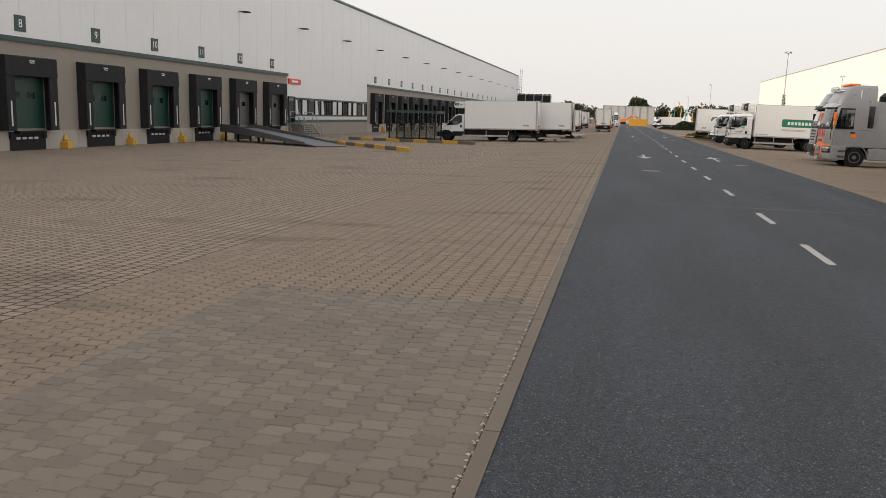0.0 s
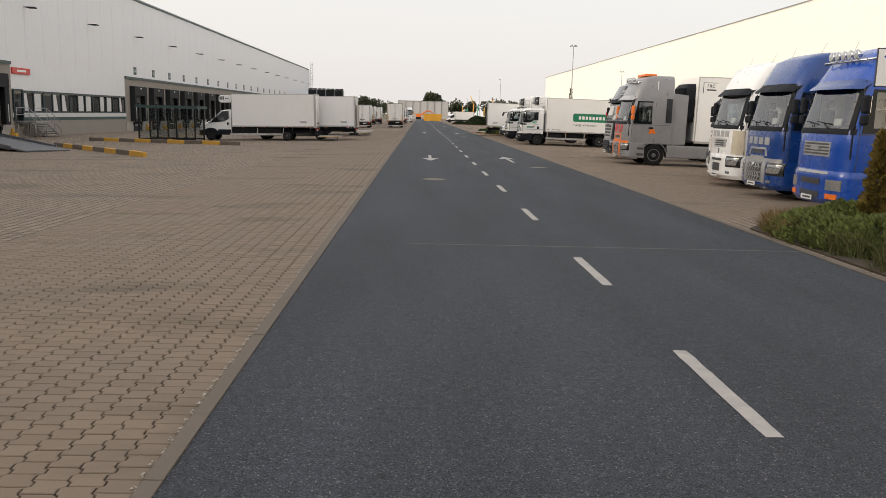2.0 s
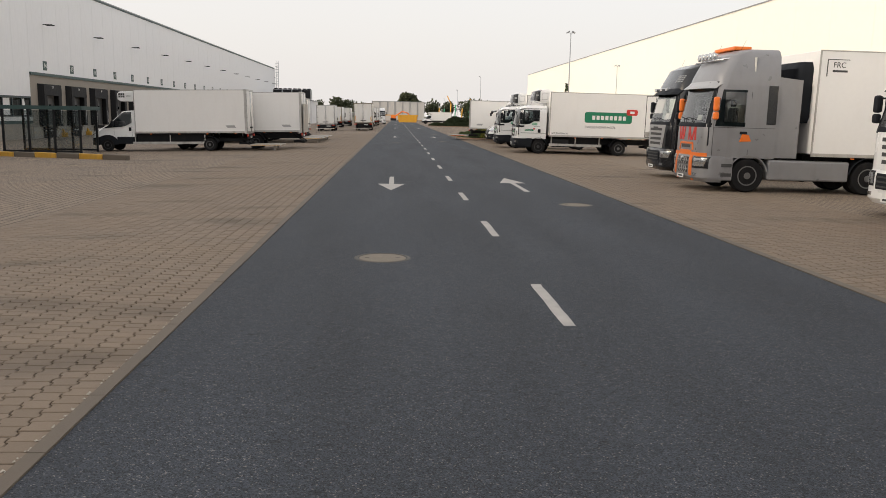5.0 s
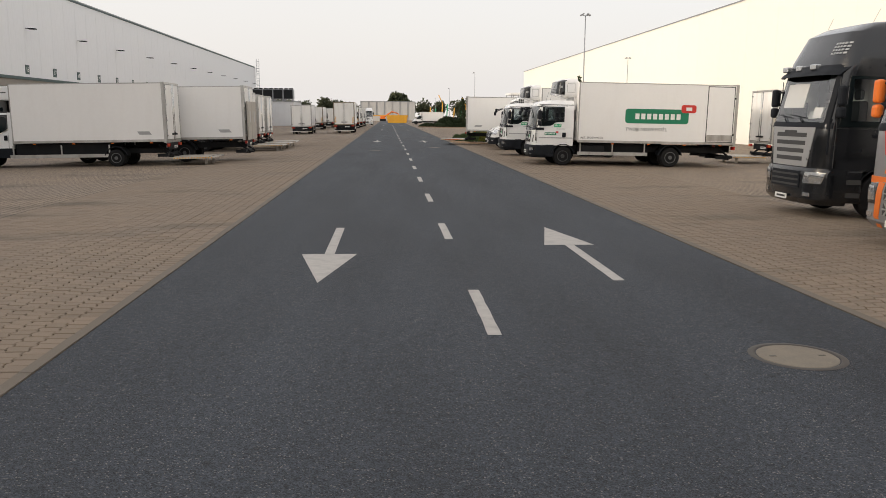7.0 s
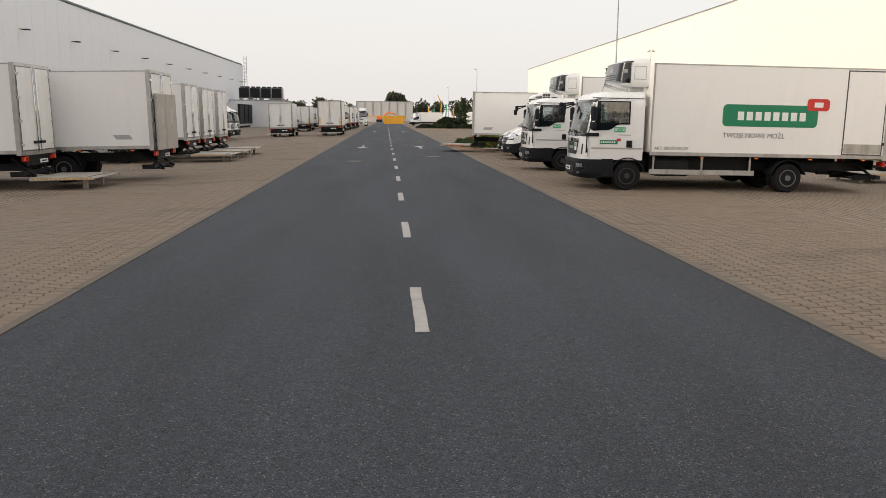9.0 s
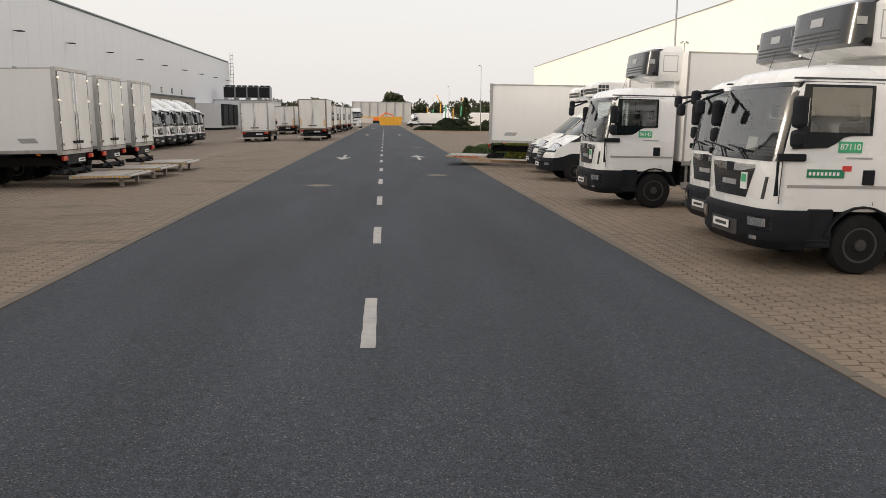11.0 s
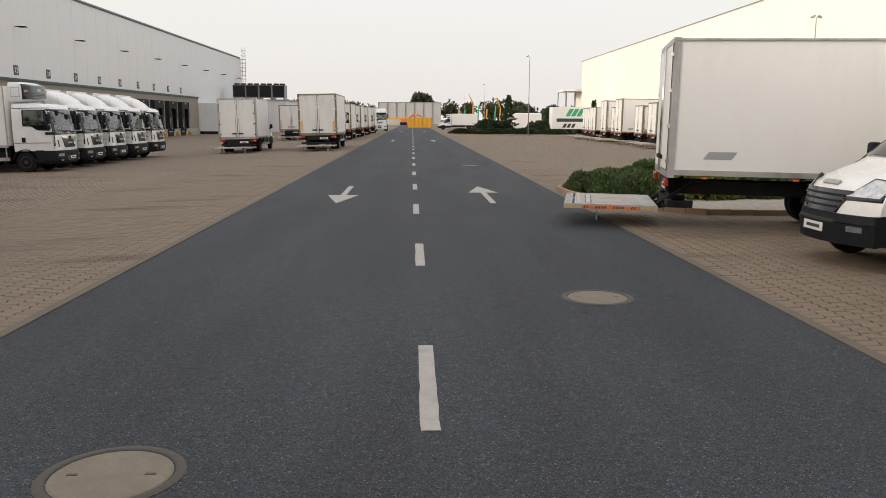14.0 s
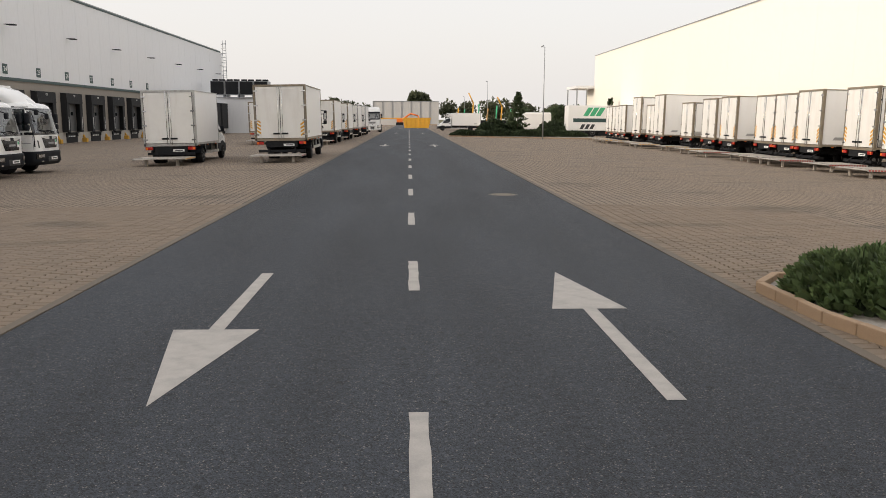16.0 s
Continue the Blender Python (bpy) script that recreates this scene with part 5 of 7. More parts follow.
def box_body(o, x0, x1, z0, z1, hw, side_door=False, side=-1, hazard=False, vent=True, lift="down", lift_len=1.75, flap_z=0.36, legs=True, trim=None, tape=False):
    """A box body from its front x0 back to x1, with framed rear doors, lock rods, lamps and a tail lift."""
    trim = trim or M["alu"]
    bm = bmesh.new()
    bx(bm, x1 + 0.06, x0, -hw, hw, z0 + 0.08, z1, 0.018)
    body = part("box_body", bm, M["box"], o, "white insulated box body")
    quick("lower_rail", [(x1 + 0.06, x0, s * hw - 0.012, s * hw + 0.012, z0, z0 + 0.10) for s in (-1, 1)], trim, body, "grey lower rail")
    quick("corner_trim", [(x0 - 0.04, x0 + 0.006, s * hw - 0.02, s * hw + 0.006, z0, z1 + 0.006) for s in (-1, 1)] + [(x1, x0, s * hw - 0.035, s * hw + 0.006, z1 - 0.03, z1 + 0.008) for s in (-1, 1)], trim, body)
    quick("rear_frame", [(x1 - 0.02, x1 + 0.10, s * (hw - 0.03) - 0.05, s * (hw - 0.03) + 0.05, z0 - 0.05, z1 + 0.02) for s in (-1, 1)] + [(x1 - 0.03, x1 + 0.10, -hw - 0.01, hw + 0.01, z1 - 0.06, z1 + 0.03), (x1 - 0.02, x1 + 0.10, -hw, hw, z0 - 0.05, z0 + 0.07)], trim, body, "metal rear frame")
    for s in (-1, 1):
        d = quick("rear_door", [(x1 - 0.035, x1 + 0.03, min(s * 0.008, s * (hw - 0.09)), max(s * 0.008, s * (hw - 0.09)), z0 + 0.09, z1 - 0.08)], M["doors"], body, bevel=0.012)
        bm = bmesh.new()
        rod(bm, (x1 - 0.06, s * 0.10, z0 + 0.02), (x1 - 0.06, s * 0.10, z1 - 0.03), 0.016, 6)
        part("lock_rod", bm, M["chrome"], d)
        quick_each("hinge", [(x1 - 0.05, x1 - 0.02, s * (hw - 0.10) - 0.10, s * (hw - 0.10) + 0.10, z, z + 0.06) for z in np.linspace(z0 + 0.22, z1 - 0.30, 4)], M["chrome"], d)
        bm = bmesh.new()
        bx(bm, x1 - 0.09, x1 - 0.04, s * 0.10 - 0.06, s * 0.10 + 0.26 * s if s > 0 else s * 0.10 + 0.06, z0 + 0.26, z0 + 0.34, 0.012) if s > 0 else bx(bm, x1 - 0.09, x1 - 0.04, s * 0.10 - 0.26, s * 0.10 + 0.06, z0 + 0.26, z0 + 0.34, 0.012)
        part("lock_handle", bm, M["dark"], d, "dark lock handle")
        quick("door_seal", [(x1 - 0.037, x1 - 0.030, s * (hw - 0.085) - 0.012, s * (hw - 0.085) + 0.012, z0 + 0.09, z1 - 0.08), (x1 - 0.037, x1 - 0.030, min(0.0, s * 0.014), max(0.0, s * 0.014), z0 + 0.09, z1 - 0.08)], M["ink"], d)
        if hazard:
            for k in range(4):
                bm = bmesh.new()
                y = s * (hw - 0.20)
                zz = z0 + 0.28 + 0.17 * k
                prism(bm, [(y - 0.09, zz), (y + 0.09, zz + 0.12 * s), (y + 0.09, zz + 0.12 * s + 0.09), (y - 0.09, zz + 0.09)], "x", x1 - 0.045, x1 - 0.036)
                part("hazard_stripe", bm, M["hazard_y"], d, "yellow warning stripe")
        lamp = quick("rear_lamp", [(x1 - 0.05, x1 + 0.02, s * (hw - 0.22) - 0.17, s * (hw - 0.22) + 0.17, z0 - 0.22, z0 - 0.08)], M["lamp_red"], o, "red rear lamp", 0.012)
        quick("indicator", [(x1 - 0.055, x1 - 0.045, s * (hw - 0.22) + s * 0.10 - 0.05, s * (hw - 0.22) + s * 0.10 + 0.05, z0 - 0.20, z0 - 0.10)], M["lamp_orange"], lamp)
        quick_each("side_marker", [(x, x + 0.10, s * (hw - 0.03) - 0.02, s * (hw - 0.03) + 0.03, z0 - 0.06, z0 - 0.02) for x in np.arange(x1 + 0.6, x0 - 0.3, 1.6)], M["lamp_orange"], o)
    if vent:
        bm = bmesh.new()
        for s in (-1, 1):
            v0 = x1 + 0.60
            prism(bm, [(v0, z0 + 0.30), (v0 + 0.50, z0 + 0.30), (v0 + 0.60 if s < 0 else v0 + 0.60, z0 + 0.44), (v0 + 0.10, z0 + 0.44)], "y", s * hw - 0.004, s * hw + 0.006)
        part("reflector_patch", bm, M["silver"], body, "grey slanted reflective patch")
    if side_door:
        for s in (side,):
            a, c = x1 + 0.14, x1 + 1.35
            fr = quick("side_door_seal", [(a, c, s * hw - 0.008, s * hw + 0.008, z0 + 0.10, z1 - 0.06)], M["ink"], body, "black side door seal")
            sd = quick("side_door", [(a + 0.035, c - 0.035, s * hw - 0.016, s * hw + 0.016, z0 + 0.135, z1 - 0.095)], M["box"], fr)
            quick("kick_plate", [(a + 0.04, c - 0.04, s * (hw + 0.018) - 0.003, s * (hw + 0.018) + 0.003, z0 + 0.15, z0 + 0.42)], M["alu"], sd)
            quick("door_bracket", [(a - 0.05, a + 0.02, s * (hw + 0.012) - 0.01, s * (hw + 0.012) + 0.012, z, z + 0.07) for z in (z0 + 0.4, z1 - 0.6)], M["dark"], sd)
    quick("underrun_bar", [(x1 + 0.02, x1 + 0.12, -hw + 0.12, hw - 0.12, 0.42, 0.54)], M["dark"], o)
    quick("rear_valance", [(x1 + 0.03, x1 + 0.06, -0.75, 0.75, z0 - 0.35, z0 - 0.06)], M["dark"], o)
    p = quick("number_plate", [(x1 + 0.005, x1 + 0.02, -0.62, -0.10, z0 - 0.30, z0 - 0.19)], M["print_white"], o)
    quick("plate_bar", [(x1 + 0.002, x1 + 0.004, -0.55, -0.20, z0 - 0.265, z0 - 0.225)], M["ink"], p)
    for s in (-1, 1):
        bm = bmesh.new()
        bx(bm, x1 + 0.0, x1 + 0.55, s * 0.62 - 0.05, s * 0.62 + 0.05, 0.36, 0.50)
        rod(bm, (x1 + 0.5, s * 0.62, z0 - 0.15), (x1 - 0.12, s * 0.62, 0.40), 0.045)
        rod(bm, (x1 + 0.45, s * 0.50, 0.42), (x1 - 0.10, s * 0.50, 0.36), 0.035)
        part("lift_arm", bm, M["dark"], o)
    if lift == "down":
        bm = bmesh.new()
        a, b = x1 - 0.14, x1 - 0.14 - lift_len
        prism(bm, [(a, flap_z), (b + 0.15, flap_z), (b, flap_z - 0.035), (b, flap_z - 0.05), (a, flap_z - 0.10)], "y", -hw + 0.06, hw - 0.06)
        pl = part("lift_platform", bm, M["plate_alu"], o, "lowered worn aluminium tail lift platform")
        quick_each("platform_edge", [(b, a, s * (hw - 0.06) - 0.012, s * (hw - 0.06) + 0.012, flap_z - 0.08, flap_z - 0.005) for s in (-1, 1)], M["alu"], pl)
        bm = bmesh.new()
        for k in range(int(lift_len / 0.12)):
            bx(bm, b + 0.05 + 0.12 * k, b + 0.11 + 0.12 * k, -hw + 0.045, -hw + 0.047, flap_z - 0.07, flap_z - 0.02)
            bx(bm, b + 0.05 + 0.12 * k, b + 0.11 + 0.12 * k, hw - 0.047, hw - 0.045, flap_z - 0.07, flap_z - 0.02)
        tagged(part("warning_mark", bm, M["hazard_y"] if not hazard else M["lamp_red"], pl, "coloured warning marks on the edge"), kind="stuff")
        quick("ramp_strip", [(b + 0.16, b + 0.20, -hw + 0.12, -0.1, flap_z, flap_z + 0.006), (b + 0.16, b + 0.20, 0.1, hw - 0.12, flap_z, flap_z + 0.006)], M["dark"], pl)
        if tape:
            quick_each("edge_tape", [(b + 0.34, a - 0.32, s * (hw - 0.045) - 0.004, s * (hw - 0.045) + 0.004, flap_z - 0.075, flap_z - 0.02) for s in (-1, 1)], M["orange"], pl, "orange and black warning tape")
            bm = bmesh.new()
            for i in range(18):
                if i % 6 in (2, 3):
                    continue
                q = b + 0.37 + 0.055 * i
                prism(bm, [(q, flap_z - 0.074), (q + 0.025, flap_z - 0.074), (q + 0.05, flap_z - 0.021), (q + 0.025, flap_z - 0.021)], "y", -hw + 0.035, -hw + 0.052)
            tagged(part("tape_stripe", bm, M["ink"], pl, "black slanted tape stripes"), kind="stuff")
            bm = bmesh.new()
            for i in range(11):
                bx(bm, b + 0.03 + 0.026 * i, b + 0.045 + 0.026 * i, -hw + 0.08, hw - 0.08, flap_z - 0.008, flap_z + 0.005)
                bx(bm, a - 0.30 + 0.026 * i, a - 0.285 + 0.026 * i, -hw + 0.08, hw - 0.08, flap_z - 0.008, flap_z + 0.005)
            tagged(part("grip_rib", bm, M["alu"], pl, "bright ribbed grip strips"), kind="stuff")
            quick_each("roll_stop_gap", [(b + 0.40 + 0.11 * j, b + 0.42 + 0.11 * j, y0, y0 + 0.72, flap_z, flap_z + 0.004) for j in (0, 1) for y0 in (-0.80, 0.08)], M["ink"], pl)
            quick_each("roll_stop", [(b + 0.425, b + 0.505, y0 + 0.02, y0 + 0.70, flap_z, flap_z + 0.008) for y0 in (-0.80, 0.08)], M["alu"], pl)
            quick_each("side_rim", [(b + 0.05, a, s * (hw - 0.075) - 0.015, s * (hw - 0.075) + 0.015, flap_z - 0.02, flap_z + 0.010) for s in (-1, 1)], M["alu"], pl)
            quick("hanging_leg", [(b + 0.62, b + 0.65, -hw + 0.42, -hw + 0.50, flap_z - 0.33, flap_z - 0.05)], M["alu"], pl, "thin hanging foot")
        if legs:
            quick_each("support_leg", [(b + 0.35, b + 0.45, s * (hw - 0.5) - 0.06, s * (hw - 0.5) + 0.06, 0.0, flap_z - 0.05) for s in (-1, 1)], M["plate_alu"], pl)
    elif lift == "up":
        quick("lift_platform", [(x1 - 0.16, x1 - 0.10, -hw + 0.08, hw - 0.08, z0 - 0.05, z0 - 0.05 + lift_len)], M["plate_alu"], o, "raised worn aluminium tail lift platform", 0.01)
        quick("platform_panel", [(x1 - 0.165, x1 - 0.16, s * 0.55 - 0.14, s * 0.55 + 0.14, z0 + 0.75, z0 + 1.25) for s in (-1, 1)], M["silver"], o)
    return body


def rear_axle(o, x, r, hw, dual=True, rim=None):
    for s in (-1, 1):
        wheel(o, x, s * hw, r, 0.25, s, rim)
        if dual:
            wheel(o, x, s * (hw - 0.29), r, 0.25, s, rim)
        mudguard(o, x, r + 0.09, s * (hw - 0.52), s * (hw + 0.02), M["plastic"])
    bm = bmesh.new()
    rod(bm, (x, -hw + 0.1, r), (x, hw - 0.1, r), 0.09)
    part("axle", bm, M["dark"], o)


def side_guard(o, xa, xb, hw, z, material):
    for s in (-1, 1):
        quick("side_guard", [(xb, xa, s * hw - 0.015, s * hw + 0.015, z - 0.02, z + 0.12)] + [(x, x + 0.05, s * (hw - 0.04) - 0.02, s * (hw - 0.04) + 0.02, z, z + 0.5) for x in np.linspace(xb + 0.1, xa - 0.15, 3)], material, o)
    # solid dark block, added so the space under the body looks shaded
    quick("underbody", [(xb + 0.1, xa - 0.1, -0.80, 0.80, 0.52, 0.99)], M["dark"], o, "dark block standing for frames and shade under the body", 0.04)


def tank(o, x0, x1, s, hw, z0=0.42, z1=0.90):
    bm = bmesh.new()
    bx(bm, x0, x1, min(s * (hw - 0.5), s * hw), max(s * (hw - 0.5), s * hw), z0, z1, 0.05)
    part("fuel_tank", bm, M["dark"], o)


def rounded(x0, x1, z0, z1, r):
    """A rectangle with rounded corners, as a ring of points."""
    return [(cx + r * math.cos(a), cz + r * math.sin(a)) for cx, cz, a0 in ((x1 - r, z1 - r, 0), (x0 + r, z1 - r, 90), (x0 + r, z0 + r, 180), (x1 - r, z0 + r, 270)) for a in (radians(a0 + 18 * i) for i in range(6))]


def eurobox(label, m, logo=False, number=None, lift="none", box_len=6.6, top=3.47, side_door=True, brand=True, cool="round", spoiler=False, name="box_truck", group="parked box trucks", hazard=False, side=1, axle=None, **lift_kw):
    """A light cab-over refrigerated truck."""
    o = thing(name, label, "truck", group)
    f, cab = tgl_cab(o, number, brand, side=side)
    x0 = -1.96
    x1 = x0 - box_len
    chassis(o, -0.6, x1 + 0.1, 0.62, 0.86)
    body = box_body(o, x0, x1, 1.02, top, 1.24, side_door=side_door, side=side, lift=lift, hazard=hazard, vent=not side_door, **lift_kw)
    rear_axle(o, axle or (-5.75 if box_len > 6 else -4.9), 0.42, 1.10)
    side_guard(o, -2.0, -5.1 if box_len > 6 else -4.3, 1.14, 0.50, M["alu"])
    tank(o, -3.2, -2.2, 1, 1.05)
    tank(o, -2.9, -2.2, -1, 0.95)
    if cool:
        fridge(o, x0, top - 0.64 if cool == "round" else top - 0.5, 0.85, cool)
    if spoiler:
        ff = Face([2.62, 2.75, 3.05, 3.30, 3.42], [-0.55, -0.62, -0.95, -1.35, -1.75], [0.80, 0.92, 1.0, 1.02, 0.98], -1.80, 0.30, 0.16)
        bm = bmesh.new()
        ff.shell(bm, 2.62, 3.42)
        part("roof_spoiler", bm, M["white"], o, "white curved roof wind deflector")
    if logo:
        ys = lambda p, q: sorted((side * p, side * q))
        turn = 180 if side > 0 else 0
        xa, xb = x1 + 2.15, x1 + 4.95
        lg = bmesh.new()
        prism(lg, rounded(xa, xb, 1.88, 2.50, 0.13), "y", *ys(1.236, 1.246))
        lg = part("brand_panel", lg, M["green"], body, "green printed brand panel")
        quick_each("brand_bar", [(xa + 0.36 + 0.26 * k, xa + 0.54 + 0.26 * k, *ys(1.2465, 1.249), 2.06, 2.30) for k in range(8)], M["print_white"], lg, "white brand lettering shape")
        fl = bmesh.new()
        prism(fl, rounded(xa - 0.32, xa + 0.34, 2.36, 2.70, 0.10), "y", *ys(1.239, 1.251))
        part("brand_flag", fl, M["red"], lg, "red printed flag")
        quick("flag_bar", [(xa - 0.13, xa + 0.13, *ys(1.2515, 1.254), 2.46, 2.60)], M["print_white"], lg)
        lettering("slogan", "TWOJE NOWE MO\u017bL", 0.19, M["ink"], body, pose(xa + 1.85, side * 1.243, 1.62, 90, 0, turn))
        lettering("content_note", "ART. SPO\u017bYWCZE", 0.12, M["ink"], body, pose(x0 - 0.62, side * 1.243, 1.22, 90, 0, turn))
    o.matrix_world = m
    return o


def daily_truck(label, m, number=None, lift="none", box_len=4.4, top=3.0, cool="vent", spoiler=True, hw=1.1, group="parked vans", hazard=False, vent=True, z0=0.88, side=1, axle=None):
    """A bonneted light truck with a box body."""
    o = thing("box_van", label, "van", group)
    daily_cab(o, number, side)
    x0 = -2.78
    x1 = x0 - box_len
    chassis(o, -0.8, x1 + 0.1, 0.52, 0.72, 0.38)
    box_body(o, x0, x1, z0, top, hw, lift=lift, hazard=hazard, vent=vent)
    rear_axle(o, axle or (x1 + 1.75 if box_len > 5 else x1 + 1.3), 0.36, hw - 0.04)
    side_guard(o, -2.6, x1 + (2.3 if box_len > 5 else 1.9), hw - 0.06, 0.42, M["alu"])
    if spoiler:
        ff = Face([2.24, 2.38, 2.55, 2.75, 3.05], [-1.75, -1.80, -1.98, -2.30, -2.66], [0.80, 0.90, 0.90, 0.86, 0.74], -2.72, 0.30, 0.18)
        bm = bmesh.new()
        ff.shell(bm, 2.24, 3.05)
        part("roof_spoiler", bm, M["white"], o, "white curved roof wind deflector")
    if cool:
        fridge(o, x0, top - 0.62, 0.80, cool)
    o.matrix_world = m
    return o


def tractor(label, m, paint, style, group="parked tractor trucks", accent=None, low=None, bars=True, trailer=None, visor=None, lightbar=False, roofbar=None, h=3.72):
    """A heavy cab-over tractor: tall rounded shell, screen, visor, grille, bumper, steps, wheels and chassis."""
    o = thing("tractor_truck", label, "truck", group)
    low = low or paint
    k = h - 3.72
    f = Face([1.02, 1.95, 2.05, 2.95 + k * 0.4, 3.10 + k * 0.6, 3.50 + k, 3.66 + k, 3.72 + k], [0.0, -0.02, -0.05, -0.28, -0.34, -0.62, -0.92, -1.2], [1.22, 1.24, 1.24, 1.22, 1.20, 1.12, 1.02, 0.90], -2.25, 0.30, 0.10)
    bm = bmesh.new()
    f.shell(bm, 1.02, h, screen=(2.03, 2.93 + 0.4 * k), side=(-0.62, -1.24, 2.06, 2.80 + 0.3 * k))
    cab = part("cab", bm, paint, o)
    cabin(cab, f, 1.35, 2.12, h - 0.25, -0.05)
    fb = Face([0.28, 0.40, 0.95, 1.08], [-0.04, 0.06, 0.06, 0.02], [1.20, 1.25, 1.25, 1.23], -0.70, 0.34, 0.12)
    bm = bmesh.new()
    fb.shell(bm, 0.28, 1.06)
    bump = part("bumper", bm, low, o)
    fpart("windscreen", f, [(2.02, 2.95 + 0.4 * k, -1.12, 1.12, dict(y0t=-1.10, y1t=1.10, off=0.006, ny=18))], M["screen"], cab, "clear tinted windscreen")
    fpart("screen_surround", f, [(1.90, 2.03, -1.20, 1.20, dict(off=0.010, ny=18)), (2.92 + 0.4 * k, 3.02 + 0.45 * k, -1.10, 1.10, dict(off=0.004, ny=18))], M["plastic"], cab, "black screen surround")
    for s in (-1, 1):
        fpart("screen_pillar", f, [(2.0, 2.97 + 0.4 * k, s * 1.08, s * 1.16, dict(off=0.009, ny=3, y0t=s * 1.04, y1t=s * 1.12))], M["plastic"], cab)
    fpart("screen_paper", f, [(2.10, 2.26, 0.52, 0.78, dict(off=-0.012, ny=3))], M["blind"], cab, "pale papers behind the screen")
    vm = visor or M["plastic"]
    fv = Face([2.86 + 0.4 * k, 3.04 + 0.4 * k], [-0.08, -0.30], [1.18, 1.16], -0.8, 0.30, 0.14)
    fpart("sun_visor", fv, [(2.84 + 0.4 * k, 3.06 + 0.4 * k, -1.14, 1.14, dict(off=0.05, ny=16, depth=0.02))], vm, cab, "tinted sun visor")
    if style == "box":            # angular cab with a wide dark grille
        fpart("grille", f, [(1.38, 1.72, -0.62, 0.62, dict(off=0.016))], M["silver"], cab, "grey slatted grille")
        fpart("grille_slot", f, [(1.42 + 0.075 * i, 1.46 + 0.075 * i, -0.58, 0.58, dict(off=0.022)) for i in range(4)], M["ink"], cab)
        fpart("maker_badge", f, [(1.52, 1.62, -0.24, 0.24, dict(off=0.03))], M["chrome"], cab, "chrome maker badge shape")
        fpart("upper_intake", fb, [(0.98, 1.04, -0.72, 0.72, dict(off=0.015))], M["silver"], bump)
        fpart("intake", fb, [(0.72, 0.86, -0.45, 0.45), (0.42, 0.56, -0.45, 0.45)], M["ink"], bump)
    elif style == "diamond":      # tall dark mask with two tiers of mesh
        trim = accent or M["silver"]
        fpart("mask", fb, [(0.46, 1.05, -0.56, 0.56, dict(off=0.010))], M["grey"], bump, "grey grille panel")
        fpart("grille", fb, [(0.52, 0.72, -0.44, 0.44, dict(off=0.016)), (0.77, 0.99, -0.44, 0.44, dict(off=0.016))], M["ink"], bump)
        bm = bmesh.new()
        for zc in (0.62, 0.88):
            fb.patch(bm, zc - 0.012, zc + 0.012, -0.44, 0.44, off=0.030, ny=8, nz=1)
            for i in range(5):
                y = -0.40 + 0.16 * i
                for zz, up in ((zc - 0.10, 1), (zc, -1)):
                    p, q = (y, y + 0.10) if up > 0 else (y + 0.10, y)
                    fb.patch(bm, zz, zz + 0.10, p, p + 0.05, y0t=q, y1t=q + 0.05, off=0.030, ny=1, nz=1)
        part("grille_mesh", bm, M["silver"], bump, "silver diamond grille mesh")
        for s in (-1, 1):
            fpart("mask_leg", fb, [(0.29, 1.05, s * 0.56, s * 0.70, dict(off=0.022, ny=3, y0t=s * 0.50, y1t=s * 0.68))], trim, bump, "coloured upright beside the grille")
            fpart("mask_wing", f, [(1.03, 1.14, s * 0.50, s * 1.16, dict(off=0.024, ny=8, y0t=s * 0.46))], trim, cab, "coloured band over the headlight")
            fpart("slot_leg", f, [(1.20, 1.40, s * 0.52, s * 0.60, dict(off=0.016, ny=2, y0t=s * 0.46, y1t=s * 0.54))], trim, cab)
        fpart("lower_front", f, [(1.04, 1.20, -0.52, 0.52, dict(off=0.028, ny=8, y0t=-0.44, y1t=0.44))], trim, cab, "raised coloured cross bar")
        fpart("slot_bar", f, [(1.38, 1.44, -0.54, 0.54, dict(off=0.018, ny=8, y0t=-0.50, y1t=0.50))], trim, cab)
        fpart("upper_slot", f, [(1.27, 1.36, -0.34, 0.34, dict(off=0.012, ny=6))], M["ink"], cab)
        fpart("maker_badge", fb, [(0.84, 1.0, -0.06, 0.06, dict(off=0.045, ny=2))], M["chrome"], bump)
    elif style == "slat":         # stacked horizontal slats
        fpart("grille", f, [(1.08, 1.92, -0.74, 0.74, dict(off=0.014, y0t=-0.92, y1t=0.92))], M["silver"] if accent is None else accent, cab, "grille with horizontal slats")
        fpart("grille_slot", f, [(1.20 + 0.17 * i, 1.29 + 0.17 * i, -0.56 - 0.03 * i, 0.56 + 0.03 * i, dict(off=0.022)) for i in range(4)], M["ink"], cab)
        fpart("maker_badge", f, [(1.78, 1.85, -0.26, 0.26, dict(off=0.026))], M["ink"], cab, "dark maker lettering shape")
        fpart("lower_grille", fb, [(0.62, 0.98, -0.62, 0.62)], M["plastic"], bump)
        fpart("lower_slot", fb, [(0.66 + 0.11 * i, 0.70 + 0.11 * i, -0.58, 0.58, dict(off=0.02)) for i in range(3)], M["ink"], bump)
    else:                         # soft front with a small inset grille
        fpart("grille", f, [(1.30, 1.58, -0.48, 0.48, dict(off=0.014, y0t=-0.56, y1t=0.56))], M["silver"], cab, "inset silver grille")
        fpart("grille_slot", f, [(1.35 + 0.07 * i, 1.385 + 0.07 * i, -0.36, 0.36, dict(off=0.022)) for i in range(3)], M["ink"], cab)
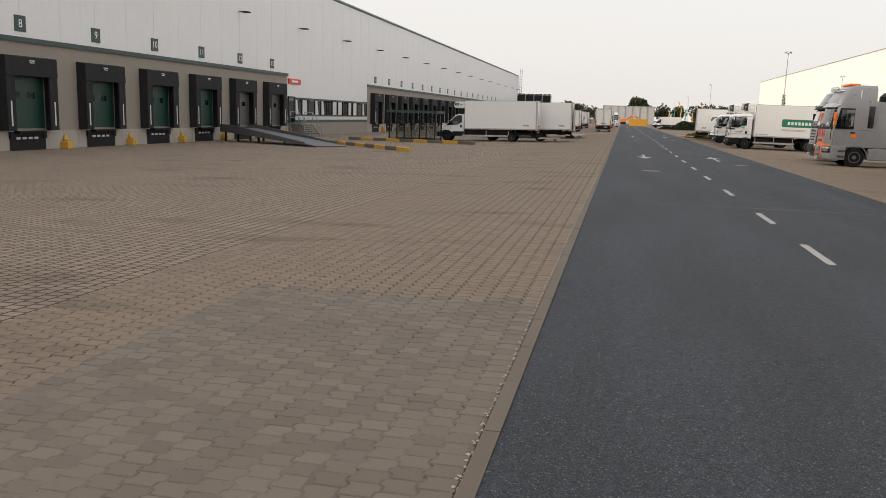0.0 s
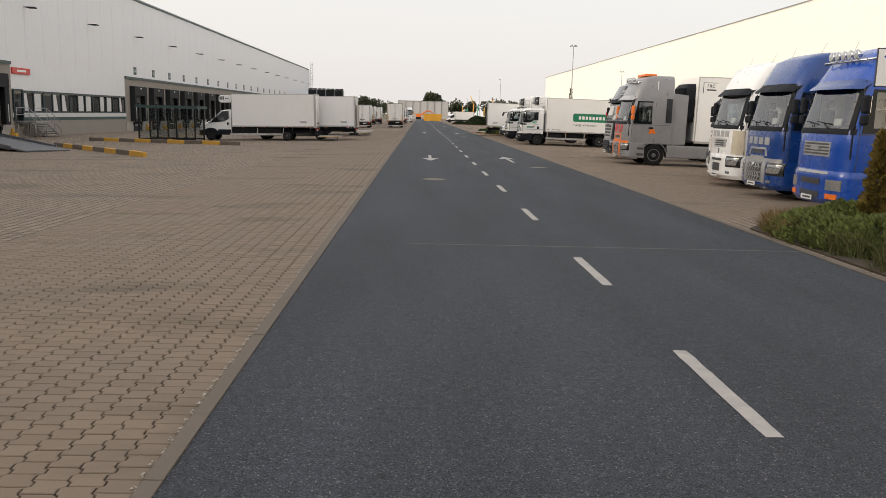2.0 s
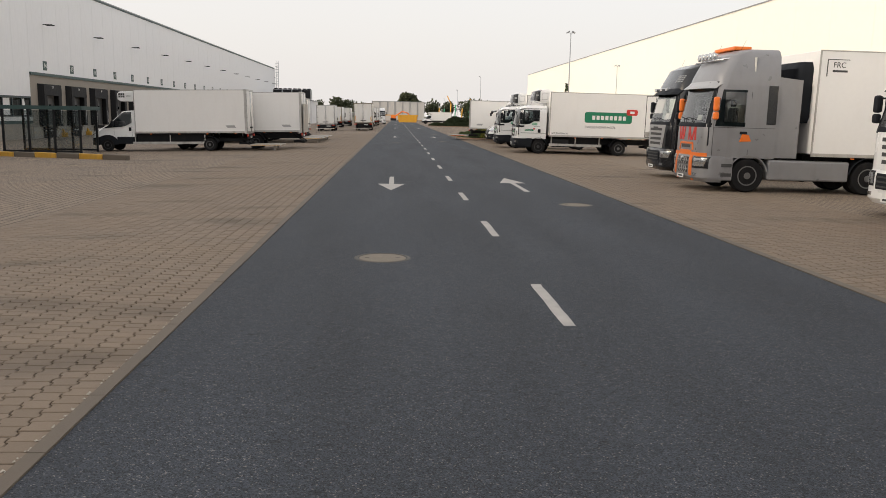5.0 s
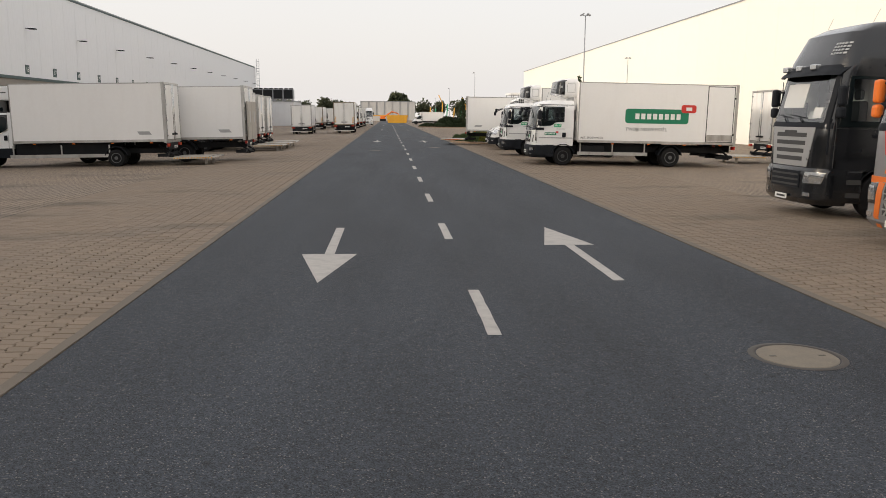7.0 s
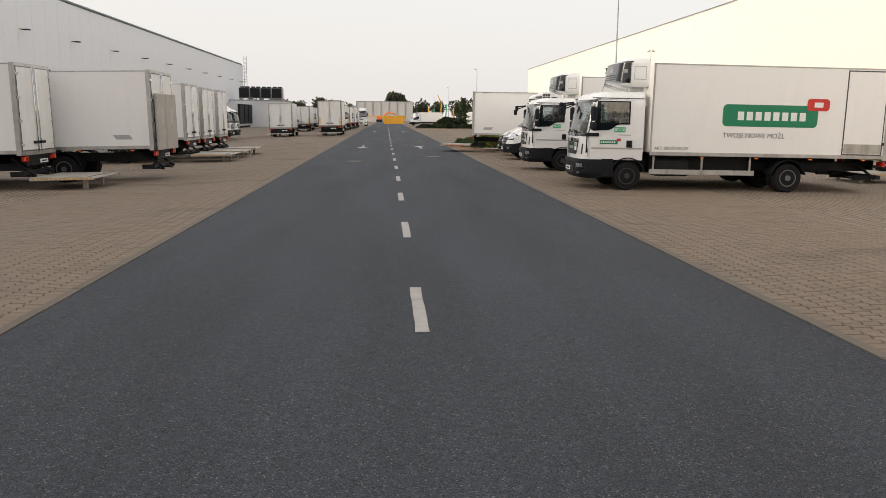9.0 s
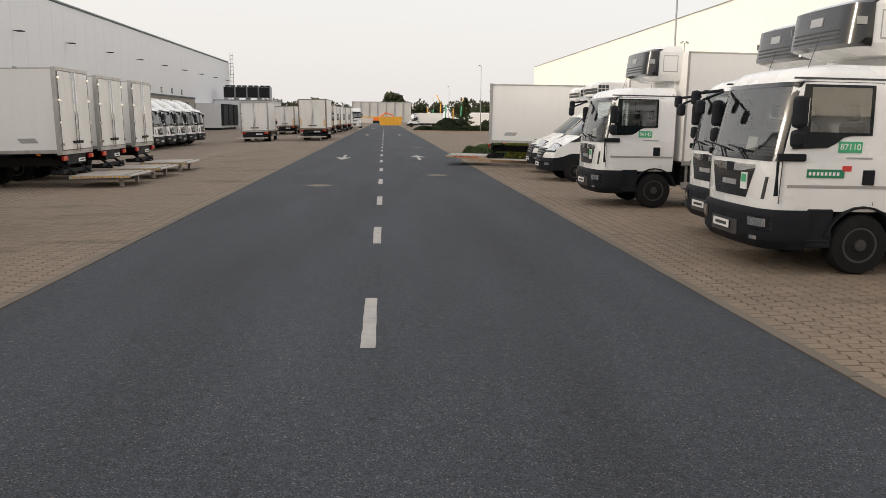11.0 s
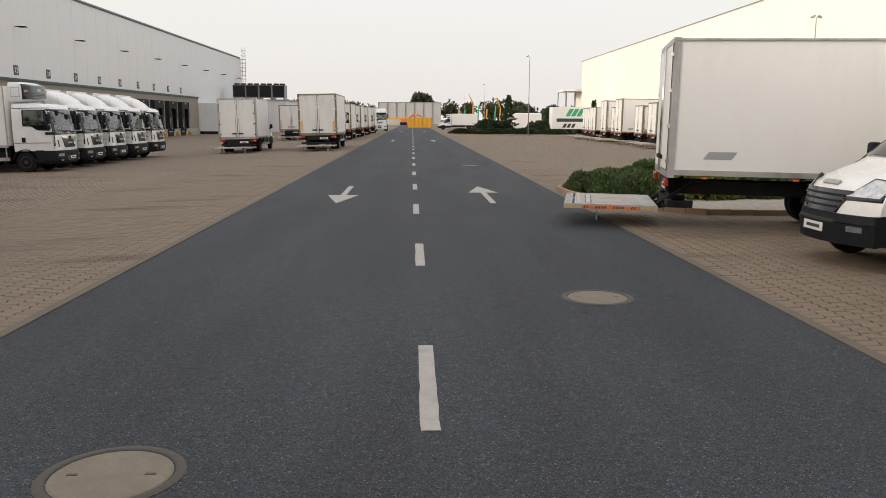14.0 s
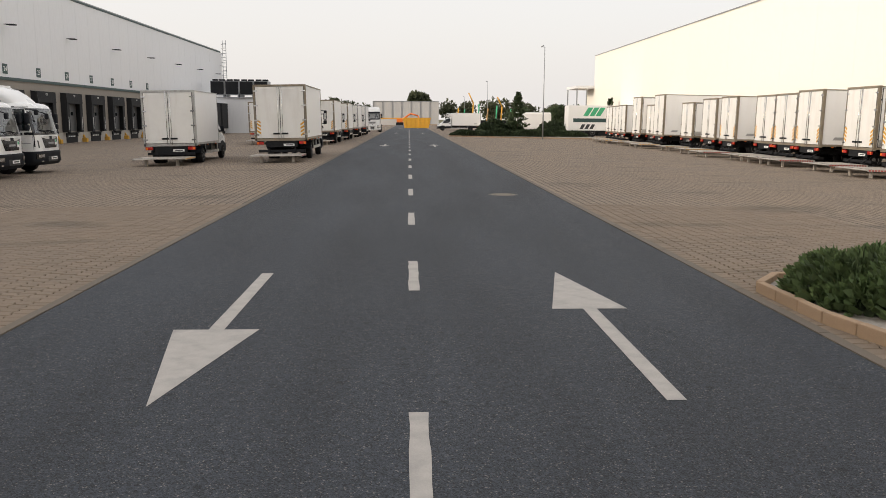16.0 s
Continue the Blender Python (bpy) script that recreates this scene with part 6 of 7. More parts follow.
        fpart("intake", fb, [(0.52, 0.78, -0.30, 0.30), (0.86, 0.94, -0.42, 0.42)], M["ink"], bump)
        fpart("maker_badge", f, [(1.10, 1.26, -0.06, 0.06, dict(off=0.02, ny=2))], M["chrome"], cab)
    for s in (-1, 1):
        if style == "box":
            fpart("headlight", fb, [(0.62, 0.86, s * 0.70, s * 1.12, dict(off=0.015, ny=8))], M["lamp_glass"], bump, "clear headlight")
            fpart("indicator", fb, [(0.42, 0.54, s * 0.72, s * 1.06, dict(off=0.015, ny=6))], M["lamp_orange"], bump)
        else:
            fpart("headlight_recess", fb, [(0.68, 1.03, s * 0.72, s * 1.22, dict(off=0.008, ny=8))], M["black"], bump)
            fpart("headlight", fb, [(0.74, 0.98, s * 0.74, s * 1.16, dict(off=0.015, ny=8, y0t=s * 0.80, y1t=s * 1.20))], M["lamp_glass"], bump, "clear swept headlight")
            fpart("fog_lamp", fb, [(0.46, 0.54, s * 0.78, s * 0.98, dict(off=0.015, ny=4))], M["lamp_glass"], bump)
        bm = bmesh.new()
        zt = 2.80 + 0.3 * k
        f.side(bm, [(-0.60, 2.04), (-1.26, 2.04), (-1.26, zt + 0.02), (-0.60, zt + 0.02)], s, 0.008, 0.012)
        part("side_window", bm, M["side_pane"], cab, "tinted side window")
        bm = bmesh.new()
        f.side(bm, [(-0.38, 1.94), (-1.28, 1.94), (-1.28, 2.065), (-0.40, 2.065)], s, 0.012)
        f.side(bm, [(-0.40, 2.065), (-0.63, 2.065), (-0.63, zt + 0.06), (-0.56, zt + 0.06)], s, 0.012)
        f.side(bm, [(-0.63, zt - 0.005), (-1.28, zt - 0.005), (-1.28, zt + 0.06), (-0.63, zt + 0.06)], s, 0.012)
        part("window_surround", bm, M["glass_dark"], cab, "black window surround")
        if style == "diamond":
            bm = bmesh.new()
            f.side(bm, [(-1.92, 2.02), (-2.20, 2.02), (-2.20, 3.0 + 0.3 * k), (-1.92, 3.0 + 0.3 * k)], s, 0.012)
            part("rear_strip", bm, M["black"], cab, "black rear cab strip")
        bm = bmesh.new()
        for x in (-0.34, -1.42):
            f.side(bm, [(x, 1.08), (x, 2.95), (x - 0.012, 2.95), (x - 0.012, 1.08)], s, 0.004)
        f.side(bm, [(-0.34, 1.90), (-2.2, 1.90), (-2.2, 1.912), (-0.34, 1.912)], s, 0.004)
        part("door_gap", bm, M["ink"], cab)
        quick("door_handle", [(-1.36, -1.14, s * 1.24 - 0.01, s * 1.24 + 0.025, 1.72, 1.80)], M["plastic"], cab, bevel=0.01)
        bm = bmesh.new()
        bx(bm, -1.02, -0.62, min(s * 0.98, s * 1.24), max(s * 0.98, s * 1.24), 0.34, 1.03, 0.03)
        part("entry_step", bm, low, o)
        quick_each("tread", [(-0.98, -0.66, s * 1.24 - 0.02, s * 1.24 + 0.012, z, z + 0.10) for z in (0.46, 0.74)], M["ink"], o)
        mirror(cab, f, 2.42, s, -0.42, accent if accent is not None and style == "diamond" and accent != M["silver"] else M["plastic"])
        mudguard(o, -1.48, 0.60, s * 0.90, s * 1.25, low)
        wheel(o, -1.48, s * 1.23, 0.50, 0.31, s)
        bm = bmesh.new()
        prism(bm, [(-2.25, 1.05), (-2.95, 1.05), (-2.95, 3.05 + 0.6 * k), (-2.25, 3.12 + 0.6 * k)], "y", min(s * 1.14, s * 1.19), max(s * 1.14, s * 1.19))
        part("side_deflector", bm, paint, o)
        bm = bmesh.new()
        bx(bm, -4.6, -2.1, min(s * 0.80, s * 1.22), max(s * 0.80, s * 1.22), 0.38, 0.98, 0.05)
        part("side_skirt", bm, low if style == "diamond" else M["plastic"], o)
        wheel(o, -5.2, s * 1.22, 0.50, 0.30, s)
        wheel(o, -5.2, s * 0.90, 0.50, 0.30, s)
        mudguard(o, -5.2, 0.60, s * 0.62, s * 1.24, M["plastic"])
    wipers(cab, f, 2.06)
    chassis(o, -0.7, -6.0, 0.70, 0.98)
    bm = bmesh.new()
    bx(bm, -5.6, -4.8, -0.5, 0.5, 0.98, 1.10, 0.03)
    part("fifth_wheel", bm, M["dark"], o)
    quick("rear_wall", [(-2.40, -2.25, -1.0, 1.0, 1.05, 3.2)], M["plastic"], o)
    plate(o, 0.10, 0.0, 0.40)
    bm = bmesh.new()
    for y in (-0.9, 0.85):
        rod(bm, (-1.1, y, h - 0.1), (-1.25, y * 1.03, h + 0.25), 0.004, 5)
    part("aerial", bm, M["ink"], cab)
    if lightbar:
        bm = bmesh.new()
        rod(bm, (-0.48, -0.95, h - 0.34), (-0.48, 0.95, h - 0.34), 0.03)
        rod(bm, (-0.48, -0.95, h - 0.34), (-0.95, -1.02, h - 0.25), 0.03)
        rod(bm, (-0.48, 0.95, h - 0.34), (-0.95, 1.02, h - 0.25), 0.03)
        lb = part("light_bar", bm, M["chrome"], o)
        for i in range(5):
            bm = bmesh.new()
            lathe(bm, [(0.06, -0.10), (0.105, -0.02), (0.11, 0.03), (0.10, 0.04), (0.02, 0.045)], 0, 16)
            sp = part("spot_lamp", bm, M["lamp_glass"], lb, "round chrome spot lamp")
            sp.matrix_local = pose(-0.44, -0.56 + 0.28 * i, h - 0.20, 0, 0, -90)
    if roofbar is not None:
        quick("beacon_bar", [(-1.5, -0.95, -0.75, 0.75, h - 0.02, h + 0.09)], roofbar, o, "coloured roof beacon bar", 0.03)
    if trailer:
        tl = thing("semi_trailer", "white refrigerated semi-trailer with a framed front", "trailer", "semi trailers")
        box_body(tl, -3.35, -16.5, 1.12, trailer, 1.27, lift="none", vent=False)
        fm = Face([2.1, 2.3, 3.7, 3.9], [-3.0, -2.85, -2.85, -3.0], [0.85, 0.95, 0.95, 0.85], -3.35, 0.15, 0.05)
        bm = bmesh.new()
        fm.shell(bm, 2.1, 3.9)
        part("cooling_unit", bm, M["plastic"], tl, "dark cooling unit on the trailer front")
        quick("bottom_frame", [(-16.4, -3.5, s * 0.5 - 0.06, s * 0.5 + 0.06, 0.95, 1.12) for s in (-1, 1)], M["dark"], tl)
        for x in (-12.2, -13.5, -14.8):
            for s in (-1, 1):
                wheel(tl, x, s * 1.22, 0.50, 0.34, s)
        quick_each("landing_leg", [(-6.9, -6.75, s * 0.6 - 0.06, s * 0.6 + 0.06, 0.05, 1.0) for s in (-1, 1)], M["dark"], tl)
        lettering("class_mark", "FRC", 0.22, M["ink"], tl, pose(-3.95, 1.274, trailer - 0.42, 90, 0, 180))
        quick("mark_frame", [(-3.60, -3.57, 1.268, 1.275, trailer - 0.75, trailer - 0.25), (-4.25, -3.57, 1.268, 1.275, trailer - 0.27, trailer - 0.25)], M["ink"], tl)
        quick("class_date", [(-4.2, -3.75, 1.268, 1.275, trailer - 0.62, trailer - 0.56)], M["ink"], tl)
        tl.matrix_world = m
    o.matrix_world = m
    return o, f, cab


def at(x, y, turn, dz=0.0):
    """A place on the yard's slope, for a vehicle whose front looks along turn degrees from +x."""
    c = x - 3.5 * math.cos(radians(turn))
    tilt = math.degrees(math.atan(0.012 if x > 4 else (-0.02 if x < -4 else 0)))
    t = Matrix.Rotation(radians(tilt), 4, "Y")
    return Matrix.Translation((x, y, ground_z(x) + dz)) @ t @ pose(0, 0, 0, 0, 0, turn)


# ---- right side, nearest first: heavy tractors ----
t1, f1, c1 = tractor("bright blue cab-over tractor with chrome roof spot lamps", at(7.0, 14.75, 180), M["blue"], "box", lightbar=True, visor=M["navy"], h=3.92)
t2, f2, c2 = tractor("navy blue cab-over tractor with silver lower front", at(7.3, 18.75, 180), M["navy"], "diamond", low=M["navy"], accent=M["silver"], h=4.08)
fpart("company_bar", f2, [(1.52, 1.72, -0.72 + 0.37 * i, -0.46 + 0.37 * i, dict(off=0.012, ny=2)) for i in range(4)], M["silver"], c2, "grey company lettering shape")
t3, f3, c3 = tractor("white cab-over tractor with cream side panels", at(7.6, 22.55, 180), M["white"], "soft", low=M["white"], h=4.08)
fpart("company_bar", f3, [(1.64, 1.84, -0.72 + 0.37 * i, -0.46 + 0.37 * i, dict(off=0.012, ny=2)) for i in range(4)], M["silver"], c3, "grey company lettering shape")
for s in (-1, 1):
    fpart("corner_panel", f3, [(1.10, 1.86, s * 0.90, s * 1.22, dict(off=0.008, ny=6))], M["cream"], c3, "cream corner panel")
t4, f4, c4 = tractor("white cab-over tractor with a slatted grille", at(9.4, 27.75, 180), M["white"], "slat", accent=M["white"], h=3.75)
t7, f7, c7 = tractor("white cab-over tractor with a red visor and red stripes", at(8.7, 25.15, 180), M["white"], "soft", low=M["red"], visor=M["red"], h=3.9)
for s in (-1, 1):
    fpart("corner_stripe", f7, [(1.45, 1.92, s * 0.86, s * 0.98, dict(off=0.012, ny=3, y0t=s * 1.0, y1t=s * 1.12))], M["red"], c7, "red slanted corner stripe")
fpart("roof_flash", f7, [(3.24, 3.52, -1.0, 1.0, dict(off=0.012, ny=12))], M["red"], c7, "red roof band")
t5, f5, c5 = tractor("grey cab-over tractor with orange trim and a white trailer", at(7.2, 34.95, 180), M["grey"], "diamond", accent=M["orange"], low=M["grey"], trailer=4.22, lightbar=True, roofbar=M["orange"], visor=M["silver"], h=4.20)
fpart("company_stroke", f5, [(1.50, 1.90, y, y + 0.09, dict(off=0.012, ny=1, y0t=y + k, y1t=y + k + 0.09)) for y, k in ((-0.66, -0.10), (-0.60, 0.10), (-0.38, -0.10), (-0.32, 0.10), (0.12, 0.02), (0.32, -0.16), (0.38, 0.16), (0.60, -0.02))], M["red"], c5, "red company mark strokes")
for s in (-1, 1):
    bm = bmesh.new()
    f5.side(bm, [(-1.15, 1.50), (-1.50, 1.52), (-1.42, 1.70), (-1.22, 1.74)], s, 0.012)
    part("side_flash", bm, M["orange"], c5, "orange side flash")
t6, f6, c6 = tractor("black cab-over tractor with a silver slatted grille", at(7.92, 40.2, 180), M["black"], "slat", low=M["black"], h=4.14)
fpart("dot_pattern", f6, [(3.45 + 0.07 * j, 3.49 + 0.07 * j, 0.62 + 0.09 * i, 0.67 + 0.09 * i, dict(off=0.012, ny=1, nz=1)) for i in range(5) for j in range(4)], M["silver"], c6, "silver dot pattern")
fpart("screen_card", f6, [(2.12, 2.34, 0.70, 0.98, dict(off=0.012, ny=2))], M["blind"], c6, "pale paper card in the screen")
fpart("screen_curtain", f6, [(2.34, 2.86, -0.70, 0.25, dict(off=0.009, ny=6))], M["blind"], c6, "pale curtain in the screen")
bm = bmesh.new()
for y in (-0.8, -0.2, 0.4):
    bx(bm, -0.30, -0.14, y - 0.11, y + 0.11, 3.14, 3.26, 0.02)
part("visor_lamp", bm, M["lamp_glass"], t6)

# ---- right side: refrigerated trucks and vans ----
eurobox("white refrigerated box truck with a green brand panel", at(5.17, 58.4, 180), logo=True, number="87110", box_len=7.0, top=3.58, axle=-6.15)
eurobox("white refrigerated box truck between two like it", at(5.83, 60.95, 180), brand=False, top=3.6)
eurobox("white refrigerated box truck with a green fleet label", at(5.1, 66.6, 180), number="96145", brand=False, top=3.6)
daily_truck("white bonneted box van with a roof cooler", at(5.3, 74.22, 180), number="95887", cool="vent", top=3.36)
daily_truck("white bonneted box van with a roof cooler", at(5.68, 78.2, 180), cool="vent", spoiler=False, top=3.34)
eurobox("white box truck with its tail lift lowered over the road", at(13.2, 81.03, -12), lift="down", tape=True, flap_z=0.42, top=3.47, axle=-5.45, box_len=6.52, side_door=False, brand=False, cool=None, name="box_truck", lift_len=1.75, legs=False)

eurobox("white box truck standing tail-on behind the parked trucks", at(17.85 + 8.5, 62.5, 0), lift="down", top=3.6, side=-1, side_door=True, brand=False, cool=None, hazard=False)

# rows of box bodies, tail to the road
row_a = None
random.seed(11)
for i, (y, top, dx) in enumerate(((112.0, 4.1, -0.3), (115.7, 3.5, 0.1), (119.7, 3.5, -0.2), (122.6, 3.42, 0.0), (125.5, 3.42, 0.2), (129.5, 3.45, -0.3), (134.3, 3.45, 0.3), (139.4, 3.3, 0.6), (144.3, 4.0, 0.0), (149.0, 3.3, 0.8), (151.6, 4.0, 0.3), (156.5, 3.4, 0.3), (160.8, 3.4, 0.8), (165.0, 3.4, 1.2))):
    eurobox("white box truck with %s, tail lift lowered" % ("closed ribbed rear doors" if i % 2 else "yellow striped rear doors"), at(19.8 + dx + 8.5, y, 0), lift="down", top=top + 0.2, side=-1, side_door=i % 3 == 1, brand=False, cool=None, group="row of parked box trucks", hazard=i < 6, box_len=6.6, trim=M["frame_tan"])

# ---- left side ----
daily_truck("white bonneted box truck with a long body", at(-19.42, 58.75, 180), axle=-6.93, z0=1.02, box_len=6.3, top=3.47, cool="vent", spoiler=False, hw=1.15, lift="down", vent=True)
eurobox("white box truck with a raised tail lift", at(-16.1, 61.6, 180), lift="up", top=3.40, side_door=False, brand=False, cool=None)
for y, top in ((72.4, 3.45), (75.7, 3.38), (79.3, 3.38)):
    eurobox("white box truck with rear doors shut, tail lift lowered", at(-9.2 - 8.5, y, 180), lift="down", top=top, side_door=False, brand=False, cool=None, group="row of parked box trucks")
for i, y in enumerate((101.6, 104.6, 107.6, 110.8, 114.0)):
    eurobox("white cab-over truck with a curved roof deflector" if i else "white cab-over truck with a white cooling unit", at(-14.5, y, 0), top=3.5, side_door=False, brand=False, cool="round" if i == 0 else None, spoiler=i > 0, group="row of white cab-over trucks")
daily_truck("white box van seen with its tail lift down", at(-11.1, 119.0 + 6.9, 90), top=3.36, box_len=4.4, cool=None, spoiler=False, hw=1.2, lift="down", vent=False)
for x, y, top, hz in ((-6.2, 120.2, 3.62, True), (-7.2, 146.0, 3.5, True), (-7.0, 158.0, 3.5, True), (-6.8, 170.0, 3.5, False), (-6.6, 182.0, 3.6, False), (-12.3, 150.0, 3.5, True), (-12.0, 171.0, 3.5, False)):
    eurobox("white box truck with yellow striped rear doors, tail lift down", at(x, y + 8.5, 90), lift="down", top=top, side_door=False, brand=False, cool=None, group="trucks parked along the road", hazard=hz, trim=M["frame_tan"] if hz else None)
tr, ft, ct = tractor("white cab-over tractor facing down the road", at(-5.6, 205, -90), M["white"], "soft", low=M["white"], h=3.8)


# ---- planting ----
def tuft_cloud(bm, n, place, size, lean=0.6, blades=3):
    """Many small leaf sprays; place() gives a point and an outward direction."""
    for _ in range(n):
        p, d = place()
        s = size * random.uniform(0.6, 1.4)
        for _k in range(blades):
            a = (d + Vector((random.uniform(-lean, lean), random.uniform(-lean, lean), random.uniform(-lean * 0.4, lean)))).normalized()
            side = a.cross(Vector((random.uniform(-1, 1), random.uniform(-1, 1), random.uniform(-1, 1)))).normalized() * s * 0.22
            q = p + a * s
            vs = [bm.verts.new(p - side * 0.4), bm.verts.new(p + a * s * 0.55 - side), bm.verts.new(q), bm.verts.new(p + a * s * 0.55 + side)]
            bm.faces.new(vs)


def mound(name, cx, cy, rx, ry, h, n, material, label, size=0.16, wild=1.0, poly=None):
    """A spreading low shrub: an uneven dome of sprays over a dark filler dome that stands for the shade inside."""
    z = ground_z(cx)
    o = thing(name, label, "shrub", "low shrubs")
    bumps = [(random.uniform(-0.8, 0.8), random.uniform(-0.8, 0.8), random.uniform(0.5, 1.0)) for _ in range(9)]

    def height(u, v):
        r = u * u + v * v
        b = max(w * math.exp(-6 * ((u - a) ** 2 + (v - c) ** 2)) for a, c, w in bumps)
        return h * max(0.0, 1 - r) ** 0.5 * (0.35 + 0.65 * b)
    # dark filler dome: the shade between the sprays, put in as colour
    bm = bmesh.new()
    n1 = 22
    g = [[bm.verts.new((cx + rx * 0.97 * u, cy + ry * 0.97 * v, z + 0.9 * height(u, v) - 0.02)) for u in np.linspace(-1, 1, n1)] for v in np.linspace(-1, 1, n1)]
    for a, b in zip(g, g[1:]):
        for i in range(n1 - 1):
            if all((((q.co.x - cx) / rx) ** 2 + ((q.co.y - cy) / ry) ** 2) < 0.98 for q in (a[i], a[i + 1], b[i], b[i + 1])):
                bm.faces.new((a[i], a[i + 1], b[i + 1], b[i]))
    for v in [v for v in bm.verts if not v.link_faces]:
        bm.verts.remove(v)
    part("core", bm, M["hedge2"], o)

    def place():
        while True:
            u, v = random.uniform(-1, 1), random.uniform(-1, 1)
            if u * u + v * v < 1:
                break
        p = Vector((cx + rx * u, cy + ry * v, z + height(u, v)))
        return p, Vector((u * 0.9, v * 0.9, 0.55)).normalized()
    bm = bmesh.new()
    tuft_cloud(bm, n, place, size, 0.6 * wild)
    part("foliage", bm, material, o)
    return o


def grass_tuft(cx, cy, n, h, material, label, spread=0.35):
    o = thing("grass_tuft", label, "grass", "grass tufts")
    bm = bmesh.new()
    z = ground_z(cx)
    for _ in range(n):
        a, r = random.uniform(0, 2 * math.pi), spread * random.random() ** 0.5
        p = Vector((cx + r * math.cos(a), cy + r * math.sin(a), z))
        lean = Vector((random.uniform(-0.5, 0.5), random.uniform(-0.5, 0.5), 1)).normalized()
        L = h * random.uniform(0.5, 1.2)
        side = lean.cross(Vector((math.cos(a), math.sin(a), 0))).normalized() * 0.006
        m = p + lean * L * 0.6
        q = p + lean * L + Vector((lean.x, lean.y, -0.25)) * L * 0.35
        bm.faces.new([bm.verts.new(v) for v in (p - side, p + side, m + side, m - side)])
        bm.faces.new([bm.verts.new(v) for v in (m - side, m + side, q)])
    part("blades", bm, material, o)


random.seed(21)
# bed beside the first tractors
bm = bmesh.new()
prism(bm, [(4.10, -20.0), (4.10, 11.2), (5.2, 12.6), (7.0, 12.9), (30.0, 12.9), (30.0, -20.0)], "z", -0.40, 0.03)
tagged(part("planting_bed", bm, M["soil"]), "dark soil planting bed beside the road", "planting bed", kind="structure")
for cx, cy, rx, ry, h in ((5.6, 9.6, 1.5, 2.6, 0.62), (6.9, 11.3, 1.7, 1.5, 0.72), (8.2, 9.0, 2.0, 2.6, 0.75), (5.9, 5.4, 1.7, 2.6, 0.6), (9.6, 12.0, 1.6, 1.0, 0.6), (8.5, 4.5, 2.2, 2.6, 0.7), (6.0, 0.6, 1.8, 2.6, 0.6)):
    mound("juniper_shrub", cx, cy, rx, ry, h, int(900 * rx * ry), M["hedge"], "low spreading green juniper with browned tips", 0.13)
for cx, cy in ((4.55, 8.2), (4.5, 6.9), (4.75, 9.8), (5.4, 8.0), (4.7, 5.5), (6.2, 7.4)):
    grass_tuft(cx, cy, 260, 0.5, M["grass"], "tuft of long green grass", 0.45)
for cx, cy in ((4.7, 11.4), (5.0, 11.9), (4.5, 10.9), (5.6, 12.3), (5.3, 11.0), (6.1, 12.4), (4.4, 10.2)):
    grass_tuft(cx, cy, 260, 0.42, M["straw"], "tuft of dry straw-coloured grass", 0.35)


def conifer(name, x, y, h, r, material, label, n=1400, size=0.16, z=None):
    o = thing(name, label, "tree", "conifers")
    z = ground_z(x) if z is None else z
    bm = bmesh.new()
    rod(bm, (x, y, z - 0.1), (x, y, z + h * 0.96), 0.03 * h ** 0.5, 7, 0.008)
    part("trunk", bm, M["bark"], o)

    def place():
        t = random.random() ** 1.3
        a = random.uniform(0, 2 * math.pi)
        tier = 0.65 + 0.35 * math.sin(t * 38) if r > 0.5 else 1.0
        q = r * (1 - t) ** 0.8 * random.uniform(0.35, 1.05) * tier
        return Vector((x + q * math.cos(a), y + q * math.sin(a), z + 0.06 * h + t * h * 0.94)), Vector((math.cos(a) * 0.8, math.sin(a) * 0.8, 0.35))
    bm = bmesh.new()
    tuft_cloud(bm, n, place, size, 0.5)
    part("crown", bm, material, o)
    return o


conifer("thuja", 6.45, 11.0, 1.95, 0.30, M["thuja"], "slender yellowing columnar thuja", 1500, 0.12)

# direction sign
sg = thing("direction_sign", "white direction sign with blue arrows on a grey post", "sign")
bm = bmesh.new()
rod(bm, (5.72, 9.30, 0), (5.72, 9.30, 3.25), 0.04, 12)
rod(bm, (6.55, 9.30, 0), (6.55, 9.30, 3.25), 0.04, 12)
part("post", bm, M["steel"], sg)
bd = quick("board", [(5.18, 7.05, 9.24, 9.26, 2.74, 3.34)], M["print_white"], sg)
quick("board_rim", [(5.16, 7.07, 9.245, 9.262, 2.72, 2.745), (5.16, 7.07, 9.245, 9.262, 3.335, 3.36), (5.16, 5.185, 9.245, 9.262, 2.72, 3.36), (7.045, 7.07, 9.245, 9.262, 2.72, 3.36)], M["ink"], bd)
for i, (txt, d) in enumerate((("Do", 0), ("Ma", 1), ("Biu", 1))):
    z = 3.22 - 0.19 * i
    bm = bmesh.new()
    pts = [(-0.11, 0), (-0.03, 0.06), (-0.03, 0.02), (0.11, 0.02), (0.11, -0.02), (-0.03, -0.02), (-0.03, -0.06)]
    if d:
        pts = [(-b, -a) for a, b in pts]
        pts = [(0.7 * a, 0.7 * b) for a, b in pts]
    prism(bm, [(5.38 + a, z + b) for a, b in pts], "y", 9.232, 9.239)
    part("arrow", bm, M["blue"], bd, "blue arrow")
    lettering("word", txt, 0.13, M["ink"], bd, pose(5.68, 9.238, z, 90, 0, 0))
    quick("word_rest_bar", [(5.80, 6.5 - 0.2 * i, 9.235, 9.239, z - 0.03, z + 0.035)], M["ink"], bd)

